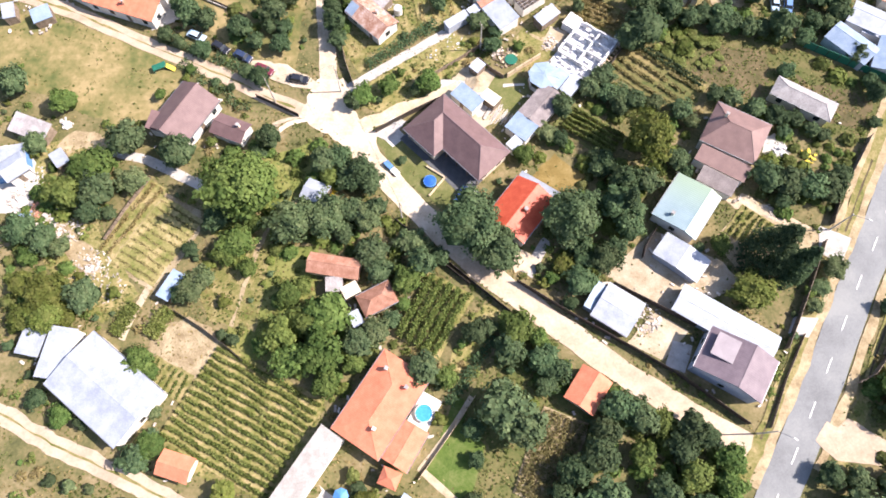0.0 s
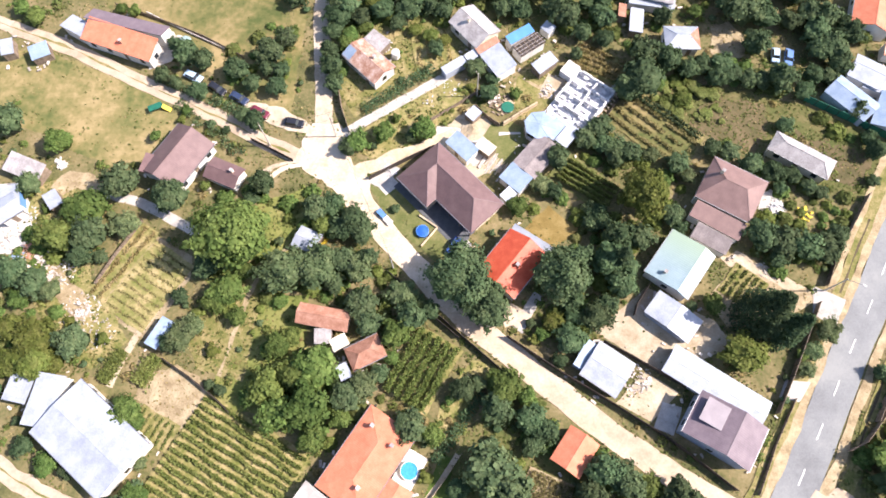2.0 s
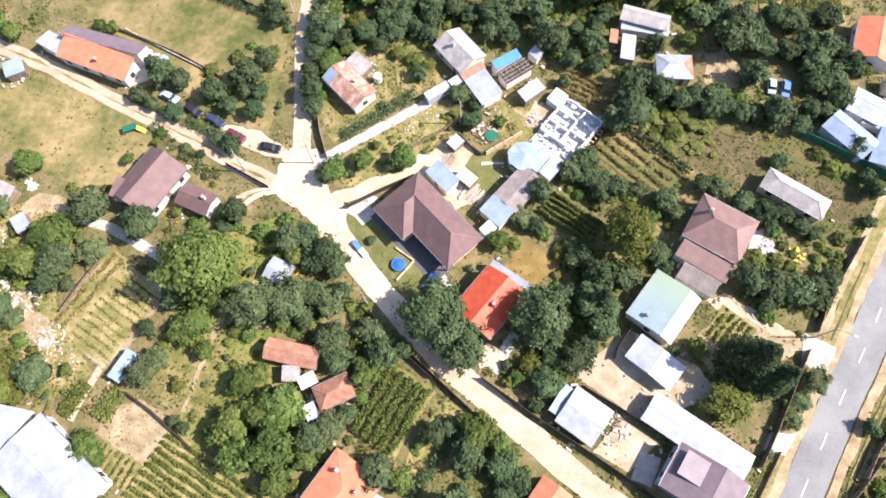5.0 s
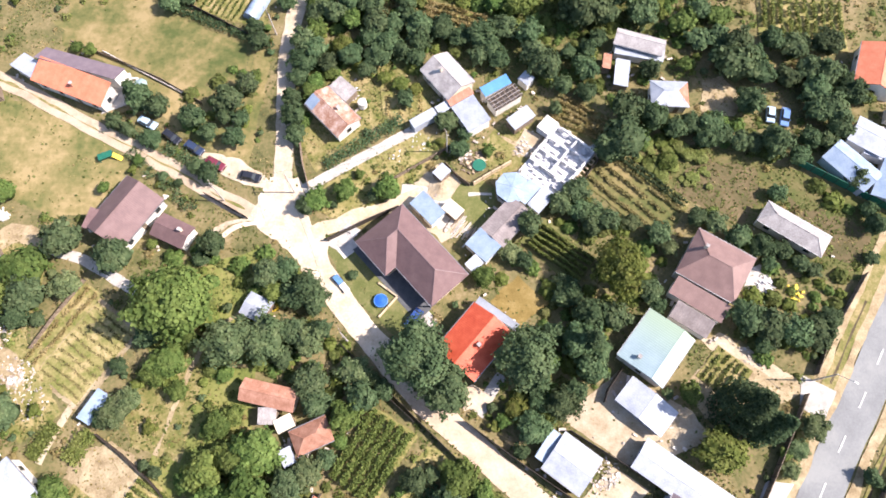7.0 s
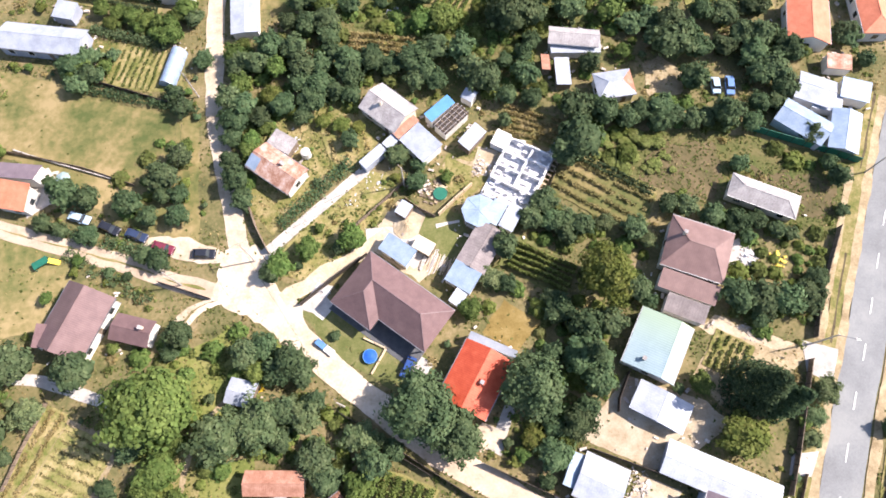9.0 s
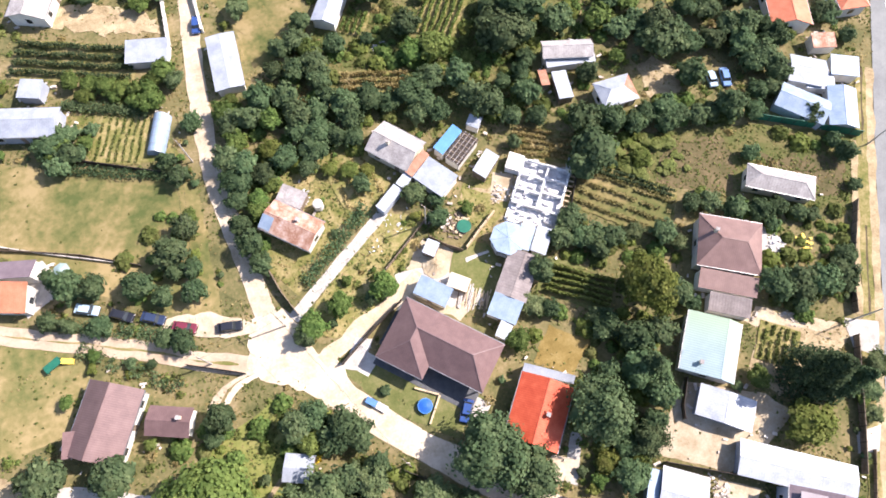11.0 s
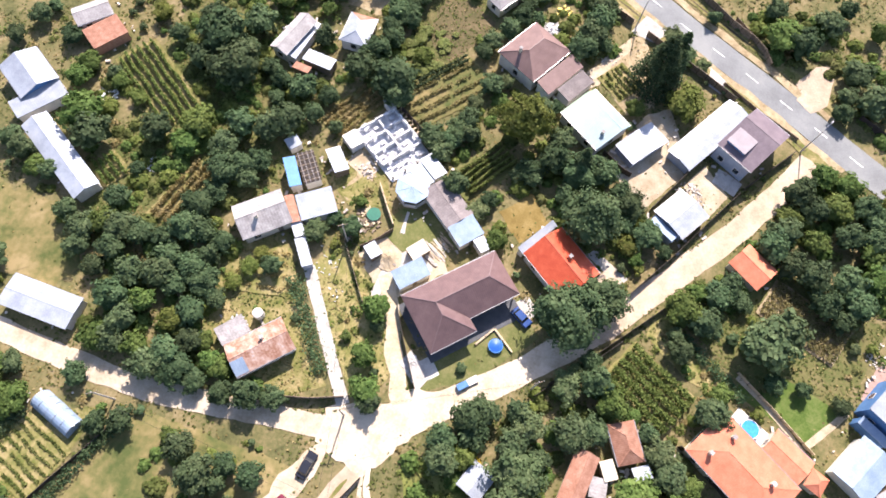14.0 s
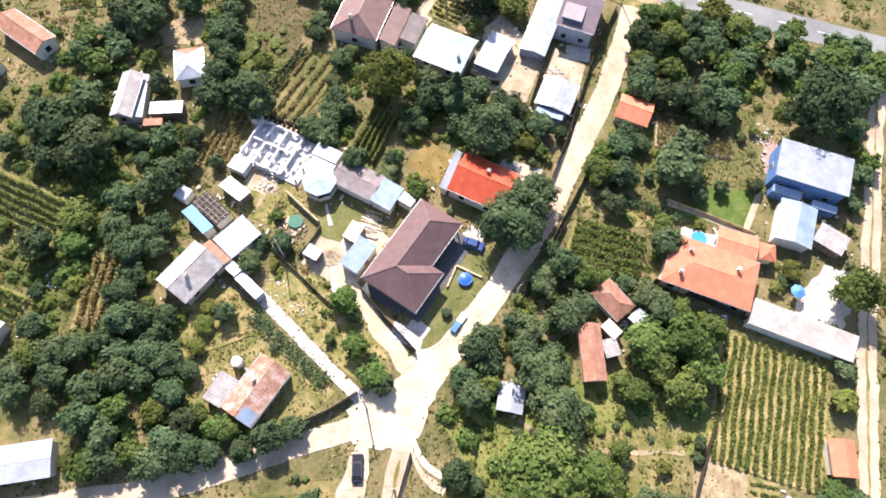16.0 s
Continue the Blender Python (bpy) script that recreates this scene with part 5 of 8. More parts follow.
MID_A = [(-91.7, 104, 2.1), (-87.9, 101.6, 2.3), (-77.3, 38.3, 2.1), (-76, 70.8, 3), (-71.6, 50.5, 4.3), (-70.1, 104.4, 1.5), (-67.3, 55.7, 4.3), (-66.9, 103.6, 1.5), (-65.6, 9.6, 2.3), (-57.5, 72.8, 1.5), (-53.4, 18.2, 3.2), (-52.7, 9.5, 2.1), (-52.1, 78.9, 1.3), (-51.7, 16.6, 2.1), (-49.8, 4.7, 2.6), (-45.9, 61.6, 1.4), (-40.5, 38.2, 2.6), (-38.5, 40.4, 3.4), (-36.2, 35.2, 1.9), (-35.9, 44, 2.1), (-33.3, 123.7, 3), (-32.5, 21.1, 2.1), (-31.8, 98.1, 1.6), (-29.3, 22.9, 3.7), (-28.3, 30, 2.7), (-26.8, 18.2, 4.1), (-26.3, 31.5, 2.1), (-24.7, 25, 3.4), (-22, 19.2, 4.5), (-22, 53.1, 2.1)]
MID_B = [(-21.4, 31.1, 2.3), (-20.7, 13.9, 3), (-20.7, 25.9, 4.1), (-20.5, 116, 2.8), (-20.3, 109.2, 2.4), (-19.8, 94.7, 2.2), (-19.2, 97, 2.1), (-19.2, 119.2, 1.6), (-16.3, 71.2, 2.6), (-16.2, 17.5, 2.1), (-16.2, 99.3, 1.8), (-13.1, 111.6, 2.8), (-10.9, 73.2, 2.3), (-7.9, 28.3, 1.5), (-7.2, 32.2, 3), (-2.8, 73.8, 2.6), (-2, 124.5, 2.8), (-0.2, 15, 2.1), (3.2, 100.5, 1.8), (4.7, 141, 2.2), (11.9, 23.3, 3.6), (15.2, 57.4, 2.2), (15.9, 21.6, 2.1), (16.2, 137.2, 4.5), (16.9, 117.3, 2.8), (19.2, 32.6, 1.5), (21.1, 116.6, 3.8), (23.5, 130.4, 2), (24.6, 143.1, 2.4), (26.1, 135.3, 1.8)]
MID_C = [(27.1, -9.1, 2.8), (28.1, 142.6, 2.5), (31.5, 2.1, 2.8), (35.6, 7.1, 2.6), (39.6, -1.3, 2.8), (45.1, -3.1, 2.8), (46.2, 1.2, 2.8), (50.1, 38.4, 2.3), (54.9, 103.3, 1.9), (76.4, 11.9, 4), (84, -7.7, 2.4)]
MID_J = [(68.8, 94.6, 1.6), (91.8, 97.2, 2), (89.3, 96.6, 2)]
MID_K = [(-47, 133, 2.2), (-44, 131.6, 2.0), (-41, 130, 2.2), (-38, 128.6, 2.0), (-35.5, 127, 2.0), (-33, 126.2, 2.2), (-31.5, 128.6, 2.0), (-45.6, 129.4, 1.6), (-40, 127.4, 1.7), (-36.6, 125, 1.6)]
MID = MID_K + MID_J + MID_A + MID_B + MID_C
GREY_A = [(-80.3, 61.6, 2.7), (-71.3, 40.2, 2.3), (-59.7, 53.2, 3), (-50, 10, 1.3), (-45.6, 32, 3.2), (-43.9, 33.5, 2.1), (-28.1, 43.5, 5.1), (-22.1, 44.7, 4.1), (-14.7, 44.5, 3), (-12.7, 23.1, 3.2), (-6.4, 39.7, 3), (-3.1, 38.4, 1.5), (7.5, 88.6, 2.3), (19.6, 62.3, 2.4), (35.3, 69.9, 2.6), (42, 68.7, 2), (48.6, 64, 1.9), (48.8, -6.5, 2.4), (65.4, 26.9, 1.7), (67, 29.9, 1.9), (69.9, 33.8, 2.6), (85.1, 80.5, 2.1)]
GREY = GREY_A
OLIVE_A = [(-76.4, 32.8, 3.4), (-75.2, 26.7, 3.2), (-71.5, 30.6, 4.5), (-70.7, 26.5, 3.7), (-68.1, 26.7, 2.6), (-14.4, 106, 2.6), (-5.4, 98.7, 1.7), (-2, 97.3, 2.1), (1, 96.2, 1.5), (21.2, 34.5, 2.3), (26.4, 33.3, 1.9), (28.9, 119, 1.4), (38.7, -15.7, 3.7), (43.5, 134.5, 2.4), (43.7, -12, 3.7), (49.9, 81.6, 2.3), (54, 29, 4.3)]
OLIVE = OLIVE_A
BROAD_A = [(38.4, 58.4, 5.3)]
BROAD = BROAD_A
FAR_A = [(-50.4, 117, 3.9), (-49.9, 3.1, 4.3), (-47.2, 120.9, 3.5), (-29.8, 129.5, 3), (-29.2, 148.8, 4.4), (-28.8, 153.8, 4), (-25.6, 159.7, 3.5), (-13.4, 150.6, 4.4), (-2.7, -20.2, 3.7), (1.8, -27.7, 3.9), (9, -30.9, 4.8), (24.1, -35.2, 7.9), (32.1, -21, 6.3), (32.4, -29.9, 6.5), (35.5, -12.3, 7), (57.7, -23.2, 4.3), (58.7, 112.6, 6.1), (69, -14.3, 5), (90.6, 27.5, 3.3), (96.2, 45.6, 5), (99, 98.3, 3), (99.7, 63.7, 3.6), (105.6, 57.3, 4.9), (107.5, 51, 5.8)]
FAR = FAR_A
SHRUBS_A = [(-8.4, 57.1, 1.2), (-36.7, -3.3, 2.7), (-31.5, -5.9, 2.5), (-15.9, -0.5, 1.5), (-14.7, -2.7, 1.6), (-13.6, -4.6, 2.3), (-12.4, 139.7, 3.2), (97.2, 40.2, 1.7)]
SHRUBS = SHRUBS_A


def plant(kinds, places, seed, squash=1.0):
    """Sets each kind's pattern and its copies at the places given as x, y and radius."""
    rng = random.Random(seed)
    first = {}
    for i, (x, y, r) in enumerate(places):
        k = kinds[i % len(kinds)]
        m = pose(x, y, 0, 0, 0, rng.uniform(0, 360)) @ Matrix.Diagonal((r * rng.uniform(0.92, 1.08), r * rng.uniform(0.92, 1.08), r * squash * rng.uniform(0.85, 1.15), 1))
        if k in first:
            copy_thing(k, m)
        else:
            first[k] = m
    for k, m in first.items():
        k.matrix_world = m


dark_kinds = [tree_kind("broadleaf_tree", "dense dark green fruit tree in a garden", "leaf_dark", s, lobes=76 + 12 * (s % 4), leaves=2600, tall=0.74 + 0.08 * (s % 3), size=0.07) for s in range(8)]
olive_kinds = [tree_kind("broadleaf_tree", "olive green broadleaf tree in a garden", "leaf_olive", 20 + s, lobes=90, leaves=3400, size=0.06) for s in range(3)]
grey_kinds = [tree_kind("broadleaf_tree", "grey-green broadleaf tree with ragged crown", "leaf_grey", 30 + s, lobes=90, spread=0.9, leaves=3600, size=0.058) for s in range(3)]
shrub_kinds = [tree_kind("shrub", "low green shrub in a garden", ("leaf_dark", "leaf_olive", "leaf_grey", "leaf_crop")[s], 40 + s, lobes=24, leaves=800, tall=0.6, size=0.12) for s in range(4)]
mid_kinds = [tree_kind("broadleaf_tree", "mid green fruit tree in a garden", "leaf_mid", 70 + s, lobes=84 + 8 * s, leaves=2600, tall=0.78, spread=0.82 + 0.03 * s, size=0.07) for s in range(5)]


def on_road(q):
    return any(min((Vector(q[:2]) - p).length for p in line) < half - 0.3 + 0.6 * q[2] for line, half in ROADS)


def under_roof(q):
    for x, y, w, d, a in FOOT:
        u = Matrix.Rotation(-radians(a), 2) @ (Vector(q[:2]) - Vector((x, y)))
        if abs(u.x) < w / 2 + 0.25 * q[2] and abs(u.y) < d / 2 + 0.25 * q[2]:
            return True
    return False


# woods out of the village are groups of small trees
rng, groups = random.Random(5), []
for x, y, r in FAR:
    n, turn = (1 if r < 3.3 else 3 if r < 4.6 else 5), rng.uniform(0, 6.28)
    for i in range(n):
        k, q = (0 if n == 1 else r * (0.56 if n == 3 else 0.66) * rng.uniform(0.85, 1.1)), turn + 6.283 * i / n + rng.uniform(-0.3, 0.3)
        groups.append((x + k * math.cos(q), y + k * math.sin(q), r * (1.0 if n == 1 else 0.58 if n == 3 else 0.46) * rng.uniform(0.8, 1.2)))
CLEAR = [(73.7, 92.5, 3.0), (71.4, 93.2, 2.0), (61.4, 96.8, 4.0)]  # parked cars and a bare plot
WOODLAND = [q for q in groups if not on_road((q[0], q[1], 0.3)) and not under_roof((q[0], q[1], 1.3 * q[2]))]
DARK, MID, OLIVE, GREY, SHRUBS = [[q for q in some if not on_road((q[0], q[1], 0.0)) and not under_roof((q[0], q[1], 0.0)) and all((q[0] - u) ** 2 + (q[1] - v) ** 2 > (2.0 + 0.6 * q[2]) ** 2 for u, v, k in CLEAR[:2])] for some in (DARK, MID, OLIVE, GREY, SHRUBS)]
DARK = [(x, y, r * (1.14 if y > 78 else 1.04)) for x, y, r in DARK]
plant(dark_kinds, DARK, 1, 0.95)
plant(mid_kinds, MID, 8, 0.9)
plant([tree_kind("broadleaf_tree", "tall broad tree with a dark green crown", "leaf_dark", 62, lobes=150, leaves=9000, tall=0.8, size=0.04)], [(4.2, 42.4, 6.3)], 21, 0.92)
plant([tree_kind("broadleaf_tree", "tall broad tree beside a red-roofed house", "leaf_dark", 63, lobes=150, leaves=9000, tall=0.8, size=0.04)], [(22.4, 42.6, 6.2)], 22, 0.88)
plant([tree_kind("walnut_tree", "broad mid green walnut tree in a garden", "leaf_mid", 64, lobes=150, leaves=9000, tall=0.75, size=0.042)], [(-37.4, 49.5, 7.4)], 23, 1.2)
plant([tree_kind("walnut_tree", "old walnut tree with a wide dark crown", "leaf_dark", 66, lobes=150, leaves=9000, tall=0.75, size=0.042)], [(15.2, -22.0, 7.3)], 25, 1.1)
plant([tree_kind("broadleaf_tree", "wide green tree over a paved yard", "leaf_mid", 67, lobes=120, leaves=6000, tall=0.75, size=0.05)], [(-20.0, -12.3, 5.2)], 26, 0.9)
plant([tree_kind("broadleaf_tree", "dark green tree beside a dusty road", "leaf_dark", 68, lobes=110, leaves=5000, size=0.055)], [(9.4, 37.2, 4.3), (28.7, 35.8, 3.0), (84.5, 79, 2.2)], 27, 1.0)
plant([tree_kind("broadleaf_tree", "broad olive green tree behind a brown-roofed house", "leaf_olive", 65, lobes=150, leaves=8000, tall=0.75, size=0.042)], BROAD, 24, 1.1)


def woodland(label, mat, places, seed):
    """Far trees, too close together to tell apart, joined into one mass."""
    rng = random.Random(seed)
    shapes = []
    for s in range(4):
        me = crown_mesh("crown", mat, 90 + 4 * seed + s, lobes=60, leaves=1050, tall=0.72, size=0.105)
        v = np.empty(len(me.vertices) * 3)
        me.vertices.foreach_get("co", v)
        q = np.empty(len(me.polygons) * 4, int)
        me.polygons.foreach_get("vertices", q)
        shapes.append((v.reshape(-1, 3), q.reshape(-1, 4)))
        bpy.data.meshes.remove(me)
    verts, quads, n = [], [], 0
    for i, (x, y, r) in enumerate(places):
        v, q = shapes[i % 4]
        a, up = rng.uniform(0, 6.28), rng.uniform(0.7, 0.9)
        turn = np.array([[math.cos(a), -math.sin(a), 0], [math.sin(a), math.cos(a), 0], [0, 0, up]])
        verts.append(v @ turn.T * r + [x, y, 0])
        quads.append(q + n)
        n += len(v)
        bark = np.array([[dx, dy, z] for z in (0, 0.6 * r) for dx, dy in ((-0.09, -0.09), (0.09, -0.09), (0.09, 0.09), (-0.09, 0.09))]) * [r / 2, r / 2, 1] + [x, y, 0]
        verts.append(bark)
        quads.append(np.array([[0, 1, 5, 4], [1, 2, 6, 5], [2, 3, 7, 6], [3, 0, 4, 7]]) + n)
        n += 8
    return tagged(new("woodland", quick_mesh("woodland", np.concatenate(verts), np.concatenate(quads), mat)), label, "woodland", kind="stuff")


woodland("dense dark green woodland at the village edge", "leaf_dark", WOODLAND[::3] + WOODLAND[1::3], 1)
woodland("mid green woodland at the village edge", "leaf_mid", WOODLAND[2::3], 2)
plant(olive_kinds, OLIVE, 2, 0.75)
plant(grey_kinds, GREY, 3, 0.8)
plant(shrub_kinds, SHRUBS, 4, 0.75)
rng = random.Random(31)
brambles = [(rng.uniform(44, 57.5), rng.uniform(76, 86.5), rng.uniform(0.9, 1.9)) for _ in range(60)]
brambles = [q for q in brambles if abs(q[1] - 81.6 + 0.12 * (q[0] - 50)) < 3.8 and q[0] + q[1] > 126][:26]
plant([tree_kind("bramble", "low yellow-green bramble on an overgrown plot", "leaf_crop", 90 + s, lobes=30, leaves=900, tall=0.6, size=0.1) for s in range(2)], brambles, 32, 0.42)


def conifer(x, y, r, high, seed):
    """A dark spruce: whorls of drooping boughs, shorter towards the top, round a straight trunk."""
    rng = np.random.default_rng(seed)
    t = thing("spruce_tree", "tall dark spruce with drooping boughs", "tree", x, y, rng.uniform(0, 360))
    bm = bmesh.new()
    add_tube(bm, (0, 0, -0.05), (0, 0, high * 0.97), 0.24, 0.04, 8)
    part("trunk", bm, "bark", t)
    places, normals, sizes = [], [], []
    for i in range(int(high * 13)):
        up = rng.uniform(0.08, 1.0)
        a, reach = rng.uniform(0, 6.283), r * (1.04 - up) ** 0.8 * rng.uniform(0.7, 1.15) + 0.15
        n = int(24 + 50 * (1 - up))
        u = np.sqrt(rng.uniform(0.03, 1, n)) * reach
        w = rng.normal(0, 0.16, n) * (0.4 + u)
        places.append(np.stack([u * math.cos(a) - w * math.sin(a), u * math.sin(a) + w * math.cos(a), up * high - 0.28 * u + rng.normal(0, 0.09, n)], 1))
        normals.append(rng.normal(size=(n, 3)) * 0.5 + [0.25 * math.cos(a), 0.25 * math.sin(a), 0.8])
        sizes.append(rng.uniform(0.1, 0.24, n))
    verts, quads = leaf_quads(np.concatenate(places), np.concatenate(normals), np.concatenate(sizes), rng)
    crown = new("crown", quick_mesh("crown", verts, quads, "leaf_deep"))
    crown.parent = t
    return t


conifer(57.6, 36.1, 5.4, 15.5, 1)
conifer(61.6, 33.4, 3.6, 12.5, 2)
conifer(33.7, 46.1, 2.8, 9.5, 3)


CROPS = []


def inside(points, polygon):
    """Which of the points (an array of x, y) lie inside the polygon."""
    x, y = points[:, 0], points[:, 1]
    hit = np.zeros(len(points), bool)
    for (x0, y0), (x1, y1) in zip(polygon, polygon[1:] + polygon[:1]):
        if y0 != y1:
            hit ^= ((y0 > y) != (y1 > y)) & (x < (x1 - x0) * (y - y0) / (y1 - y0) + x0)
    return hit


def built_on(points, margin=0.4):
    """Which of the points lie on a road or under a building."""
    hit = np.zeros(len(points), bool)
    for line, half in ROADS:
        along = np.array([tuple(v) for v in line])
        for k in range(0, len(along), 1):
            hit |= ((points - along[k]) ** 2).sum(1) < (half + margin) ** 2
    for x, y, w, d, a in FOOT + CROPS:
        c, s = math.cos(radians(a)), math.sin(radians(a))
        u = (points[:, 0] - x) * c + (points[:, 1] - y) * s
        v = -(points[:, 0] - x) * s + (points[:, 1] - y) * c
        hit |= (abs(u) < w / 2 + margin) & (abs(v) < d / 2 + margin)
    return hit


# ---- crops ----
def crop_rows(name, label, x, y, w, d, a, spacing, high, thick, mat, across=False, dense=14.0, gaps=0.08, ground=""):
    """Planted rows that run along w (along d if across), as leaf clumps."""
    if across:
        w, d, a = d, w, a + 90
    if name != "hedge":
        CROPS.append((x, y, w, d, a))
        at = pose(x, y, 0, 0, 0, a)
        patch("field", [tuple((at @ Vector((u * (w / 2 + 0.3), v * (d / 2 + 0.3), 0)))[:2]) for u, v in ((-1, -1), (1, -1), (1, 1), (-1, 1))], ground or ("soil" if mat == "weed_brown" and name != "vineyard" else "verge"), "worked ground between " + label.split(" in ")[0].split(" beside ")[0].split(" among ")[0].split(" behind ")[0].split(" along ")[0], 0.15)
    rng = np.random.default_rng(int(abs(x * 7 + y * 3)) + 1)
    rows = max(2, int(d / spacing))
    places = []
    for i in range(rows):
        n = int(w * dense)
        u = rng.uniform(-w / 2, w / 2, n)
        keep = np.array([noise.noise(Vector((q * 0.6, i * 3.7, 1.0))) for q in u]) > -0.75 + gaps * 4
        u = u[keep]
        v = (i + 0.5) * d / rows - d / 2 + rng.normal(0, thick / 2.6, len(u)) + 0.12 * np.sin(u * 0.7 + i)
        z = high * rng.uniform(0.15, 1.0, len(u)) ** 0.7
        places.append(np.stack([u, v, z], 1))
    places = np.concatenate(places)
    verts, quads = leaf_quads(places, rng.normal(size=(len(places), 3)) * 0.6 + [0, 0, 0.7], rng.uniform(0.09, 0.22, len(places)), rng)
    ob = new(name, quick_mesh(name, verts, quads, mat))
    ob.matrix_world = pose(x, y, 0, 0, 0, a)
    return tagged(ob, label, "crop", kind="stuff")


crop_rows("vineyard", "vineyard in straight green rows", -35.3, 8.6, 18.0, 21.5, -118.9, 1.35, 0.8, 0.40, "leaf_crop", True, 75, 0)
crop_rows("vegetable_rows", "dark weedy rows in a dry vegetable plot", -54.1, 41.5, 9.1, 14.7, -31.8, 1.35, 0.18, 0.44, "weed_brown", False, 30, 0.02, "verge")
crop_rows("vegetable_rows", "yellowing vegetable row along a plot", -59.7, 46.1, 3.8, 15.8, -31.9, 1.6, 0.5, 0.60, "weed_dry", True, 35)
crop_rows("vineyard", "narrow vineyard beside a grassy strip", -2.4, 26.3, 8.8, 12.8, -29.7, 1.5, 1.8, 0.8, "leaf_mid", True, 110, 0.02)
crop_rows("vineyard", "small bright green vineyard among trees", 29.3, 62.9, 11.2, 5.6, -34.9, 0.95, 1.3, 0.26, "leaf_crop", False, 110, 0, "weedy")
crop_rows("maize_rows", "dry yellow maize rows", 43.3, 74.9, 17.4, 8.3, -42.1, 1.7, 0.8, 0.45, "weed_brown", False, 36, 0.1, "dry")
crop_rows("vineyard", "old vine rows along a dry plot", 46.3, 78.3, 16.7, 1.9, -40.0, 1.2, 1.2, 0.38, "leaf_dark", False, 48)
crop_rows("vineyard", "short green vine rows beside a barn", 8.6, 129.4, 4.8, 5.6, -35.5, 1.1, 1.2, 0.4, "leaf_mid", True, 60)
crop_rows("vegetable_rows", "vegetable beds beside a plastic tunnel", -40.9, 118.4, 9.0, 9.4, -22.3, 1.15, 0.35, 0.34, "weed_green", True, 40)
crop_rows("vineyard", "long dark green vine rows behind a barn", -46.0, 138.6, 24.0, 8.6, -23.0, 1.75, 1.5, 0.62, "leaf_dark", False, 80, 0.02)
crop_rows("hedge", "dark hedge beside a plastic tunnel plot", -42.0, 125.6, 17.4, 1.6, -24.9, 1.6, 1.3, 1.0, "leaf_dark", False, 60, 0.02)
crop_rows("vineyard", "vine rows behind brick sheds", 28.4, 129.0, 8.4, 19.5, -36.6, 1.4, 1.2, 0.3, "leaf_mid", True, 70, 0.02)
crop_rows("maize_rows", "dry yellow maize rows beside trees", 8.2, 114.6, 13.0, 4.6, -17.0, 1.2, 1.3, 0.5, "weed_dry", False, 60)
crop_rows("maize_rows", "dry yellow maize rows beside a building site", 34.0, 90.8, 11.5, 6.2, -29.5, 1.1, 0.9, 0.5, "weed_dry", False, 50)
crop_rows("maize_rows", "dry maize stubble with weeds", 17.0, 1.7, 7.6, 14.5, -23.4, 1.1, 0.9, 0.95, "weed_brown", True, 46, 0.02)
crop_rows("vegetable_rows", "kitchen garden rows of dark plants", 56.8, 41.9, 6.3, 6.4, -38.8, 1.2, 0.6, 0.38, "weed_green", True, 39)
crop_rows("vegetable_rows", "small vegetable rows beside a vineyard", -49.0, 15.7, 7.5, 4.5, -26.0, 1.1, 0.4, 0.30, "weed_green", True, 35)
crop_rows("maize_rows", "sparse weedy rows in a dry garden", -1.5, 95.2, 8.4, 8.8, 9.4, 1.8, 0.7, 0.6, "weed_dry", True, 14)
crop_rows("vineyard", "green vine rows behind houses", 80.1, 114.7, 17.0, 11.4, -3.8, 1.7, 1.2, 0.45, "leaf_crop", True, 60)
crop_rows("hedge", "clipped green hedge beside a yard", -57.9, 26.4, 2.0, 6.3, -28.2, 1.8, 1.1, 1.2, "leaf_crop", True, 140, 0)
crop_rows("hedge", "clipped green hedge beside a sandy yard", -51.6, 25.7, 2.8, 5.8, -32.7, 1.8, 1.1, 1.4, "leaf_crop", True, 140, 0)
crop_rows("hedge", "overgrown hedge along a concrete path", -8.4, 84.3, 2.2, 17.8, -54.0, 2.4, 1.4, 1.4, "leaf_dark", True, 40, 0.05)
crop_rows("hedge", "dark hedge along a dusty track", -48.9, 82.4, 25.1, 1.9, -24.6, 2.2, 1.1, 1.3, "leaf_dark", False, 44, 0.14)
crop_rows("hedge", "dark hedge along a meadow", -40.4, 110.5, 24.2, 1.5, -23.5, 1.6, 1.2, 1.0, "leaf_dark", False, 36, 0.1)
crop_rows("hedge", "bushy hedge along a dusty track", -47.0, 74.9, 2.2, 19.3, 51.3, 2.0, 1.0, 1.1, "leaf_grey", True, 30, 0.16)
crop_rows("hedge", "dark hedge between a lawn and a strip of grass", 4.1, 16.5, 1.6, 14.4, -34.6, 1.6, 1.2, 1.0, "leaf_dark", True, 36, 0.1)


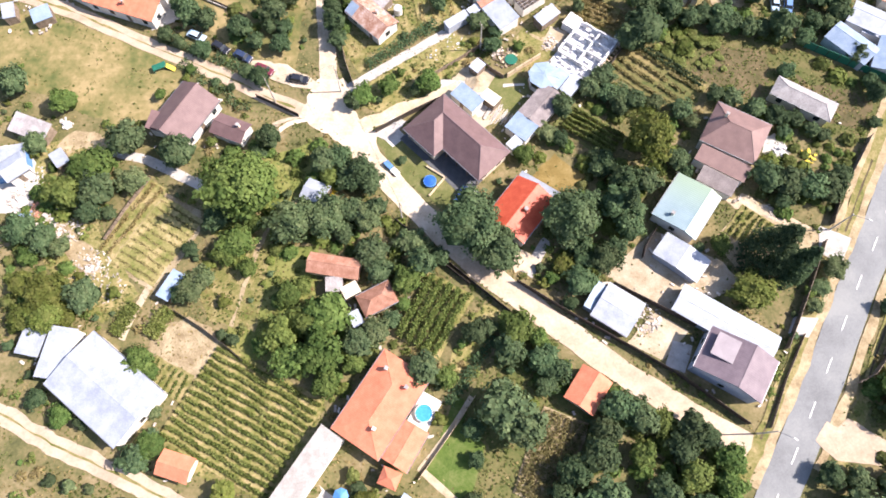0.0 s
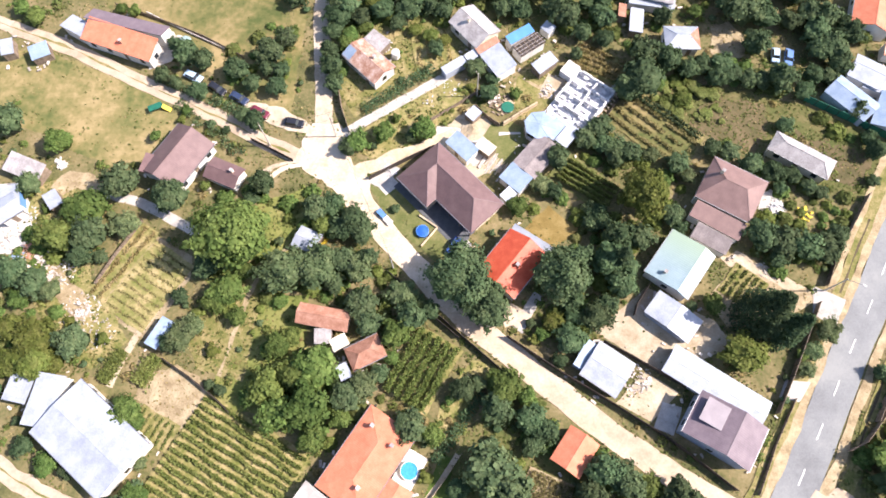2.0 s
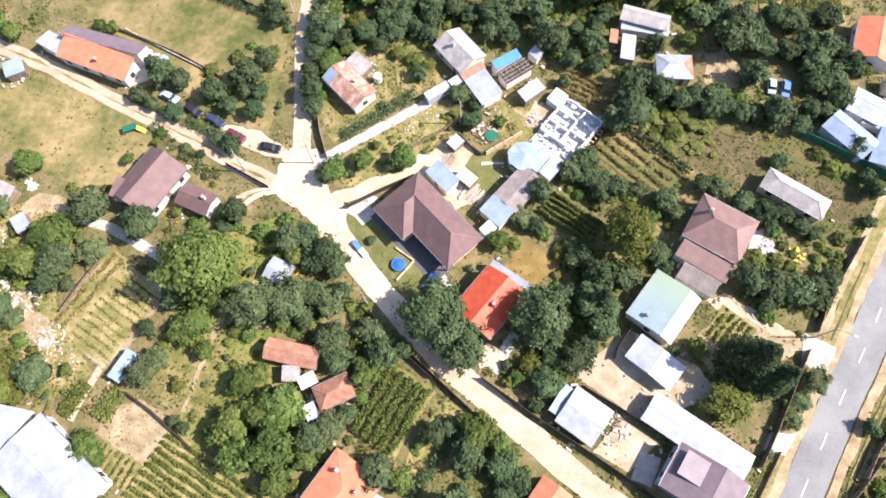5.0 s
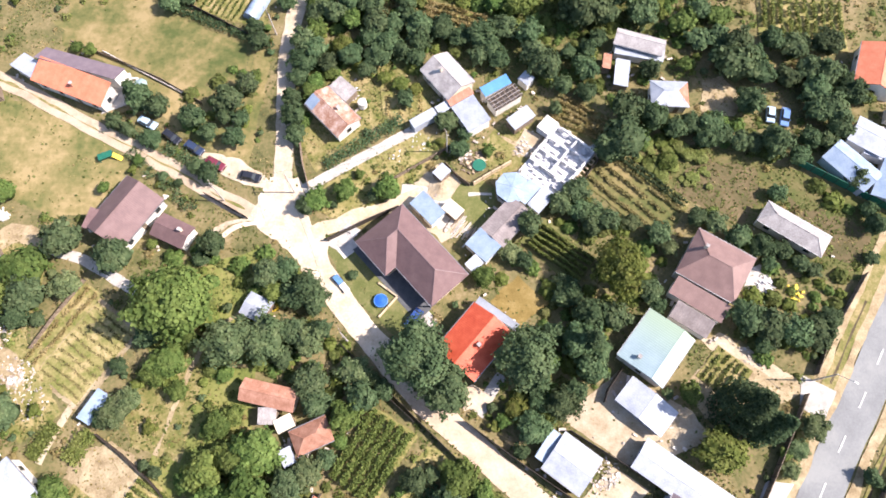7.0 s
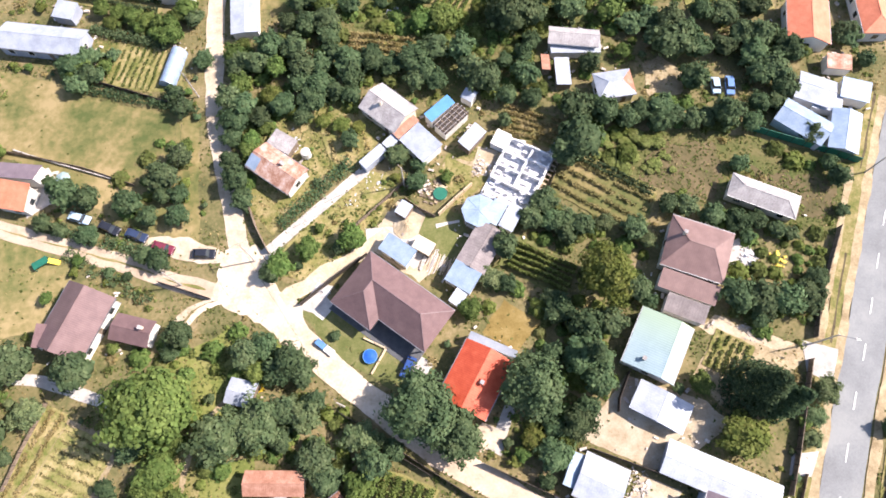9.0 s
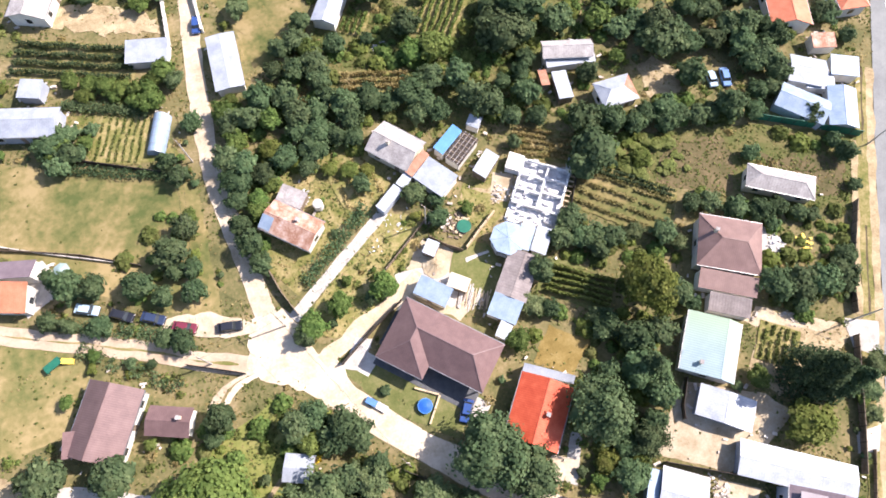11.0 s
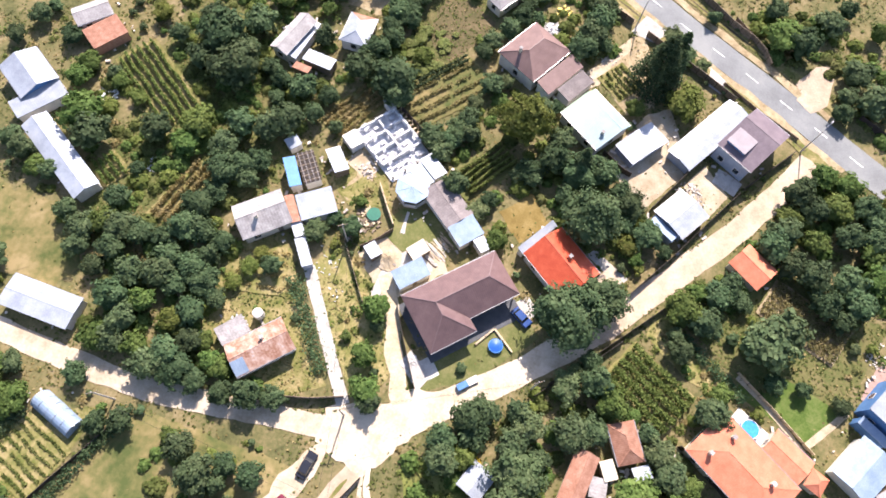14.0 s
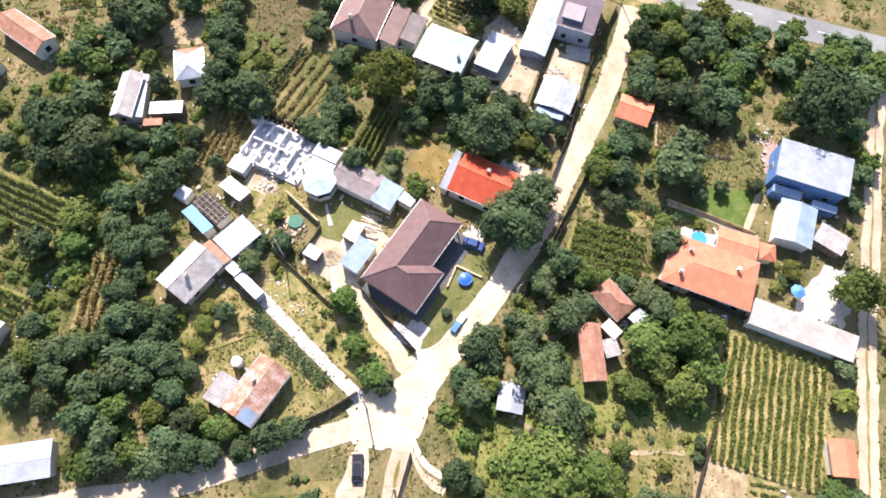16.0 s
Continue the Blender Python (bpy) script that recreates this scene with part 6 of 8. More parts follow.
# ---- bushes ----
WOODS = [
    [(-25.9, 118.4), (2.6, 119.1), (17.2, 110.8), (38.4, 114.2), (48.0, 99.3), (37.7, 96.4), (24.2, 100.0), (17.3, 105.2), (0.9, 106.2), (-10.3, 99.0), (-20.2, 84.4), (-25.1, 101.3)],
    [(37.8, 99.0), (47.8, 96.7), (68.1, 89.6), (83.0, 87.5), (76.8, 82.5), (63.3, 85.7), (46.8, 81.6), (40.6, 86.3)],
    [(26.2, 76.2), (36.9, 76.5), (43.7, 65.3), (49.8, 64.4), (42.0, 53.5), (35.6, 43.3), (25.8, 37.1), (18.0, 42.6), (29.0, 53.1), (32.2, 59.5), (15.8, 56.8), (19.8, 65.6)],
    [(52.4, 132.1), (63.6, 110.6), (43.6, 108.0), (25.5, 98.6), (13.3, 106.3), (5.2, 102.9), (-3.6, 99.7), (-12.8, 101.3), (-20.5, 86.8), (-23.6, 88.9), (-20.9, 108.7), (-14.2, 119.7), (-3.6, 122.3), (8.2, 126.9), (21.6, 130.1)],
    [(47.2, 1.3), (38.0, -22.3), (28.7, -46.7), (2.4, -32.8), (9.8, -28.3), (14.5, -18.2), (23.0, -9.6), (32.9, 5.1)],
    [(26.1, 13.7), (34.4, 9.8), (47.7, 3.2), (51.2, -3.1), (46.1, -6.4), (23.3, -6.1), (23.4, 6.2)],
    [(-11.5, 37.0), (1.0, 32.4), (6.1, 29.1), (0.9, 24.0), (-9.1, 14.2), (-22.8, 12.5), (-29.1, 18.5), (-15.3, 25.3)],
    [(-29.6, 42.8), (-14.3, 49.4), (-5.2, 37.9), (1.1, 30.6), (-8.0, 26.6), (-12.6, 33.8), (-20.8, 37.3)],
    [(-86.2, 51.0), (-76.7, 53.2), (-68.2, 42.5), (-67.6, 27.2), (-77.2, 24.3), (-81.0, 27.4)],
    [(5.1, 145.1), (17.0, 145.8), (27.4, 136.4), (17.7, 122.6), (8.7, 120.2), (-0.8, 120.4), (-9.2, 123.2)],
    [(28.9, 127.2), (44.6, 116.8), (39.5, 106.3), (33.1, 97.8), (24.1, 104.4), (16.0, 111.8)],
    [(-45.8, 95.3), (-34.2, 103.8), (-31.6, 93.1), (-32.0, 87.9), (-36.3, 86.5), (-44.5, 87.5)],
    [(62.7, 70.4), (73.3, 65.2), (80.7, 61.2), (76.7, 48.7), (59.2, 48.1), (63.4, 58.4)],
    [(9.9, 152.5), (8.5, 144.8), (-0.0, 133.3), (11.7, 119.0), (22.0, 114.6), (41.1, 110.8), (49.6, 116.8), (44.7, 127.1), (24.5, 119.2), (14.6, 129.6), (3.3, 134.0), (10.7, 146.0)],
    [(83.0, 20.5), (87.3, 2.6), (77.8, -10.7), (58.2, -11.4), (62.5, -3.6), (71.5, 3.9), (71.4, 13.3)],
]
WOODS += [
    [(45.7, 85.4), (53.5, 85.6), (60.8, 83.8), (64.9, 75.8), (55.5, 73.4), (45.7, 77.0)],
    [(74.0, 80.1), (82.3, 75.5), (89.5, 71.2), (85.1, 68.5), (77.2, 73.5)],
    [(-43.8, 61.5), (-38.8, 62.1), (-24.0, 61.0), (-14.8, 56.2), (-5.7, 45.9), (-7.7, 40.3), (-18.1, 39.2), (-26.7, 40.2), (-31.5, 35.8), (-38.8, 35.8)],
    [(-31.1, 31.6), (-26.0, 32.7), (-21.5, 27.6), (-13.2, 25.7), (-8.2, 27.7), (-5.1, 25.7), (-12.8, 17.8), (-20.3, 12.1), (-28.8, 19.6)],
    [(10.9, 22.9), (19.0, 23.9), (22.7, 20.1), (18.5, 12.5), (12.5, 5.3), (7.8, 7.0)],
    [(17.9, 50.5), (25.8, 56.4), (37.8, 56.5), (43.7, 50.7), (36.4, 40.6), (29.8, 36.3), (21.3, 32.0), (18.5, 38.3)],
    [(56.7, 51.9), (71.0, 60.2), (79.0, 56.7), (70.5, 45.2), (58.7, 44.0)],
]
OPEN = [  # low weeds only
    [(47.3, 84.5), (56.9, 85.9), (66.2, 81.8), (76.1, 75.9), (86.1, 69.5), (80.2, 62.7), (75.2, 71.1), (70.2, 74.9), (62.6, 69.4), (53.0, 73.9), (46.9, 80.4)],
    [(-46.0, 27.4), (-43.6, 32.6), (-36.0, 37.9), (-31.5, 35.8), (-32.2, 27.5), (-33.2, 22.5), (-37.2, 22.5), (-43.8, 26.4)],
    [(9.5, 26.9), (14.3, 14.6), (6.4, 9.7), (3.6, -4.0), (-1.8, -1.5), (-5.6, 1.9), (6.0, 14.5), (1.8, 21.7)],
    [(20.9, 7.2), (20.5, 1.1), (16.1, -5.1), (10.3, -6.4), (8.6, -0.8), (12.4, 3.5), (17.4, 7.9)],
    [(1.5, 117.0), (6.6, 117.8), (13.1, 114.6), (15.4, 111.2), (9.0, 112.2), (2.8, 114.9)],
    [(26.0, 108.2), (32.5, 102.7), (25.7, 98.9), (20.7, 102.6), (14.8, 109.2), (18.1, 110.6)],
    [(-3.7, 101.2), (2.3, 96.3), (3.8, 91.5), (-11.5, 85.6), (-10.1, 94.3), (-11.2, 98.0)],
    [(1.2, 85.3), (5.5, 75.2), (-11.8, 73.4), (-17.3, 75.4), (-9.9, 80.1)],
    [(37.0, 84.5), (53.5, 72.9), (52.2, 67.8), (45.9, 69.7), (40.0, 75.0), (32.6, 77.3)],
    [(17.1, 57.0), (20.9, 57.6), (27.6, 53.1), (23.7, 50.0), (17.5, 52.4)],
]
rng = np.random.default_rng(7)
bushes = []
for polygon in WOODS:
    box = np.array(polygon)
    low, high = box.min(0), box.max(0)
    spots = rng.uniform(low, high, (int((high - low).prod() / 3.5), 2))
    spots = spots[inside(spots, polygon)]
    spots = spots[~built_on(spots, 1.5)]
    for plot in OPEN:
        spots = spots[~inside(spots, plot)]
    for bare, soil in PATCHES:
        if soil in ("soil", "sand", "concrete", "lawn", "green_lawn", "straw"):
            spots = spots[~inside(spots, bare)]
    spots = spots[[all((x - u) ** 2 + (y - v) ** 2 > (k + 1) ** 2 for u, v, k in CLEAR) for x, y in spots]]
    spots = spots[[noise.noise(Vector((x * 0.11, y * 0.11, 4))) > -0.34 for x, y in spots]]
    for x, y in spots:
        r = rng.uniform(0.9, 2.5)
        if all((x - q[0]) ** 2 + (y - q[1]) ** 2 > (0.66 * (r + q[2])) ** 2 for q in bushes):
            bushes.append((x, y, r))
for k, (mat, label) in enumerate((("leaf_mid", "mid green undergrowth between garden trees"), ("leaf_olive", "olive undergrowth between garden trees"), ("weed_green", "pale green undergrowth between garden trees"))):
    places, normals, sizes = [], [], []
    for x, y, r in bushes[k::3]:
        n = int(150 * r)
        out = rng.normal(size=(n, 3))
        out /= np.linalg.norm(out, axis=1)[:, None]
        out[:, 2] = abs(out[:, 2])
        swell = 0.75 + 0.4 * np.array([noise.noise(Vector(o * 2.2) + Vector((x, y, 0))) for o in out])
        places.append(np.array([x, y, 0.1]) + out * r * np.array([1, 1, 0.75]) * swell[:, None] * rng.uniform(0.75, 1.05, (n, 1)))
        normals.append(out + rng.normal(size=(n, 3)) * 0.3 + [0, 0, 0.5])
        sizes.append(rng.uniform(0.12, 0.32, n) * (0.6 + 0.3 * r))
    verts, quads = leaf_quads(np.concatenate(places), np.concatenate(normals), np.concatenate(sizes), rng)
    tagged(new("undergrowth", quick_mesh("undergrowth", verts, quads, mat)), label, "undergrowth", kind="stuff")


# single shrubs in the open gardens
spots = np.stack([rng.uniform(-100, 80, 2600), rng.uniform(-30, 150, 2600)], 1)
spots = spots[~built_on(spots, 1.4)]
for polygon, ground in PATCHES:
    if ground in ("sand", "dry", "lawn", "green_lawn", "straw", "track", "concrete", "soil"):
        spots = spots[~inside(spots, polygon)]
for plot in OPEN[:1] + OPEN[-1:]:
    spots = spots[~inside(spots, plot)]
singles = []
for x, y in spots:
    r = rng.uniform(0.5, 1.5)
    if noise.noise(Vector((x * 0.07, y * 0.07, 9))) > -0.05 and len(singles) < 280 and all((x - q[0]) ** 2 + (y - q[1]) ** 2 > (1.2 * (r + q[2])) ** 2 for q in singles + bushes):
        singles.append((x, y, r))
plant([tree_kind("shrub", "small shrub in a rough garden", ("leaf_mid", "leaf_olive", "leaf_grey", "leaf_dark")[s], 80 + s, lobes=14, leaves=420, tall=0.7, size=0.13) for s in range(4)], singles, 12, 0.8)

# low scrub in clumps over the rough gardens
spots = np.stack([rng.uniform(-110, 115, 6000), rng.uniform(-50, 175, 6000)], 1)
spots = spots[~built_on(spots, 1.0)]
for polygon, ground in PATCHES:
    if ground in ("sand", "lawn", "green_lawn", "straw", "track", "tan_track", "concrete"):
        spots = spots[~inside(spots, polygon)]
    elif ground in ("dry", "soil"):
        spots = spots[~inside(spots, polygon) | (rng.uniform(0, 1, len(spots)) < 0.04)]
for plot in OPEN[:1] + OPEN[-1:]:
    spots = spots[~inside(spots, plot)]
spots = spots[[noise.noise(Vector((x * 0.09, y * 0.09, 15))) + 0.5 * noise.noise(Vector((x * 0.3, y * 0.3, 2))) > 0.0 for x, y in spots]]
for k, (mat, label) in enumerate((("weed_green", "low green scrub in rough gardens"), ("leaf_crop", "low leafy scrub in rough gardens"), ("leaf_mid", "low bushy scrub in rough gardens"), ("weed_dry", "low dry scrub in rough gardens"))):
    here = spots[k::4]
    radius = rng.uniform(0.35, 1.15, len(here))
    count = (16 + 28 * radius).astype(int)
    which = np.repeat(np.arange(len(here)), count)
    out = rng.normal(size=(len(which), 3))
    out /= np.linalg.norm(out, axis=1)[:, None]
    out[:, 2] = abs(out[:, 2])
    places = np.column_stack([here[which], np.full(len(which), 0.05)]) + out * (radius[which] * rng.uniform(0.5, 1.15, len(which)))[:, None] * [1, 1, 0.7]
    verts, quads = leaf_quads(places, out + rng.normal(size=out.shape) * 0.4 + [0, 0, 0.5], rng.uniform(0.12, 0.28, len(which)), rng)
    tagged(new("scrub", quick_mesh("scrub", verts, quads, mat)), label, "scrub", kind="stuff")


# ---- wild grass and weeds ----
def weeds(name, label, mat, count, seed, bias, size, loved, shunned):
    """Tufts over open ground, in clumps; fewer on the kinds of ground in shunned."""
    rng = np.random.default_rng(seed)
    spots = np.stack([rng.uniform(-115, 125, count), rng.uniform(-55, 180, count)], 1)
    spots = spots[~built_on(spots, -0.3)]
    chance = np.array([0.5 + bias + 1.1 * noise.noise(Vector((x * 0.16, y * 0.16, seed))) + 0.6 * noise.noise(Vector((x * 0.6, y * 0.6, seed + 5))) for x, y in spots])
    for polygon, ground in PATCHES:
        here = inside(spots, polygon)
        if ground in shunned:
            chance[here] *= 0.12
        if ground == "dry":
            chance[here] *= 0.15
        if ground in loved:
            chance[here] += 0.45 if ground == "weedy" else 0.15
    spots = spots[rng.uniform(0, 1, len(spots)) < chance]
    n = len(spots)
    places = np.column_stack([spots, rng.uniform(0.02, 0.16, n) * size])
    verts, quads = leaf_quads(places, rng.normal(size=(n, 3)) * 0.35 + [0, 0, 0.8], rng.uniform(0.1, 0.3, n) * size, rng)
    return tagged(new(name, quick_mesh(name, verts, quads, mat)), label, "weeds", kind="stuff")


weeds("weeds", "patchy green weeds on open ground", "weed_green", 220000, 3, -0.2, 1.0, ("ground", "verge", "weedy", "withered", "lush"), ("sand", "track", "tan_track", "concrete", "lawn", "green_lawn", "straw", "soil"))
weeds("dry_grass", "patchy dry grass on open ground", "weed_dry", 140000, 5, -0.25, 0.8, ("verge", "soil"), ("sand", "track", "tan_track", "concrete", "lawn", "green_lawn", "straw"))


# ---- fences, posts and wires ----
def fence(name, label, points, high, mat, step=2.2, thick=0.08, category="fence", post="dark_timber"):
    """Posts and panels along a line."""
    t = thing(name, label, category, points[0][0], points[0][1])
    o = Vector((*points[0], 0))
    bm = bmesh.new()
    add_box(bm, -0.06, 0.06, -0.06, 0.06, 0, high + 0.08)
    post_me = bpy.data.meshes.new("post")
    bm.to_mesh(post_me)
    bm.free()
    post_me.materials.append(M[post])
    for a, b in zip(points, points[1:]):
        a, b = Vector((*a, 0)) - o, Vector((*b, 0)) - o
        n = max(1, round((b - a).length / step))
        long, turn = (b - a).length / n, math.degrees(math.atan2((b - a).y, (b - a).x))
        bm = bmesh.new()
        add_box(bm, 0.06, long - 0.06, -thick / 2, thick / 2, 0.04, high)
        me = bpy.data.meshes.new("panel")
        bm.to_mesh(me)
        bm.free()
        me.materials.append(M[mat])
        for i in range(n):
            q = a.lerp(b, i / n)
            for nm, data in (("post", post_me), ("panel", me)):
                ob = new(nm, data)
                ob.parent = t
                ob.matrix_local = pose(q.x, q.y, 0, 0, 0, turn)
    return t


fence("fence", "dark timber fence along a dusty road", [(12.8, 32.3), (22.2, 26.0), (31.8, 20.1), (40.1, 14.8), (50.5, 6.6)], 1.7, "dark_timber")
fence("fence", "dark timber fence beside a shaded road", [(-9.2, 44.4), (-4.4, 40.3), (3.3, 33.5), (11.2, 26.7), (15.5, 23.2)], 1.5, "dark_timber")
fence("fence", "tall brown fence beside the asphalt road", [(83.3, 60.5), (74.6, 47.9), (71.9, 42.2)], 1.7, "timber")
fence("fence", "tall brown fence beside the asphalt road", [(69.8, 38.9), (62.7, 25.6), (59.0, 19.1)], 1.8, "timber")
fence("fence", "dark fence across a sandy yard", [(30.2, 31.5), (39.1, 26.4), (44.0, 23.5)], 1.8, "dark_timber")
fence("fence", "dark fence beside a driveway", [(-0.9, 70.7), (-6.5, 67.8), (-13.7, 63.6)], 1.6, "dark_timber")
fence("fence", "brown fence at a path's end", [(-21.1, 84.3), (-20.0, 79.3), (-18.2, 74.2)], 1.6, "timber")
fence("fence", "weathered timber fence along a dry garden", [(9.5, 84.6), (4.5, 81.1), (-1.7, 76.9), (-4.8, 74.2)], 1.2, "timber")
fence("fence", "green sheet fence beside a weedy plot", [(74.9, 82.1), (83.0, 77.4), (91.8, 72.1)], 1.9, "green_plastic")
fence("fence", "dark fence along a meadow", [(-51.5, 117.6), (-42.6, 112.9), (-30.1, 106.2)], 1.3, "dark_timber")
fence("wall", "pale garden wall behind parked cars", [(-64.9, 104.1), (-57.9, 100.3), (-45.4, 94.0)], 0.6, "concrete", category="garden wall", thick=0.18)
fence("fence", "dark fence along a dusty track", [(-38.0, 72.3), (-33.2, 69.8), (-29.1, 67.6)], 1.3, "dark_timber")
fence("wall", "pale wall along a dusty road", [(-19.0, 171.9), (-19.9, 159.6), (-20.7, 148.0), (-20.8, 137.1)], 1.4, "plaster", category="garden wall", thick=0.4)
fence("wall", "pale wall along a dusty road", [(-26.5, 152.4), (-27.2, 144.6), (-27.8, 136.2)], 1.3, "plaster", category="garden wall", thick=0.4)
fence("wall", "long wall beside an orange-roofed house", [(-10.2, 20.0), (-15.0, 12.9), (-22.3, 4.1), (-27.5, -3.8)], 2.0, "dark_timber", category="wall")
fence("fence", "low timber fence beside a lawn", [(4.7, 12.1), (0.5, 6.1), (-5.2, -1.5)], 0.9, "pale_timber")
fence("fence", "dark fence beside a shaded road", [(4.1, 32.0), (-0.3, 35.7), (-6.5, 42.5)], 1.4, "dark_timber")
fence("fence", "old timber fence round a building yard", [(7.4, 80.3), (9.8, 77.7), (12.4, 75.7)], 1.2, "timber")
fence("fence", "pale plank fence beside a lawn", [(13.0, 75.9), (16.4, 78.3), (20.2, 80.8)], 1.4, "pale_timber", thick=0.25)
fence("fence", "old timber fence beside a building site", [(38.1, 83.8), (33.8, 77.1), (30.1, 73.3)], 1.5, "dark_timber")
fence("fence", "thin fence between two gardens", [(-49.2, 27.8), (-44.2, 24.8), (-38.6, 20.8), (-35.8, 18.4)], 1.2, "dark_timber")
fence("fence", "thin fence along a vegetable plot", [(-57.4, 54.6), (-61.4, 47.3), (-64.1, 41.7)], 1.1, "timber")
fence("fence", "thin fence beside a meadow track", [(-72.0, 106.1), (-61.1, 101.8), (-51.4, 97.6), (-41.9, 92.2)], 1.0, "timber")
fence("fence", "dark fence between white sheds", [(39.4, 42.3), (36.7, 38.4), (36.0, 36.3)], 1.6, "dark_timber")
fence("fence", "low fence at the edge of the asphalt road", [(62.8, 21.7), (58.2, 14.2), (54.0, 5.9)], 0.9, "timber")
fence("wall", "pale wall across the asphalt road", [(79.5, 21.4), (73.2, 14.6), (70.0, 13.1)], 1.6, "timber", category="wall")


fence("fence", "dark timber fence across the asphalt road", [(99.2, 55.9), (96.5, 50.9), (93.0, 45.4)], 1.7, "dark_timber")
fence("wall", "brown wall across the asphalt road", [(90.7, 38.3), (85.8, 31.4), (78.4, 22.2), (75.8, 17.9)], 1.8, "timber", category="wall")
fence("fence", "dark timber fence across the asphalt road", [(62.6, -5.5), (59.8, -10.5), (57.1, -16.3)], 1.7, "dark_timber")


def utility_pole(x, y, a, high=8.0, lamp=0.0):
    t = thing("street_lamp" if lamp else "utility_pole", "grey concrete street lamp with a long arm" if lamp else "grey concrete utility pole with a crossarm", "street lamp" if lamp else "pole", x, y, a)
    bm = bmesh.new()
    add_tube(bm, (0, 0, 0), (0, 0, high), 0.16, 0.09, 10)
    part("pole", bm, "concrete", t)
    bm = bmesh.new()
    if lamp:
        add_tube(bm, (0, 0, high - 0.3), (lamp, 0, high + 0.5), 0.05, 0.04, 8)
        part("arm", bm, "metal", t)
        box_part("lamp_head", "metal", t, lamp - 0.1, lamp + 0.6, -0.14, 0.14, high + 0.42, high + 0.58, 0.04)
    else:
        add_beam(bm, (0, -0.9, high - 0.4), (0, 0.9, high - 0.4), 0.1, 0.12)
        part("crossarm", bm, "timber", t)
        for s in (-0.8, 0.0, 0.8):
            bm = bmesh.new()
            add_tube(bm, (0, s, high - 0.34), (0, s, high - 0.14), 0.05, 0.03, 6)
            part("insulator", bm, "plaster", t)
    return t


def wire(a, b, sag=0.7):
    """A cable between two points."""
    a, b = Vector(a), Vector(b)
    bm = bmesh.new()
    n = 10
    pts = [a.lerp(b, i / n) - Vector((0, 0, sag * 4 * (i / n) * (1 - i / n))) for i in range(n + 1)]
    side = Vector((-(b - a).y, (b - a).x, 0)).normalized() * 0.014
    rings = [[bm.verts.new(p + o) for o in (side, Vector((0, 0, 0.014)), -side, Vector((0, 0, -0.014)))] for p in pts]
    for u, v in zip(rings, rings[1:]):
        for i in range(4):
            bm.faces.new((u[i], u[(i + 1) % 4], v[(i + 1) % 4], v[i]))
    bm.faces.new(rings[0])
    bm.faces.new(rings[-1])
    bmesh.ops.recalc_face_normals(bm, faces=bm.faces[:])
    me = bpy.data.meshes.new("overhead_cable")
    bm.to_mesh(me)
    bm.free()
    me.materials.append(M["tyre"])
    return tagged(new("overhead_cable", me), "thin black cable strung between poles", "cable")


utility_pole(71.6, 41.4, -30, 7.6, 2.4)
utility_pole(51.7, 5.1, -30, 7.6, 2.2)
utility_pole(92.3, 70.0, -30, 7.6, 2.4)
POLES = [(-34.2, 71.2), (-20.9, 73.3), (-8.2, 45.1), (7.8, 82.9), (-29.1, 109.4)]
for x, y in POLES:
    utility_pole(x, y, 30)
for i, j in ((0, 1), (1, 2), (1, 3), (0, 4)):
    for s in (-0.8, 0.8):
        wire((POLES[i][0] - 0.5 * s, POLES[i][1] + 0.86 * s, 7.9), (POLES[j][0] - 0.5 * s, POLES[j][1] + 0.86 * s, 7.9))


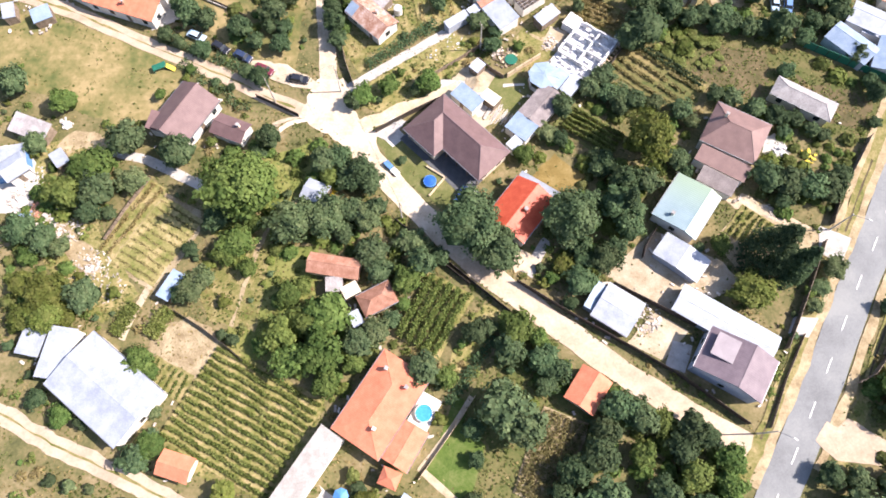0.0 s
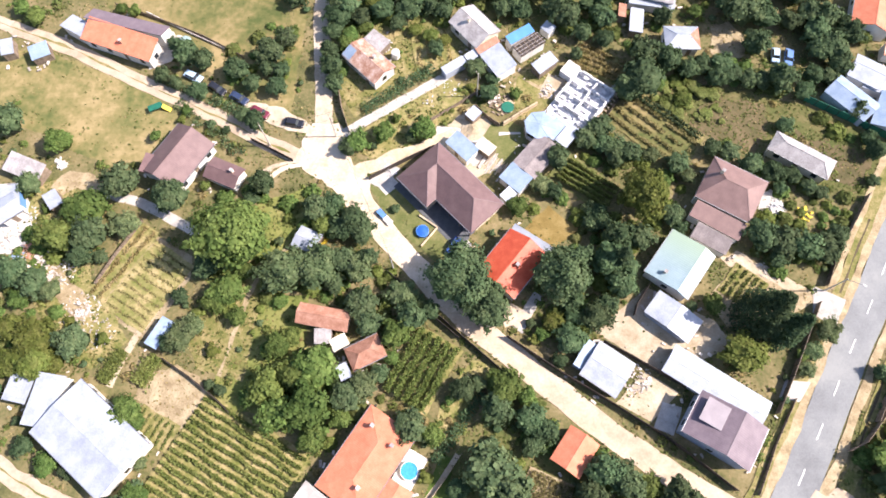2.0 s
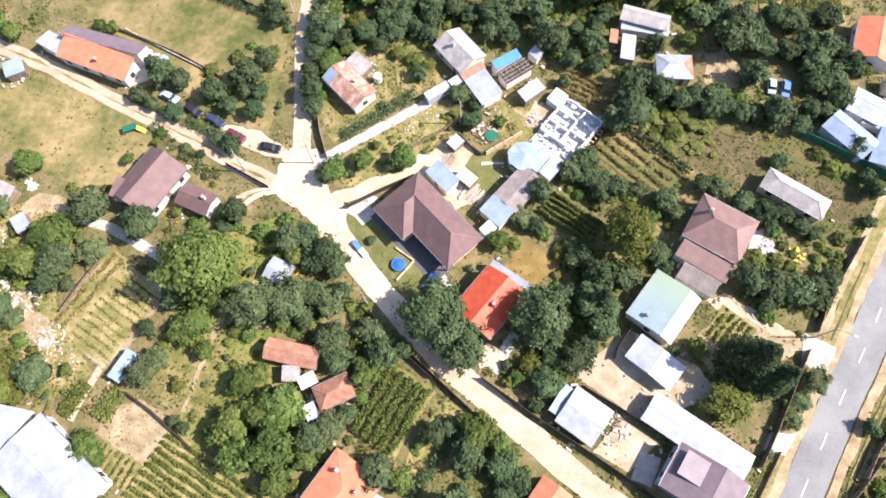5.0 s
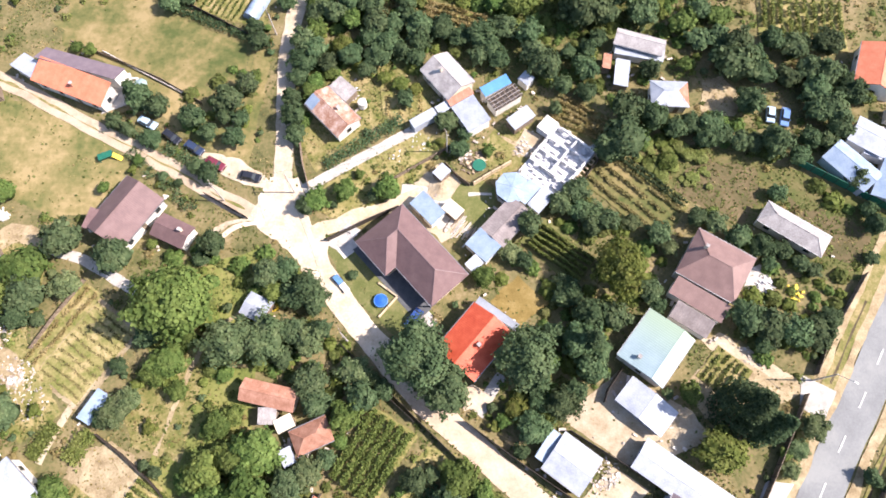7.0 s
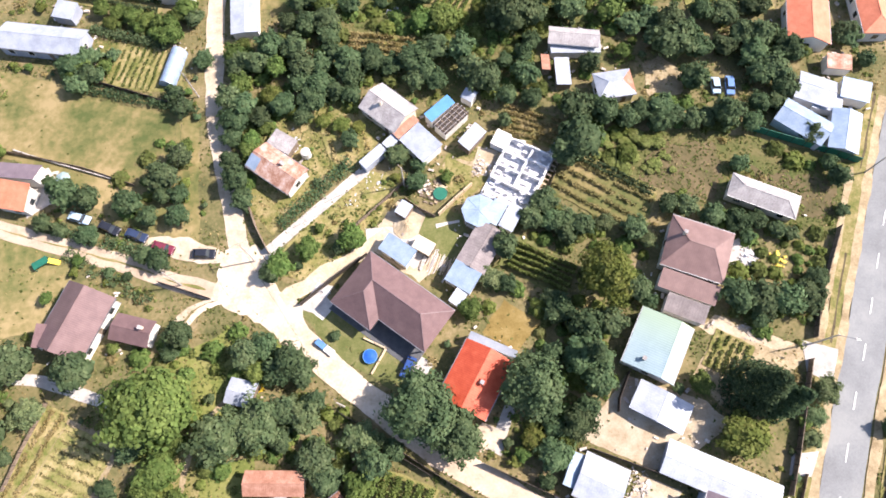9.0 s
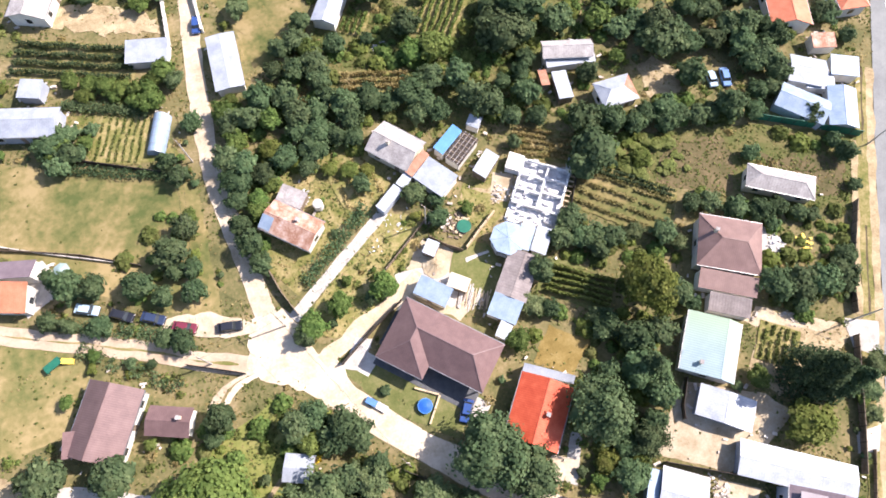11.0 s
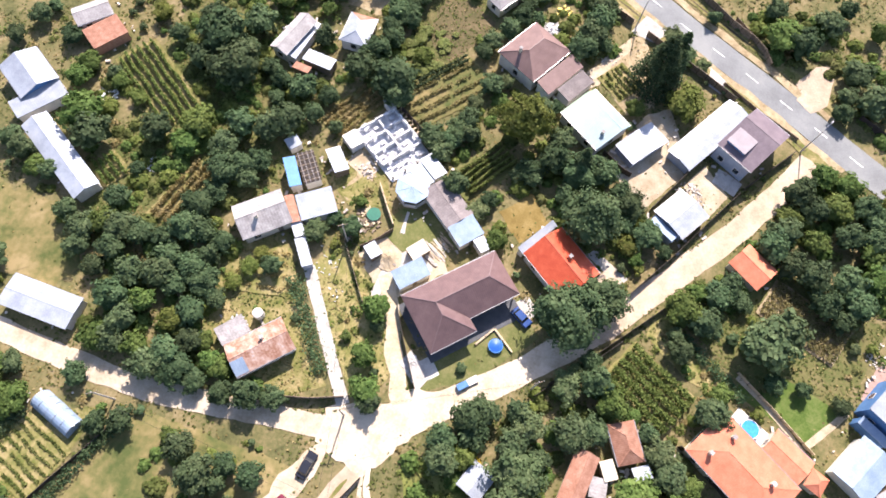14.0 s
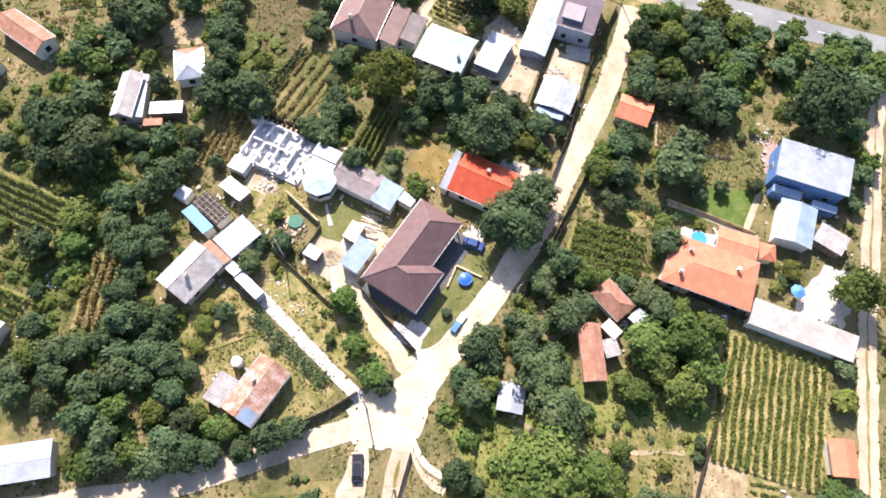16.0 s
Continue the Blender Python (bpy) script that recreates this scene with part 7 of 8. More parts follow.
# ---- vehicles ----
def car(x, y, a, paint, label, long=4.2):
    M.setdefault(paint[0], material(paint[0], [paint[1], tuple(min(1, c * 1.15) for c in paint[1])], 0.8, 5.0, 0.25, bump=0.0, vary=0.0, specular=0.6))
    t = thing("car", label, "car", x, y, a, group="parked cars")
    k = long / 4.2
    bm = bmesh.new()
    add_box(bm, -2.1 * k, 2.1 * k, -0.85, 0.85, 0.3, 0.88, 0.12)
    part("body", bm, paint[0], t)
    bm = bmesh.new()
    made = bmesh.ops.create_cube(bm, size=1.0)["verts"]
    for v in made:
        top = v.co.z > 0
        v.co = Vector(((v.co.x * (1.9 if top else 2.75) - 0.25) * k, v.co.y * (1.3 if top else 1.6), 1.42 if top else 0.86))
    bmesh.ops.bevel(bm, geom=bm.edges[:], offset=0.06, segments=1, affect="EDGES")
    cabin = part("cabin", bm, "glass", t, "dark glazed cabin")
    box_part("roof_panel", paint[0], cabin, (-1.2) * k, 0.7 * k, -0.62, 0.62, 1.4, 1.45, 0.02)
    for sx in (-1.3, 1.3):
        for sy in (-0.8, 0.8):
            bm = bmesh.new()
            add_tube(bm, (sx * k, sy - 0.1, 0.31), (sx * k, sy + 0.1, 0.31), 0.31, 0.31, 12)
            w = part("wheel", bm, "tyre", t)
            bm = bmesh.new()
            add_tube(bm, (sx * k, sy - 0.11, 0.31), (sx * k, sy + 0.11, 0.31), 0.18, 0.18, 8)
            part("rim", bm, "metal", w)
    for sx in (-1, 1):
        box_part("bumper", "tyre", t, sx * 2.12 * k - 0.06, sx * 2.12 * k + 0.06, -0.78, 0.78, 0.36, 0.52, 0.03)
    for s in (-1, 1):
        box_part("wing_mirror", paint[0], t, 0.62 * k, 0.78 * k, s * 0.93 - 0.09, s * 0.93 + 0.09, 0.9, 1.02, 0.02)
        box_part("taillight", "red_roof", t, -2.12 * k, -2.07 * k, s * 0.62 - 0.14, s * 0.62 + 0.14, 0.62, 0.74)
        box_part("door", paint[0], t, -0.7 * k, 0.5 * k, s * 0.855 - 0.01, s * 0.855 + 0.01, 0.4, 0.84)
    for s in (-0.6, 0.6):
        box_part("headlight", "plaster", t, 2.06 * k, 2.12 * k, s - 0.16, s + 0.16, 0.6, 0.72)
    return t


car(-29.8, 76.2, -12, ("black_paint", (0.02, 0.022, 0.03)), "black saloon car parked on a dusty strip")
car(-37.0, 78.7, -28, ("maroon_paint", (0.16, 0.03, 0.05)), "maroon car parked on a dusty strip")
car(-41.7, 82.0, -31, ("navy_paint", (0.03, 0.045, 0.09)), "dark blue car parked beside a hedge")
car(-46.6, 84.3, -34, ("black_paint", (0.02, 0.022, 0.03)), "black car parked beside a hedge")
car(-52.0, 87.3, -27, ("pale_blue_paint", (0.35, 0.48, 0.60)), "pale blue car parked beside a hedge")
car(-21.7, 139.1, -103, ("blue_paint", (0.03, 0.07, 0.22)), "dark blue car on a dusty road")
car(3.2, 49.6, -123, ("blue_paint", (0.03, 0.07, 0.22)), "blue car parked beside a house", 3.8)
car(73.5, 92.2, -104, ("sky_paint", (0.12, 0.22, 0.42)), "blue car parked under trees")
car(70.8, 92.7, -100, ("pale_blue_paint", (0.35, 0.48, 0.60)), "pale blue car parked under trees", 3.6)

# a small truck as plain boxes: dark blue cab, white tray behind
cart = thing("handcart", "small truck with a blue cab and white tray", "cart", -10.3, 55.5, -47)
box_part("bed", "blue_wall", cart, -1.9, 0.0, -0.55, 0.55, 0.35, 0.85, 0.05)
box_part("load", "plaster", cart, 0.05, 1.9, -0.6, 0.6, 0.4, 0.62, 0.05, "white truck tray")
for sx in (-1.0, 1.0):
    for sy in (-0.62, 0.62):
        bm = bmesh.new()
        add_tube(bm, (sx, sy - 0.05, 0.25), (sx, sy + 0.05, 0.25), 0.25, 0.25, 10)
        part("wheel", bm, "tyre", cart)


# ---- loose things in the yards ----
def round_pool(x, y, r, high, label, cover="blue_plastic"):
    t = thing("paddling_pool", label, "pool", x, y)
    bm = bmesh.new()
    add_tube(bm, (0, 0, 0), (0, 0, high), r * 1.02, r, 28)
    part("wall", bm, "blue_plastic", t)
    bm = bmesh.new()
    n = 28
    ring = [[bm.verts.new((k * r * math.cos(2 * math.pi * i / n), k * r * math.sin(2 * math.pi * i / n), high + 0.01 + (1 - k) * (0.25 if cover == "blue_plastic" else 0))) for i in range(n)] for k in (0.96, 0.6, 0.2)]
    for a, b in zip(ring, ring[1:]):
        for i in range(n):
            bm.faces.new((a[i], a[(i + 1) % n], b[(i + 1) % n], b[i]))
    bm.faces.new(ring[-1])
    bmesh.ops.recalc_face_normals(bm, faces=bm.faces[:])
    part("cover" if cover == "blue_plastic" else "water", bm, cover, t)
    bm = bmesh.new()
    for i in range(n):
        a0, a1 = 2 * math.pi * i / n, 2 * math.pi * (i + 1) / n
        add_tube(bm, (r * math.cos(a0), r * math.sin(a0), high), (r * math.cos(a1), r * math.sin(a1), high), 0.07, 0.07, 5)
    part("rim", bm, "blue_roof" if cover == "blue_plastic" else "plaster", t)
    return t


round_pool(-2.9, 52.6, 1.2, 0.7, "round blue covered pool on a lawn")
round_pool(-4.2, 9.2, 1.5, 0.9, "round blue pool on a white terrace", "water")
fence("wall", "low pale wall edging a lawn", [(-3.6, 56.0), (-0.0, 53.5), (-3.1, 49.6)], 0.45, "pale_timber", category="garden wall", thick=0.3)


def junk(x, y, r, count, seed, label, name="rubble_pile", mat="rubble", size=0.5):
    """A heap of broken blocks and boards."""
    rng = random.Random(seed)
    bm = bmesh.new()
    for i in range(int(1.5 * count)):
        q, k = rng.uniform(0, 2 * math.pi), r * math.sqrt(rng.random())
        w, d, hh = size * rng.uniform(0.2, 1.1), size * rng.uniform(0.15, 0.6), size * rng.uniform(0.1, 0.4)
        base = 0.35 * max(0.0, 1 - k / r) * rng.random()
        add_box(bm, -w / 2, w / 2, -d / 2, d / 2, 0, hh, turn=pose(k * math.cos(q), k * math.sin(q), base, 0, 0, rng.uniform(0, 180)))
    me = bpy.data.meshes.new(name)
    bm.to_mesh(me)
    bm.free()
    me.materials.append(M[mat])
    ob = new(name, me)
    ob.matrix_world = pose(x, y, 0)
    return tagged(ob, label, "rubble", kind="stuff")


junk(-66.4, 36.7, 4.0, 60, 1, "scattered pale junk in a yard")
junk(-61.9, 32.5, 3.0, 40, 2, "scattered pale junk in a yard")
junk(-75.0, 47.3, 4.5, 60, 3, "scattered boards and junk behind bushes")
junk(-79.9, 54.4, 3.0, 40, 4, "pale building waste in a yard", mat="block")
building("shed", "small white-roofed shed under trees", -24.6, 50.2, 4.7, 4.3, -24.0, 2.0, 0.5, "gable", "white_roof", "timber", 0.12, windows=False, category="shed")
junk(-21.5, 50.7, 0.9, 10, 5, "yellow boards beside a shed", "timber_pile", "yellow_plastic", 0.6)
junk(62.2, 45.8, 2.4, 40, 6, "pale rubble heap in a garden", mat="rubble")
junk(65.4, 58.3, 1.4, 14, 7, "white paving slabs beside a house", mat="block", size=0.9)
junk(35.7, 25.0, 2.6, 60, 8, "pale building waste in a sandy yard", mat="rubble", size=0.6)
junk(2.4, 84.6, 2.4, 12, 9, "pale blocks in a dry garden", mat="block")
junk(-2.2, 81.6, 1.8, 7, 10, "pale blocks in a dry garden", mat="block", size=0.4)
junk(22.5, 84.0, 1.8, 30, 42, "broken blocks on trodden earth", "rubble_pile", "rubble", 0.7)
junk(13.6, 80.5, 1.8, 30, 43, "boards round a trampoline", "board_pile", "pale_timber", 0.9)
junk(11.1, 82.3, 1.5, 24, 44, "scrap along a garden fence", "scrap_pile", "rubble", 0.8)
junk(12.8, 80.9, 2.6, 50, 12, "old boards and scrap in a yard", "scrap_pile", "timber", 0.7)
junk(30.0, 86.7, 2.2, 45, 13, "white blocks heaped beside a building site", mat="block", size=0.6)
junk(-9.8, 65.6, 1.6, 24, 14, "white truck tray on paving", mat="block", size=0.6)
junk(14.5, -11.5, 2.5, 36, 15, "pale building waste beside a house")
junk(-11.9, 95.6, 1.8, 26, 16, "scrap beside a rusty-roofed house", mat="block")
junk(12.0, 122.0, 1.6, 18, 17, "white drums among trees", mat="block", size=0.7)
junk(22.7, 137.2, 2.2, 26, 18, "white sheets beside a shed", mat="block", size=0.9)
junk(46.6, 26.5, 0.9, 10, 20, "grey scrap in a sandy yard")
junk(-78.0, 48.4, 2.0, 24, 21, "orange bricks in a yard", "brick_pile", "brick", 0.6)
# loose yellow pieces take the place of a yellow bush
junk(70.6, 56.7, 1.6, 20, 22, "yellow pieces standing in for a bush", "timber_pile", "yellow_plastic", 0.7)


def board_stack(x, y, a, count, long, wide, seed, label):
    """Loose boards lying side by side, each a little askew."""
    rng = random.Random(seed)
    t = thing("board_stack", label, "boards", x, y, a)
    for i in range(count):
        u, n = -wide / 2 + wide * (i + 0.5) / count, long * rng.uniform(0.6, 1.0)
        bm = bmesh.new()
        z = 0.06 + 0.1 * (i % 3)
        add_box(bm, -n / 2, n / 2, -0.11, 0.11, z, z + 0.05, turn=pose(rng.uniform(-0.5, 0.5), u, 0, 0, rng.uniform(-1, 1), rng.uniform(-9, 9)))
        part("board", bm, rng.choice(("pale_timber", "pale_timber", "timber", "concrete")), t)
    for v in (-long / 4, long / 4):
        box_part("bearer", "timber", t, v - 0.06, v + 0.06, -wide / 2, wide / 2, 0, 0.06)
    return t


board_stack(10.3, 67.6, 55, 13, 4.6, 3.8, 1, "sawn boards laid out on trodden ground")
board_stack(12.6, 66.0, 62, 7, 3.6, 1.8, 2, "weathered boards beside a lawn")
board_stack(9.4, 83.0, 48, 6, 3.0, 1.6, 3, "old boards along a garden fence")

# odds and ends round the houses
rng = random.Random(21)
bm = bmesh.new()
for x, y, w, d, a in FOOT:
    for i in range(rng.choice((3, 5, 8))):
        s = rng.choice((-1, 1))
        u, v = (rng.uniform(-w / 2, w / 2), s * (d / 2 + rng.uniform(0.2, 2.4))) if rng.random() < 0.6 else (s * (w / 2 + rng.uniform(0.2, 2.4)), rng.uniform(-d / 2, d / 2))
        spot = pose(x, y, 0, 0, 0, a) @ Vector((u, v, 0))
        if built_on(np.array([[spot.x, spot.y]]), 0.1)[0]:
            continue
        k = rng.uniform(0.12, 0.4)
        add_box(bm, -k * rng.uniform(0.6, 2.5), k, -k * 0.6, k * 0.6, 0.02, k * rng.uniform(0.3, 1.2), turn=pose(spot.x, spot.y, LAYER[0], 0, 0, rng.uniform(0, 180)))
me = bpy.data.meshes.new("yard_clutter")
bm.to_mesh(me)
bm.free()
me.materials.append(M["rubble"])
tagged(new("yard_clutter", me), "pale boards and crates lying round the houses", "clutter", kind="stuff")


# a heap of sand beside the building yard
def sand_heap(x, y, r, high):
    bm = bmesh.new()
    n, rings = 24, 6
    centre = bm.verts.new((0, 0, high))
    rows = []
    for j in range(1, rings + 1):
        k = j / rings
        rows.append([bm.verts.new((r * k * math.cos(2 * math.pi * i / n) * (1 + 0.18 * noise.noise(Vector((i * 0.9, j, 2)))), r * k * math.sin(2 * math.pi * i / n), high * (1 - k) ** 1.3 * (1 + 0.3 * noise.noise(Vector((i * 0.7, j * 0.8, 5)))))) for i in range(n)])
    for i in range(n):
        bm.faces.new((centre, rows[0][i], rows[0][(i + 1) % n]))
        for a, b in zip(rows, rows[1:]):
            bm.faces.new((a[i], b[i], b[(i + 1) % n], a[(i + 1) % n]))
    bmesh.ops.recalc_face_normals(bm, faces=bm.faces[:])
    me = bpy.data.meshes.new("sand_mound")
    bm.to_mesh(me)
    bm.free()
    me.materials.append(M["sand"])
    ob = new("sand_mound", me)
    ob.matrix_world = pose(x, y, LAYER[0])
    return tagged(ob, "heap of yellow sand in a yard", "sand heap")


sand_heap(6.9, 74.8, 2.4, 0.9)
building("shed", "small white-roofed shed in a yard", 7.0, 77.7, 2.3, 2.8, -41.3, 1.9, 0.2, "mono", "white_roof", "timber", 0.1, windows=False, category="shed")
building("shed", "flat pale shed roof beside a pale shed", 9.4, 70.1, 3.6, 2.5, -40.5, 2.0, 0.2, "mono", "cream", "timber", 0.1, windows=False, category="shed")


# ---- the unfinished house ----
def unfinished_house(x, y, w, d, a):
    t = thing("unfinished_house", "roofless house shell of white block walls", "building site", x, y, a)
    X, Y, hh, k = w / 2, d / 2, 1.15, 0.42
    box_part("floor_slab", "block", t, -X - 0.3, X + 0.3, -Y - 0.3, Y + 0.3, 0, 0.35, 0.03)
    def wall(x0, y0, x1, y1, gaps=()):
        """A wall with openings, each from u to v along it."""
        along = x1 - x0 > y1 - y0
        cuts = [0.0, *[c for g in gaps for c in g], max(x1 - x0, y1 - y0)]
        for i in range(0, len(cuts), 2):
            if along:
                box_part("wall", "block", t, x0 + cuts[i], x0 + cuts[i + 1], y0 - k / 2, y0 + k / 2, 0.35, 0.35 + hh, 0.02)
            else:
                box_part("wall", "block", t, x0 - k / 2, x0 + k / 2, y0 + cuts[i], y0 + cuts[i + 1], 0.35, 0.35 + hh, 0.02)
        for g in gaps:
            if along:
                box_part("lintel", "block", t, x0 + g[0] - 0.1, x0 + g[1] + 0.1, y0 - k / 2 - 0.01, y0 + k / 2 + 0.01, 0.1 + hh, 0.38 + hh)
            else:
                box_part("lintel", "block", t, x0 - k / 2 - 0.01, x0 + k / 2 + 0.01, y0 + g[0] - 0.1, y0 + g[1] + 0.1, 0.1 + hh, 0.38 + hh)
    low = -Y + 3.2
    wall(-X, Y, X, Y, ((1.6, 2.8), (5.6, 6.8)))
    wall(-X, low, X, low, ((1.2, 2.2), (6.0, 7.4)))
    wall(-X, low + k / 2, -X, Y - k / 2, ((1.4, 2.6), (5.4, 6.6)))
    wall(X, low + k / 2, X, Y - k / 2, ((1.4, 2.6), (6.0, 7.0)))
    wall(0.4, low + k / 2, 0.4, Y - k / 2, ((1.0, 2.0), (4.4, 5.4)))
    for v in (low + 2.9, low + 5.9):
        wall(-X + k / 2, v, 0.4 - k / 2, v, ((1.6, 2.5),))
        wall(0.4 + k / 2, v + 0.5, X - k / 2, v + 0.5, ((1.2, 2.1),))
    for px in (-X + 0.2, -1.4, 1.4, X - 0.2):
        box_part("column", "concrete", t, px - 0.15, px + 0.15, -Y, -Y + 0.3, 0.35, 0.35 + hh)
    rng = random.Random(4)
    for i in range(46):
        px, py, s = rng.uniform(-X + 0.6, X - 0.6), rng.uniform(-Y + 0.6, Y - 0.6), rng.uniform(0.25, 0.7)
        box_part("block", "block", t, px - s, px + s * 0.6, py - s * 0.5, py + s * 0.5, 0.35, 0.35 + rng.uniform(0.15, 0.7))
    for i in range(30):
        side, s = rng.choice((-1, 1)), rng.uniform(0.2, 0.6)
        px, py = (rng.uniform(-X, X), Y) if i % 2 else (side * X, rng.uniform(low, Y))
        box_part("loose_block", "block", t, px - (s if i % 2 else 0.14), px + (s if i % 2 else 0.14), py - (0.14 if i % 2 else s), py + (0.14 if i % 2 else s), 0.36 + hh, 0.36 + hh + rng.uniform(0.1, 0.35))
    for i in range(12):
        py = -Y + 0.4 + i * (2 * Y - 0.8) / 11
        box_part("scaffold_plank", "pale_timber", t, X + 0.35, X + 1.2, py - 0.14, py + 0.14, 0.9, 0.96)
    for i in range(7):
        py = -Y + 0.4 + i * (2 * Y - 0.8) / 6
        box_part("scaffold_post", "pale_timber", t, X + 1.2, X + 1.3, py - 0.05, py + 0.05, 0, 1.9)
    return t


unfinished_house(28.9, 81.0, 8.7, 12.0, -37.7)
building("shed", "small pale shed behind a building site", 36.7, 84.2, 1.8, 2.2, -37.4, 2.1, 0.2, "mono", "white_roof", "plaster", 0.1, windows=False, category="shed")
building("shed", "shed with a bright blue sheet roof", 16.9, 96.4, 6.1, 2.2, 33.3, 2.7, 0.3, "mono", "blue_roof", "plaster", 0.15, windows=False, category="shed")


# the open roof frame beside the blue roof
def roof_frame(x, y, w, d, a):
    if d > w:
        w, d, a = d, w, a + 90
    t = thing("roof_frame", "dark half-built roof with bare battens", "shed", x, y, a)
    box_part("wall", "plaster", t, -w / 2 + 0.2, w / 2 - 0.2, -d / 2 + 0.2, d / 2 - 0.2, 0, 2.5)
    # a dark sheet fills the black gaps beneath the open rafters
    box_part("deck", "dark_timber", t, -w / 2, w / 2, -d / 2, d / 2, 2.55, 2.65)
    for i in range(6):
        px = -w / 2 + w * (i + 0.5) / 6
        box_part("rafter", "timber", t, px - 0.07, px + 0.07, -d / 2 - 0.1, d / 2 + 0.1, 2.65, 2.8)
    for i in range(4):
        py = -d / 2 + d * (i + 0.5) / 4
        box_part("batten", "grey_roof", t, -w / 2 - 0.1, w / 2 + 0.1, py - 0.05, py + 0.05, 2.8, 2.86)
    return t


roof_frame(18.7, 93.9, 6.5, 3.3, 35.5)


# plastic tunnel
def tunnel(x, y, w, d, a):
    if d > w:
        w, d, a = d, w, a + 90
    t = thing("plastic_tunnel", "pale blue plastic growing tunnel", "greenhouse", x, y, a)
    n = 12
    bm = bmesh.new()
    rows = [[bm.verts.new((u, d / 2 * math.cos(math.pi * i / n), 2.0 * math.sin(math.pi * i / n))) for i in range(n + 1)] for u in (-w / 2, w / 2)]
    for i in range(n):
        bm.faces.new((rows[0][i], rows[1][i], rows[1][i + 1], rows[0][i + 1]))
    for r in rows:
        bm.faces.new(r)
    bmesh.ops.recalc_face_normals(bm, faces=bm.faces[:])
    part("film", bm, "pale_blue_roof", t)
    for k in range(6):
        u = -w / 2 + w * k / 5
        bm = bmesh.new()
        for i in range(n):
            q0, q1 = math.pi * i / n, math.pi * (i + 1) / n
            add_beam(bm, (u, (d / 2 + 0.02) * math.cos(q0), 2.02 * math.sin(q0)), (u, (d / 2 + 0.02) * math.cos(q1), 2.02 * math.sin(q1)), 0.05)
        part("hoop", bm, "metal", t)
    return t


tunnel(-33.7, 116.8, 3.3, 8.2, -20.4)

building("shed", "white block lean-to beside a building site", 27.2, 88.4, 2.9, 3.4, -37.3, 1.7, 0.2, "mono", "plaster", "block", 0.05, windows=False, category="shed")
building("carport", "white carport roof in a littered yard", -84.4, 57.5, 6.8, 6.2, 15.9, 2.4, 0.3, "mono", "white_roof", "blue_wall", 0.2, windows=False, category="carport")
building("shed", "white sheet shed among farmyard trees", -74.9, 58.3, 2.7, 3.8, 39.0, 2.0, 0.2, "mono", "white_roof", "timber", 0.1, windows=False, category="shed")
junk(-76.1, 67.2, 1.2, 8, 31, "white crates beside a meadow", "crate_pile", "plaster", 1.2)
junk(-78.5, 48.5, 1.2, 10, 32, "orange bricks in a farmyard", "brick_pile", "brick", 1.0)
junk(-80.3, 47.4, 1.1, 9, 33, "blue plastic sheets in a farmyard", "sheet_pile", "pale_blue_roof", 1.1)
junk(-75.8, 45.4, 2.2, 22, 34, "pale boards heaped in a farmyard", "board_pile", "rubble", 1.1)
junk(-71.0, 43.2, 2.6, 30, 35, "pale boards and scrap in a farmyard", "board_pile", "rubble", 0.9)
junk(-82.7, 50.5, 2.0, 20, 36, "mixed scrap on pale ground", "scrap_pile", "rubble", 0.9)
junk(-66.4, 36.9, 2.0, 26, 37, "pale scrap beside a vegetable plot", "scrap_pile", "rubble", 0.8)
ribbon("path", [(12.2, 74.0), (16.6, 74.1)], 0.6, "concrete", "stepping slabs across a lawn", 0.15, "path")
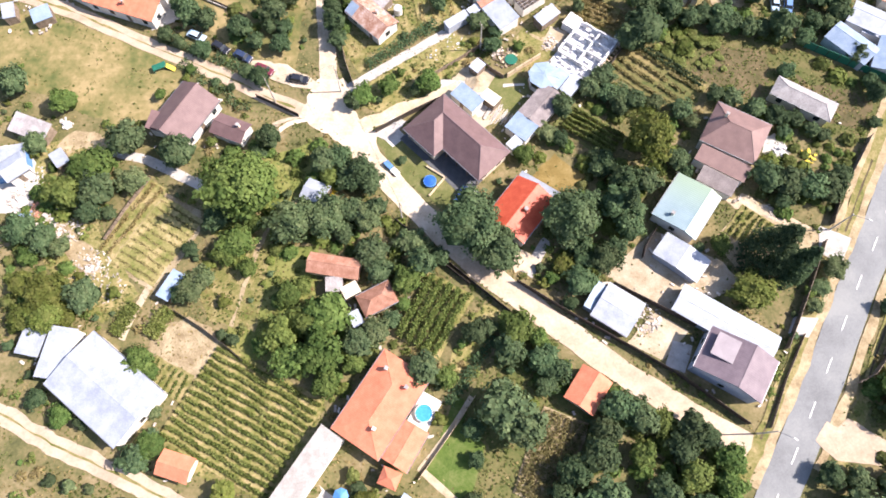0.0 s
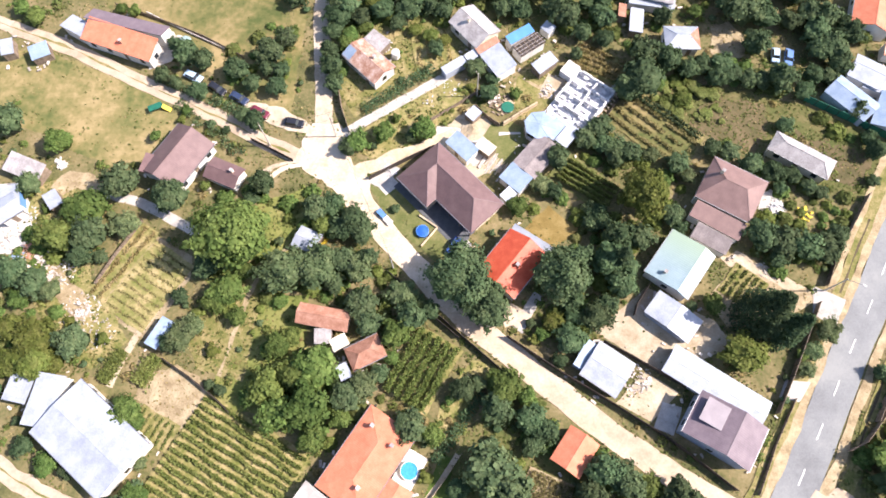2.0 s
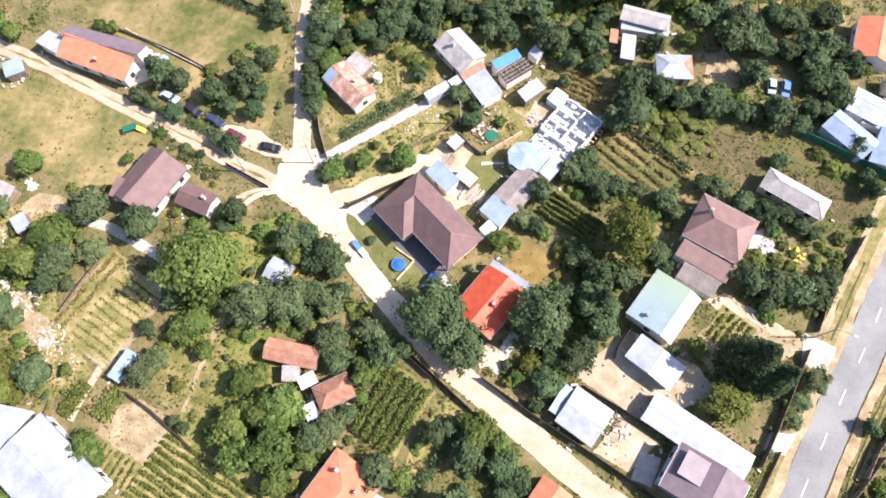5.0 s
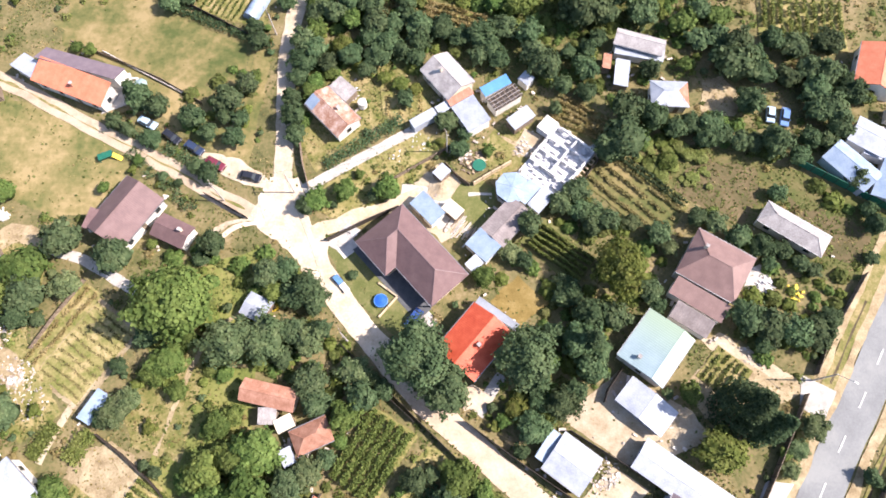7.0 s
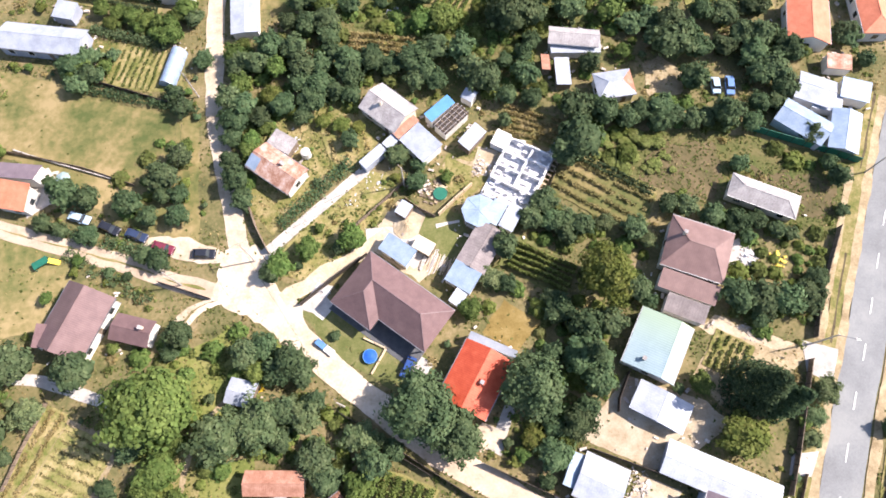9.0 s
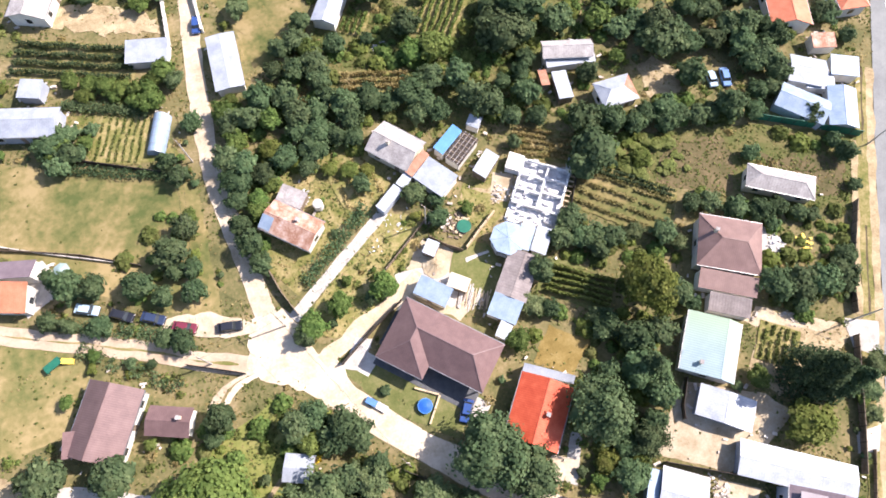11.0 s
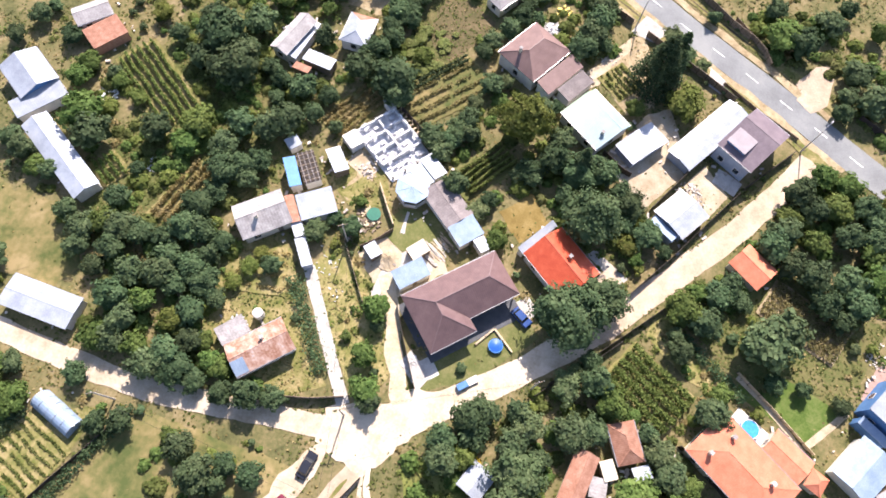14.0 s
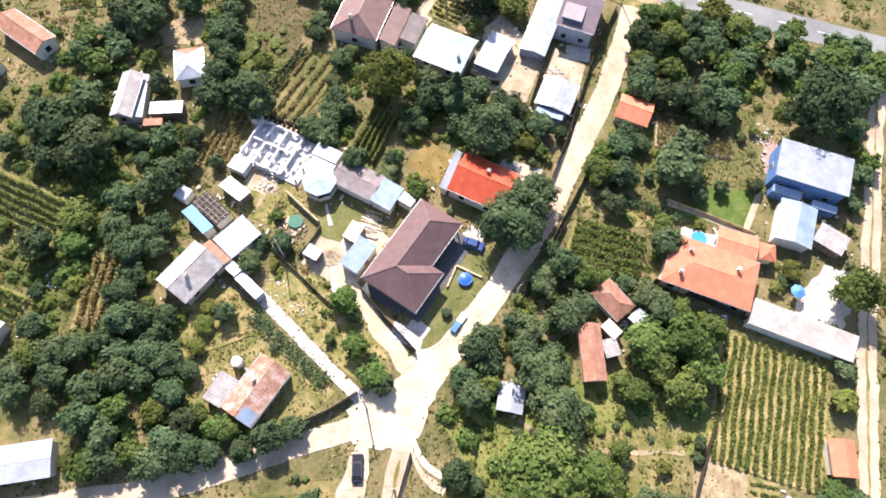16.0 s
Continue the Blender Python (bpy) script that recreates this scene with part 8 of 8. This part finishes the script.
# play set, tank, tarpaulin and small outdoor things
play = thing("play_set", "green and yellow garden play set on grass", "play set", -58.7, 79.7, 25)
box_part("platform", "green_plastic", play, -1.5, 1.3, -0.7, 0.7, 0.9, 1.1, 0.04)
for sx in (-1.4, 1.2):
    for sy in (-0.6, 0.6):
        box_part("leg", "green_plastic", play, sx - 0.06, sx + 0.06, sy - 0.06, sy + 0.06, 0, 0.9)
bm = bmesh.new()
add_beam(bm, (1.3, -0.4, 1.0), (2.6, -1.6, 0.15), 0.9, 0.08)
part("slide", bm, "yellow_plastic", play, "yellow slide")
tank = thing("water_tank", "round white water tank beside a shed", "tank", -9.4, 92.5)
bm = bmesh.new()
add_tube(bm, (0, 0, 0.3), (0, 0, 1.9), 0.9, 0.9, 20)
part("shell", bm, "plaster", tank)
bm = bmesh.new()
add_tube(bm, (0, 0, 1.9), (0, 0, 2.1), 0.9, 0.3, 20)
part("lid", bm, "plaster", tank)
for q in range(4):
    box_part("foot", "timber", tank, 0.6 * math.cos(q * 1.571) - 0.1, 0.6 * math.cos(q * 1.571) + 0.1, 0.6 * math.sin(q * 1.571) - 0.1, 0.6 * math.sin(q * 1.571) + 0.1, 0, 0.3)
tarp = thing("trampoline", "round green trampoline in a yard", "trampoline", 14.1, 80.0)
bm = bmesh.new()
add_tube(bm, (0, 0, 0.6), (0, 0, 0.66), 1.3, 1.3, 24)
part("mat", bm, "green_plastic", tarp)
for q in range(6):
    bm = bmesh.new()
    add_tube(bm, (1.2 * math.cos(q * 1.047), 1.2 * math.sin(q * 1.047), 0), (1.2 * math.cos(q * 1.047), 1.2 * math.sin(q * 1.047), 0.6), 0.03, 0.03, 6)
    part("leg", bm, "metal", tarp)
parasol = thing("parasol", "blue parasol over a white table", "parasol", -17.6, -3.7)
bm = bmesh.new()
add_tube(bm, (0, 0, 2.0), (0, 0, 2.5), 1.3, 0.1, 8)
part("canopy", bm, "blue_roof", parasol)
bm = bmesh.new()
add_tube(bm, (0, 0, 0), (0, 0, 2.1), 0.04, 0.04, 8)
part("pole", bm, "metal", parasol)
gazebo = thing("garden_canopy", "pale green canopy beside parked cars", "canopy", -54.5, 95.2)
bm = bmesh.new()
add_tube(bm, (0, 0, 1.9), (0, 0, 2.4), 1.5, 0.15, 8)
part("canopy", bm, "green_roof", gazebo)
bm = bmesh.new()
add_tube(bm, (0, 0, 0), (0, 0, 1.95), 0.04, 0.04, 8)
part("pole", bm, "metal", gazebo)
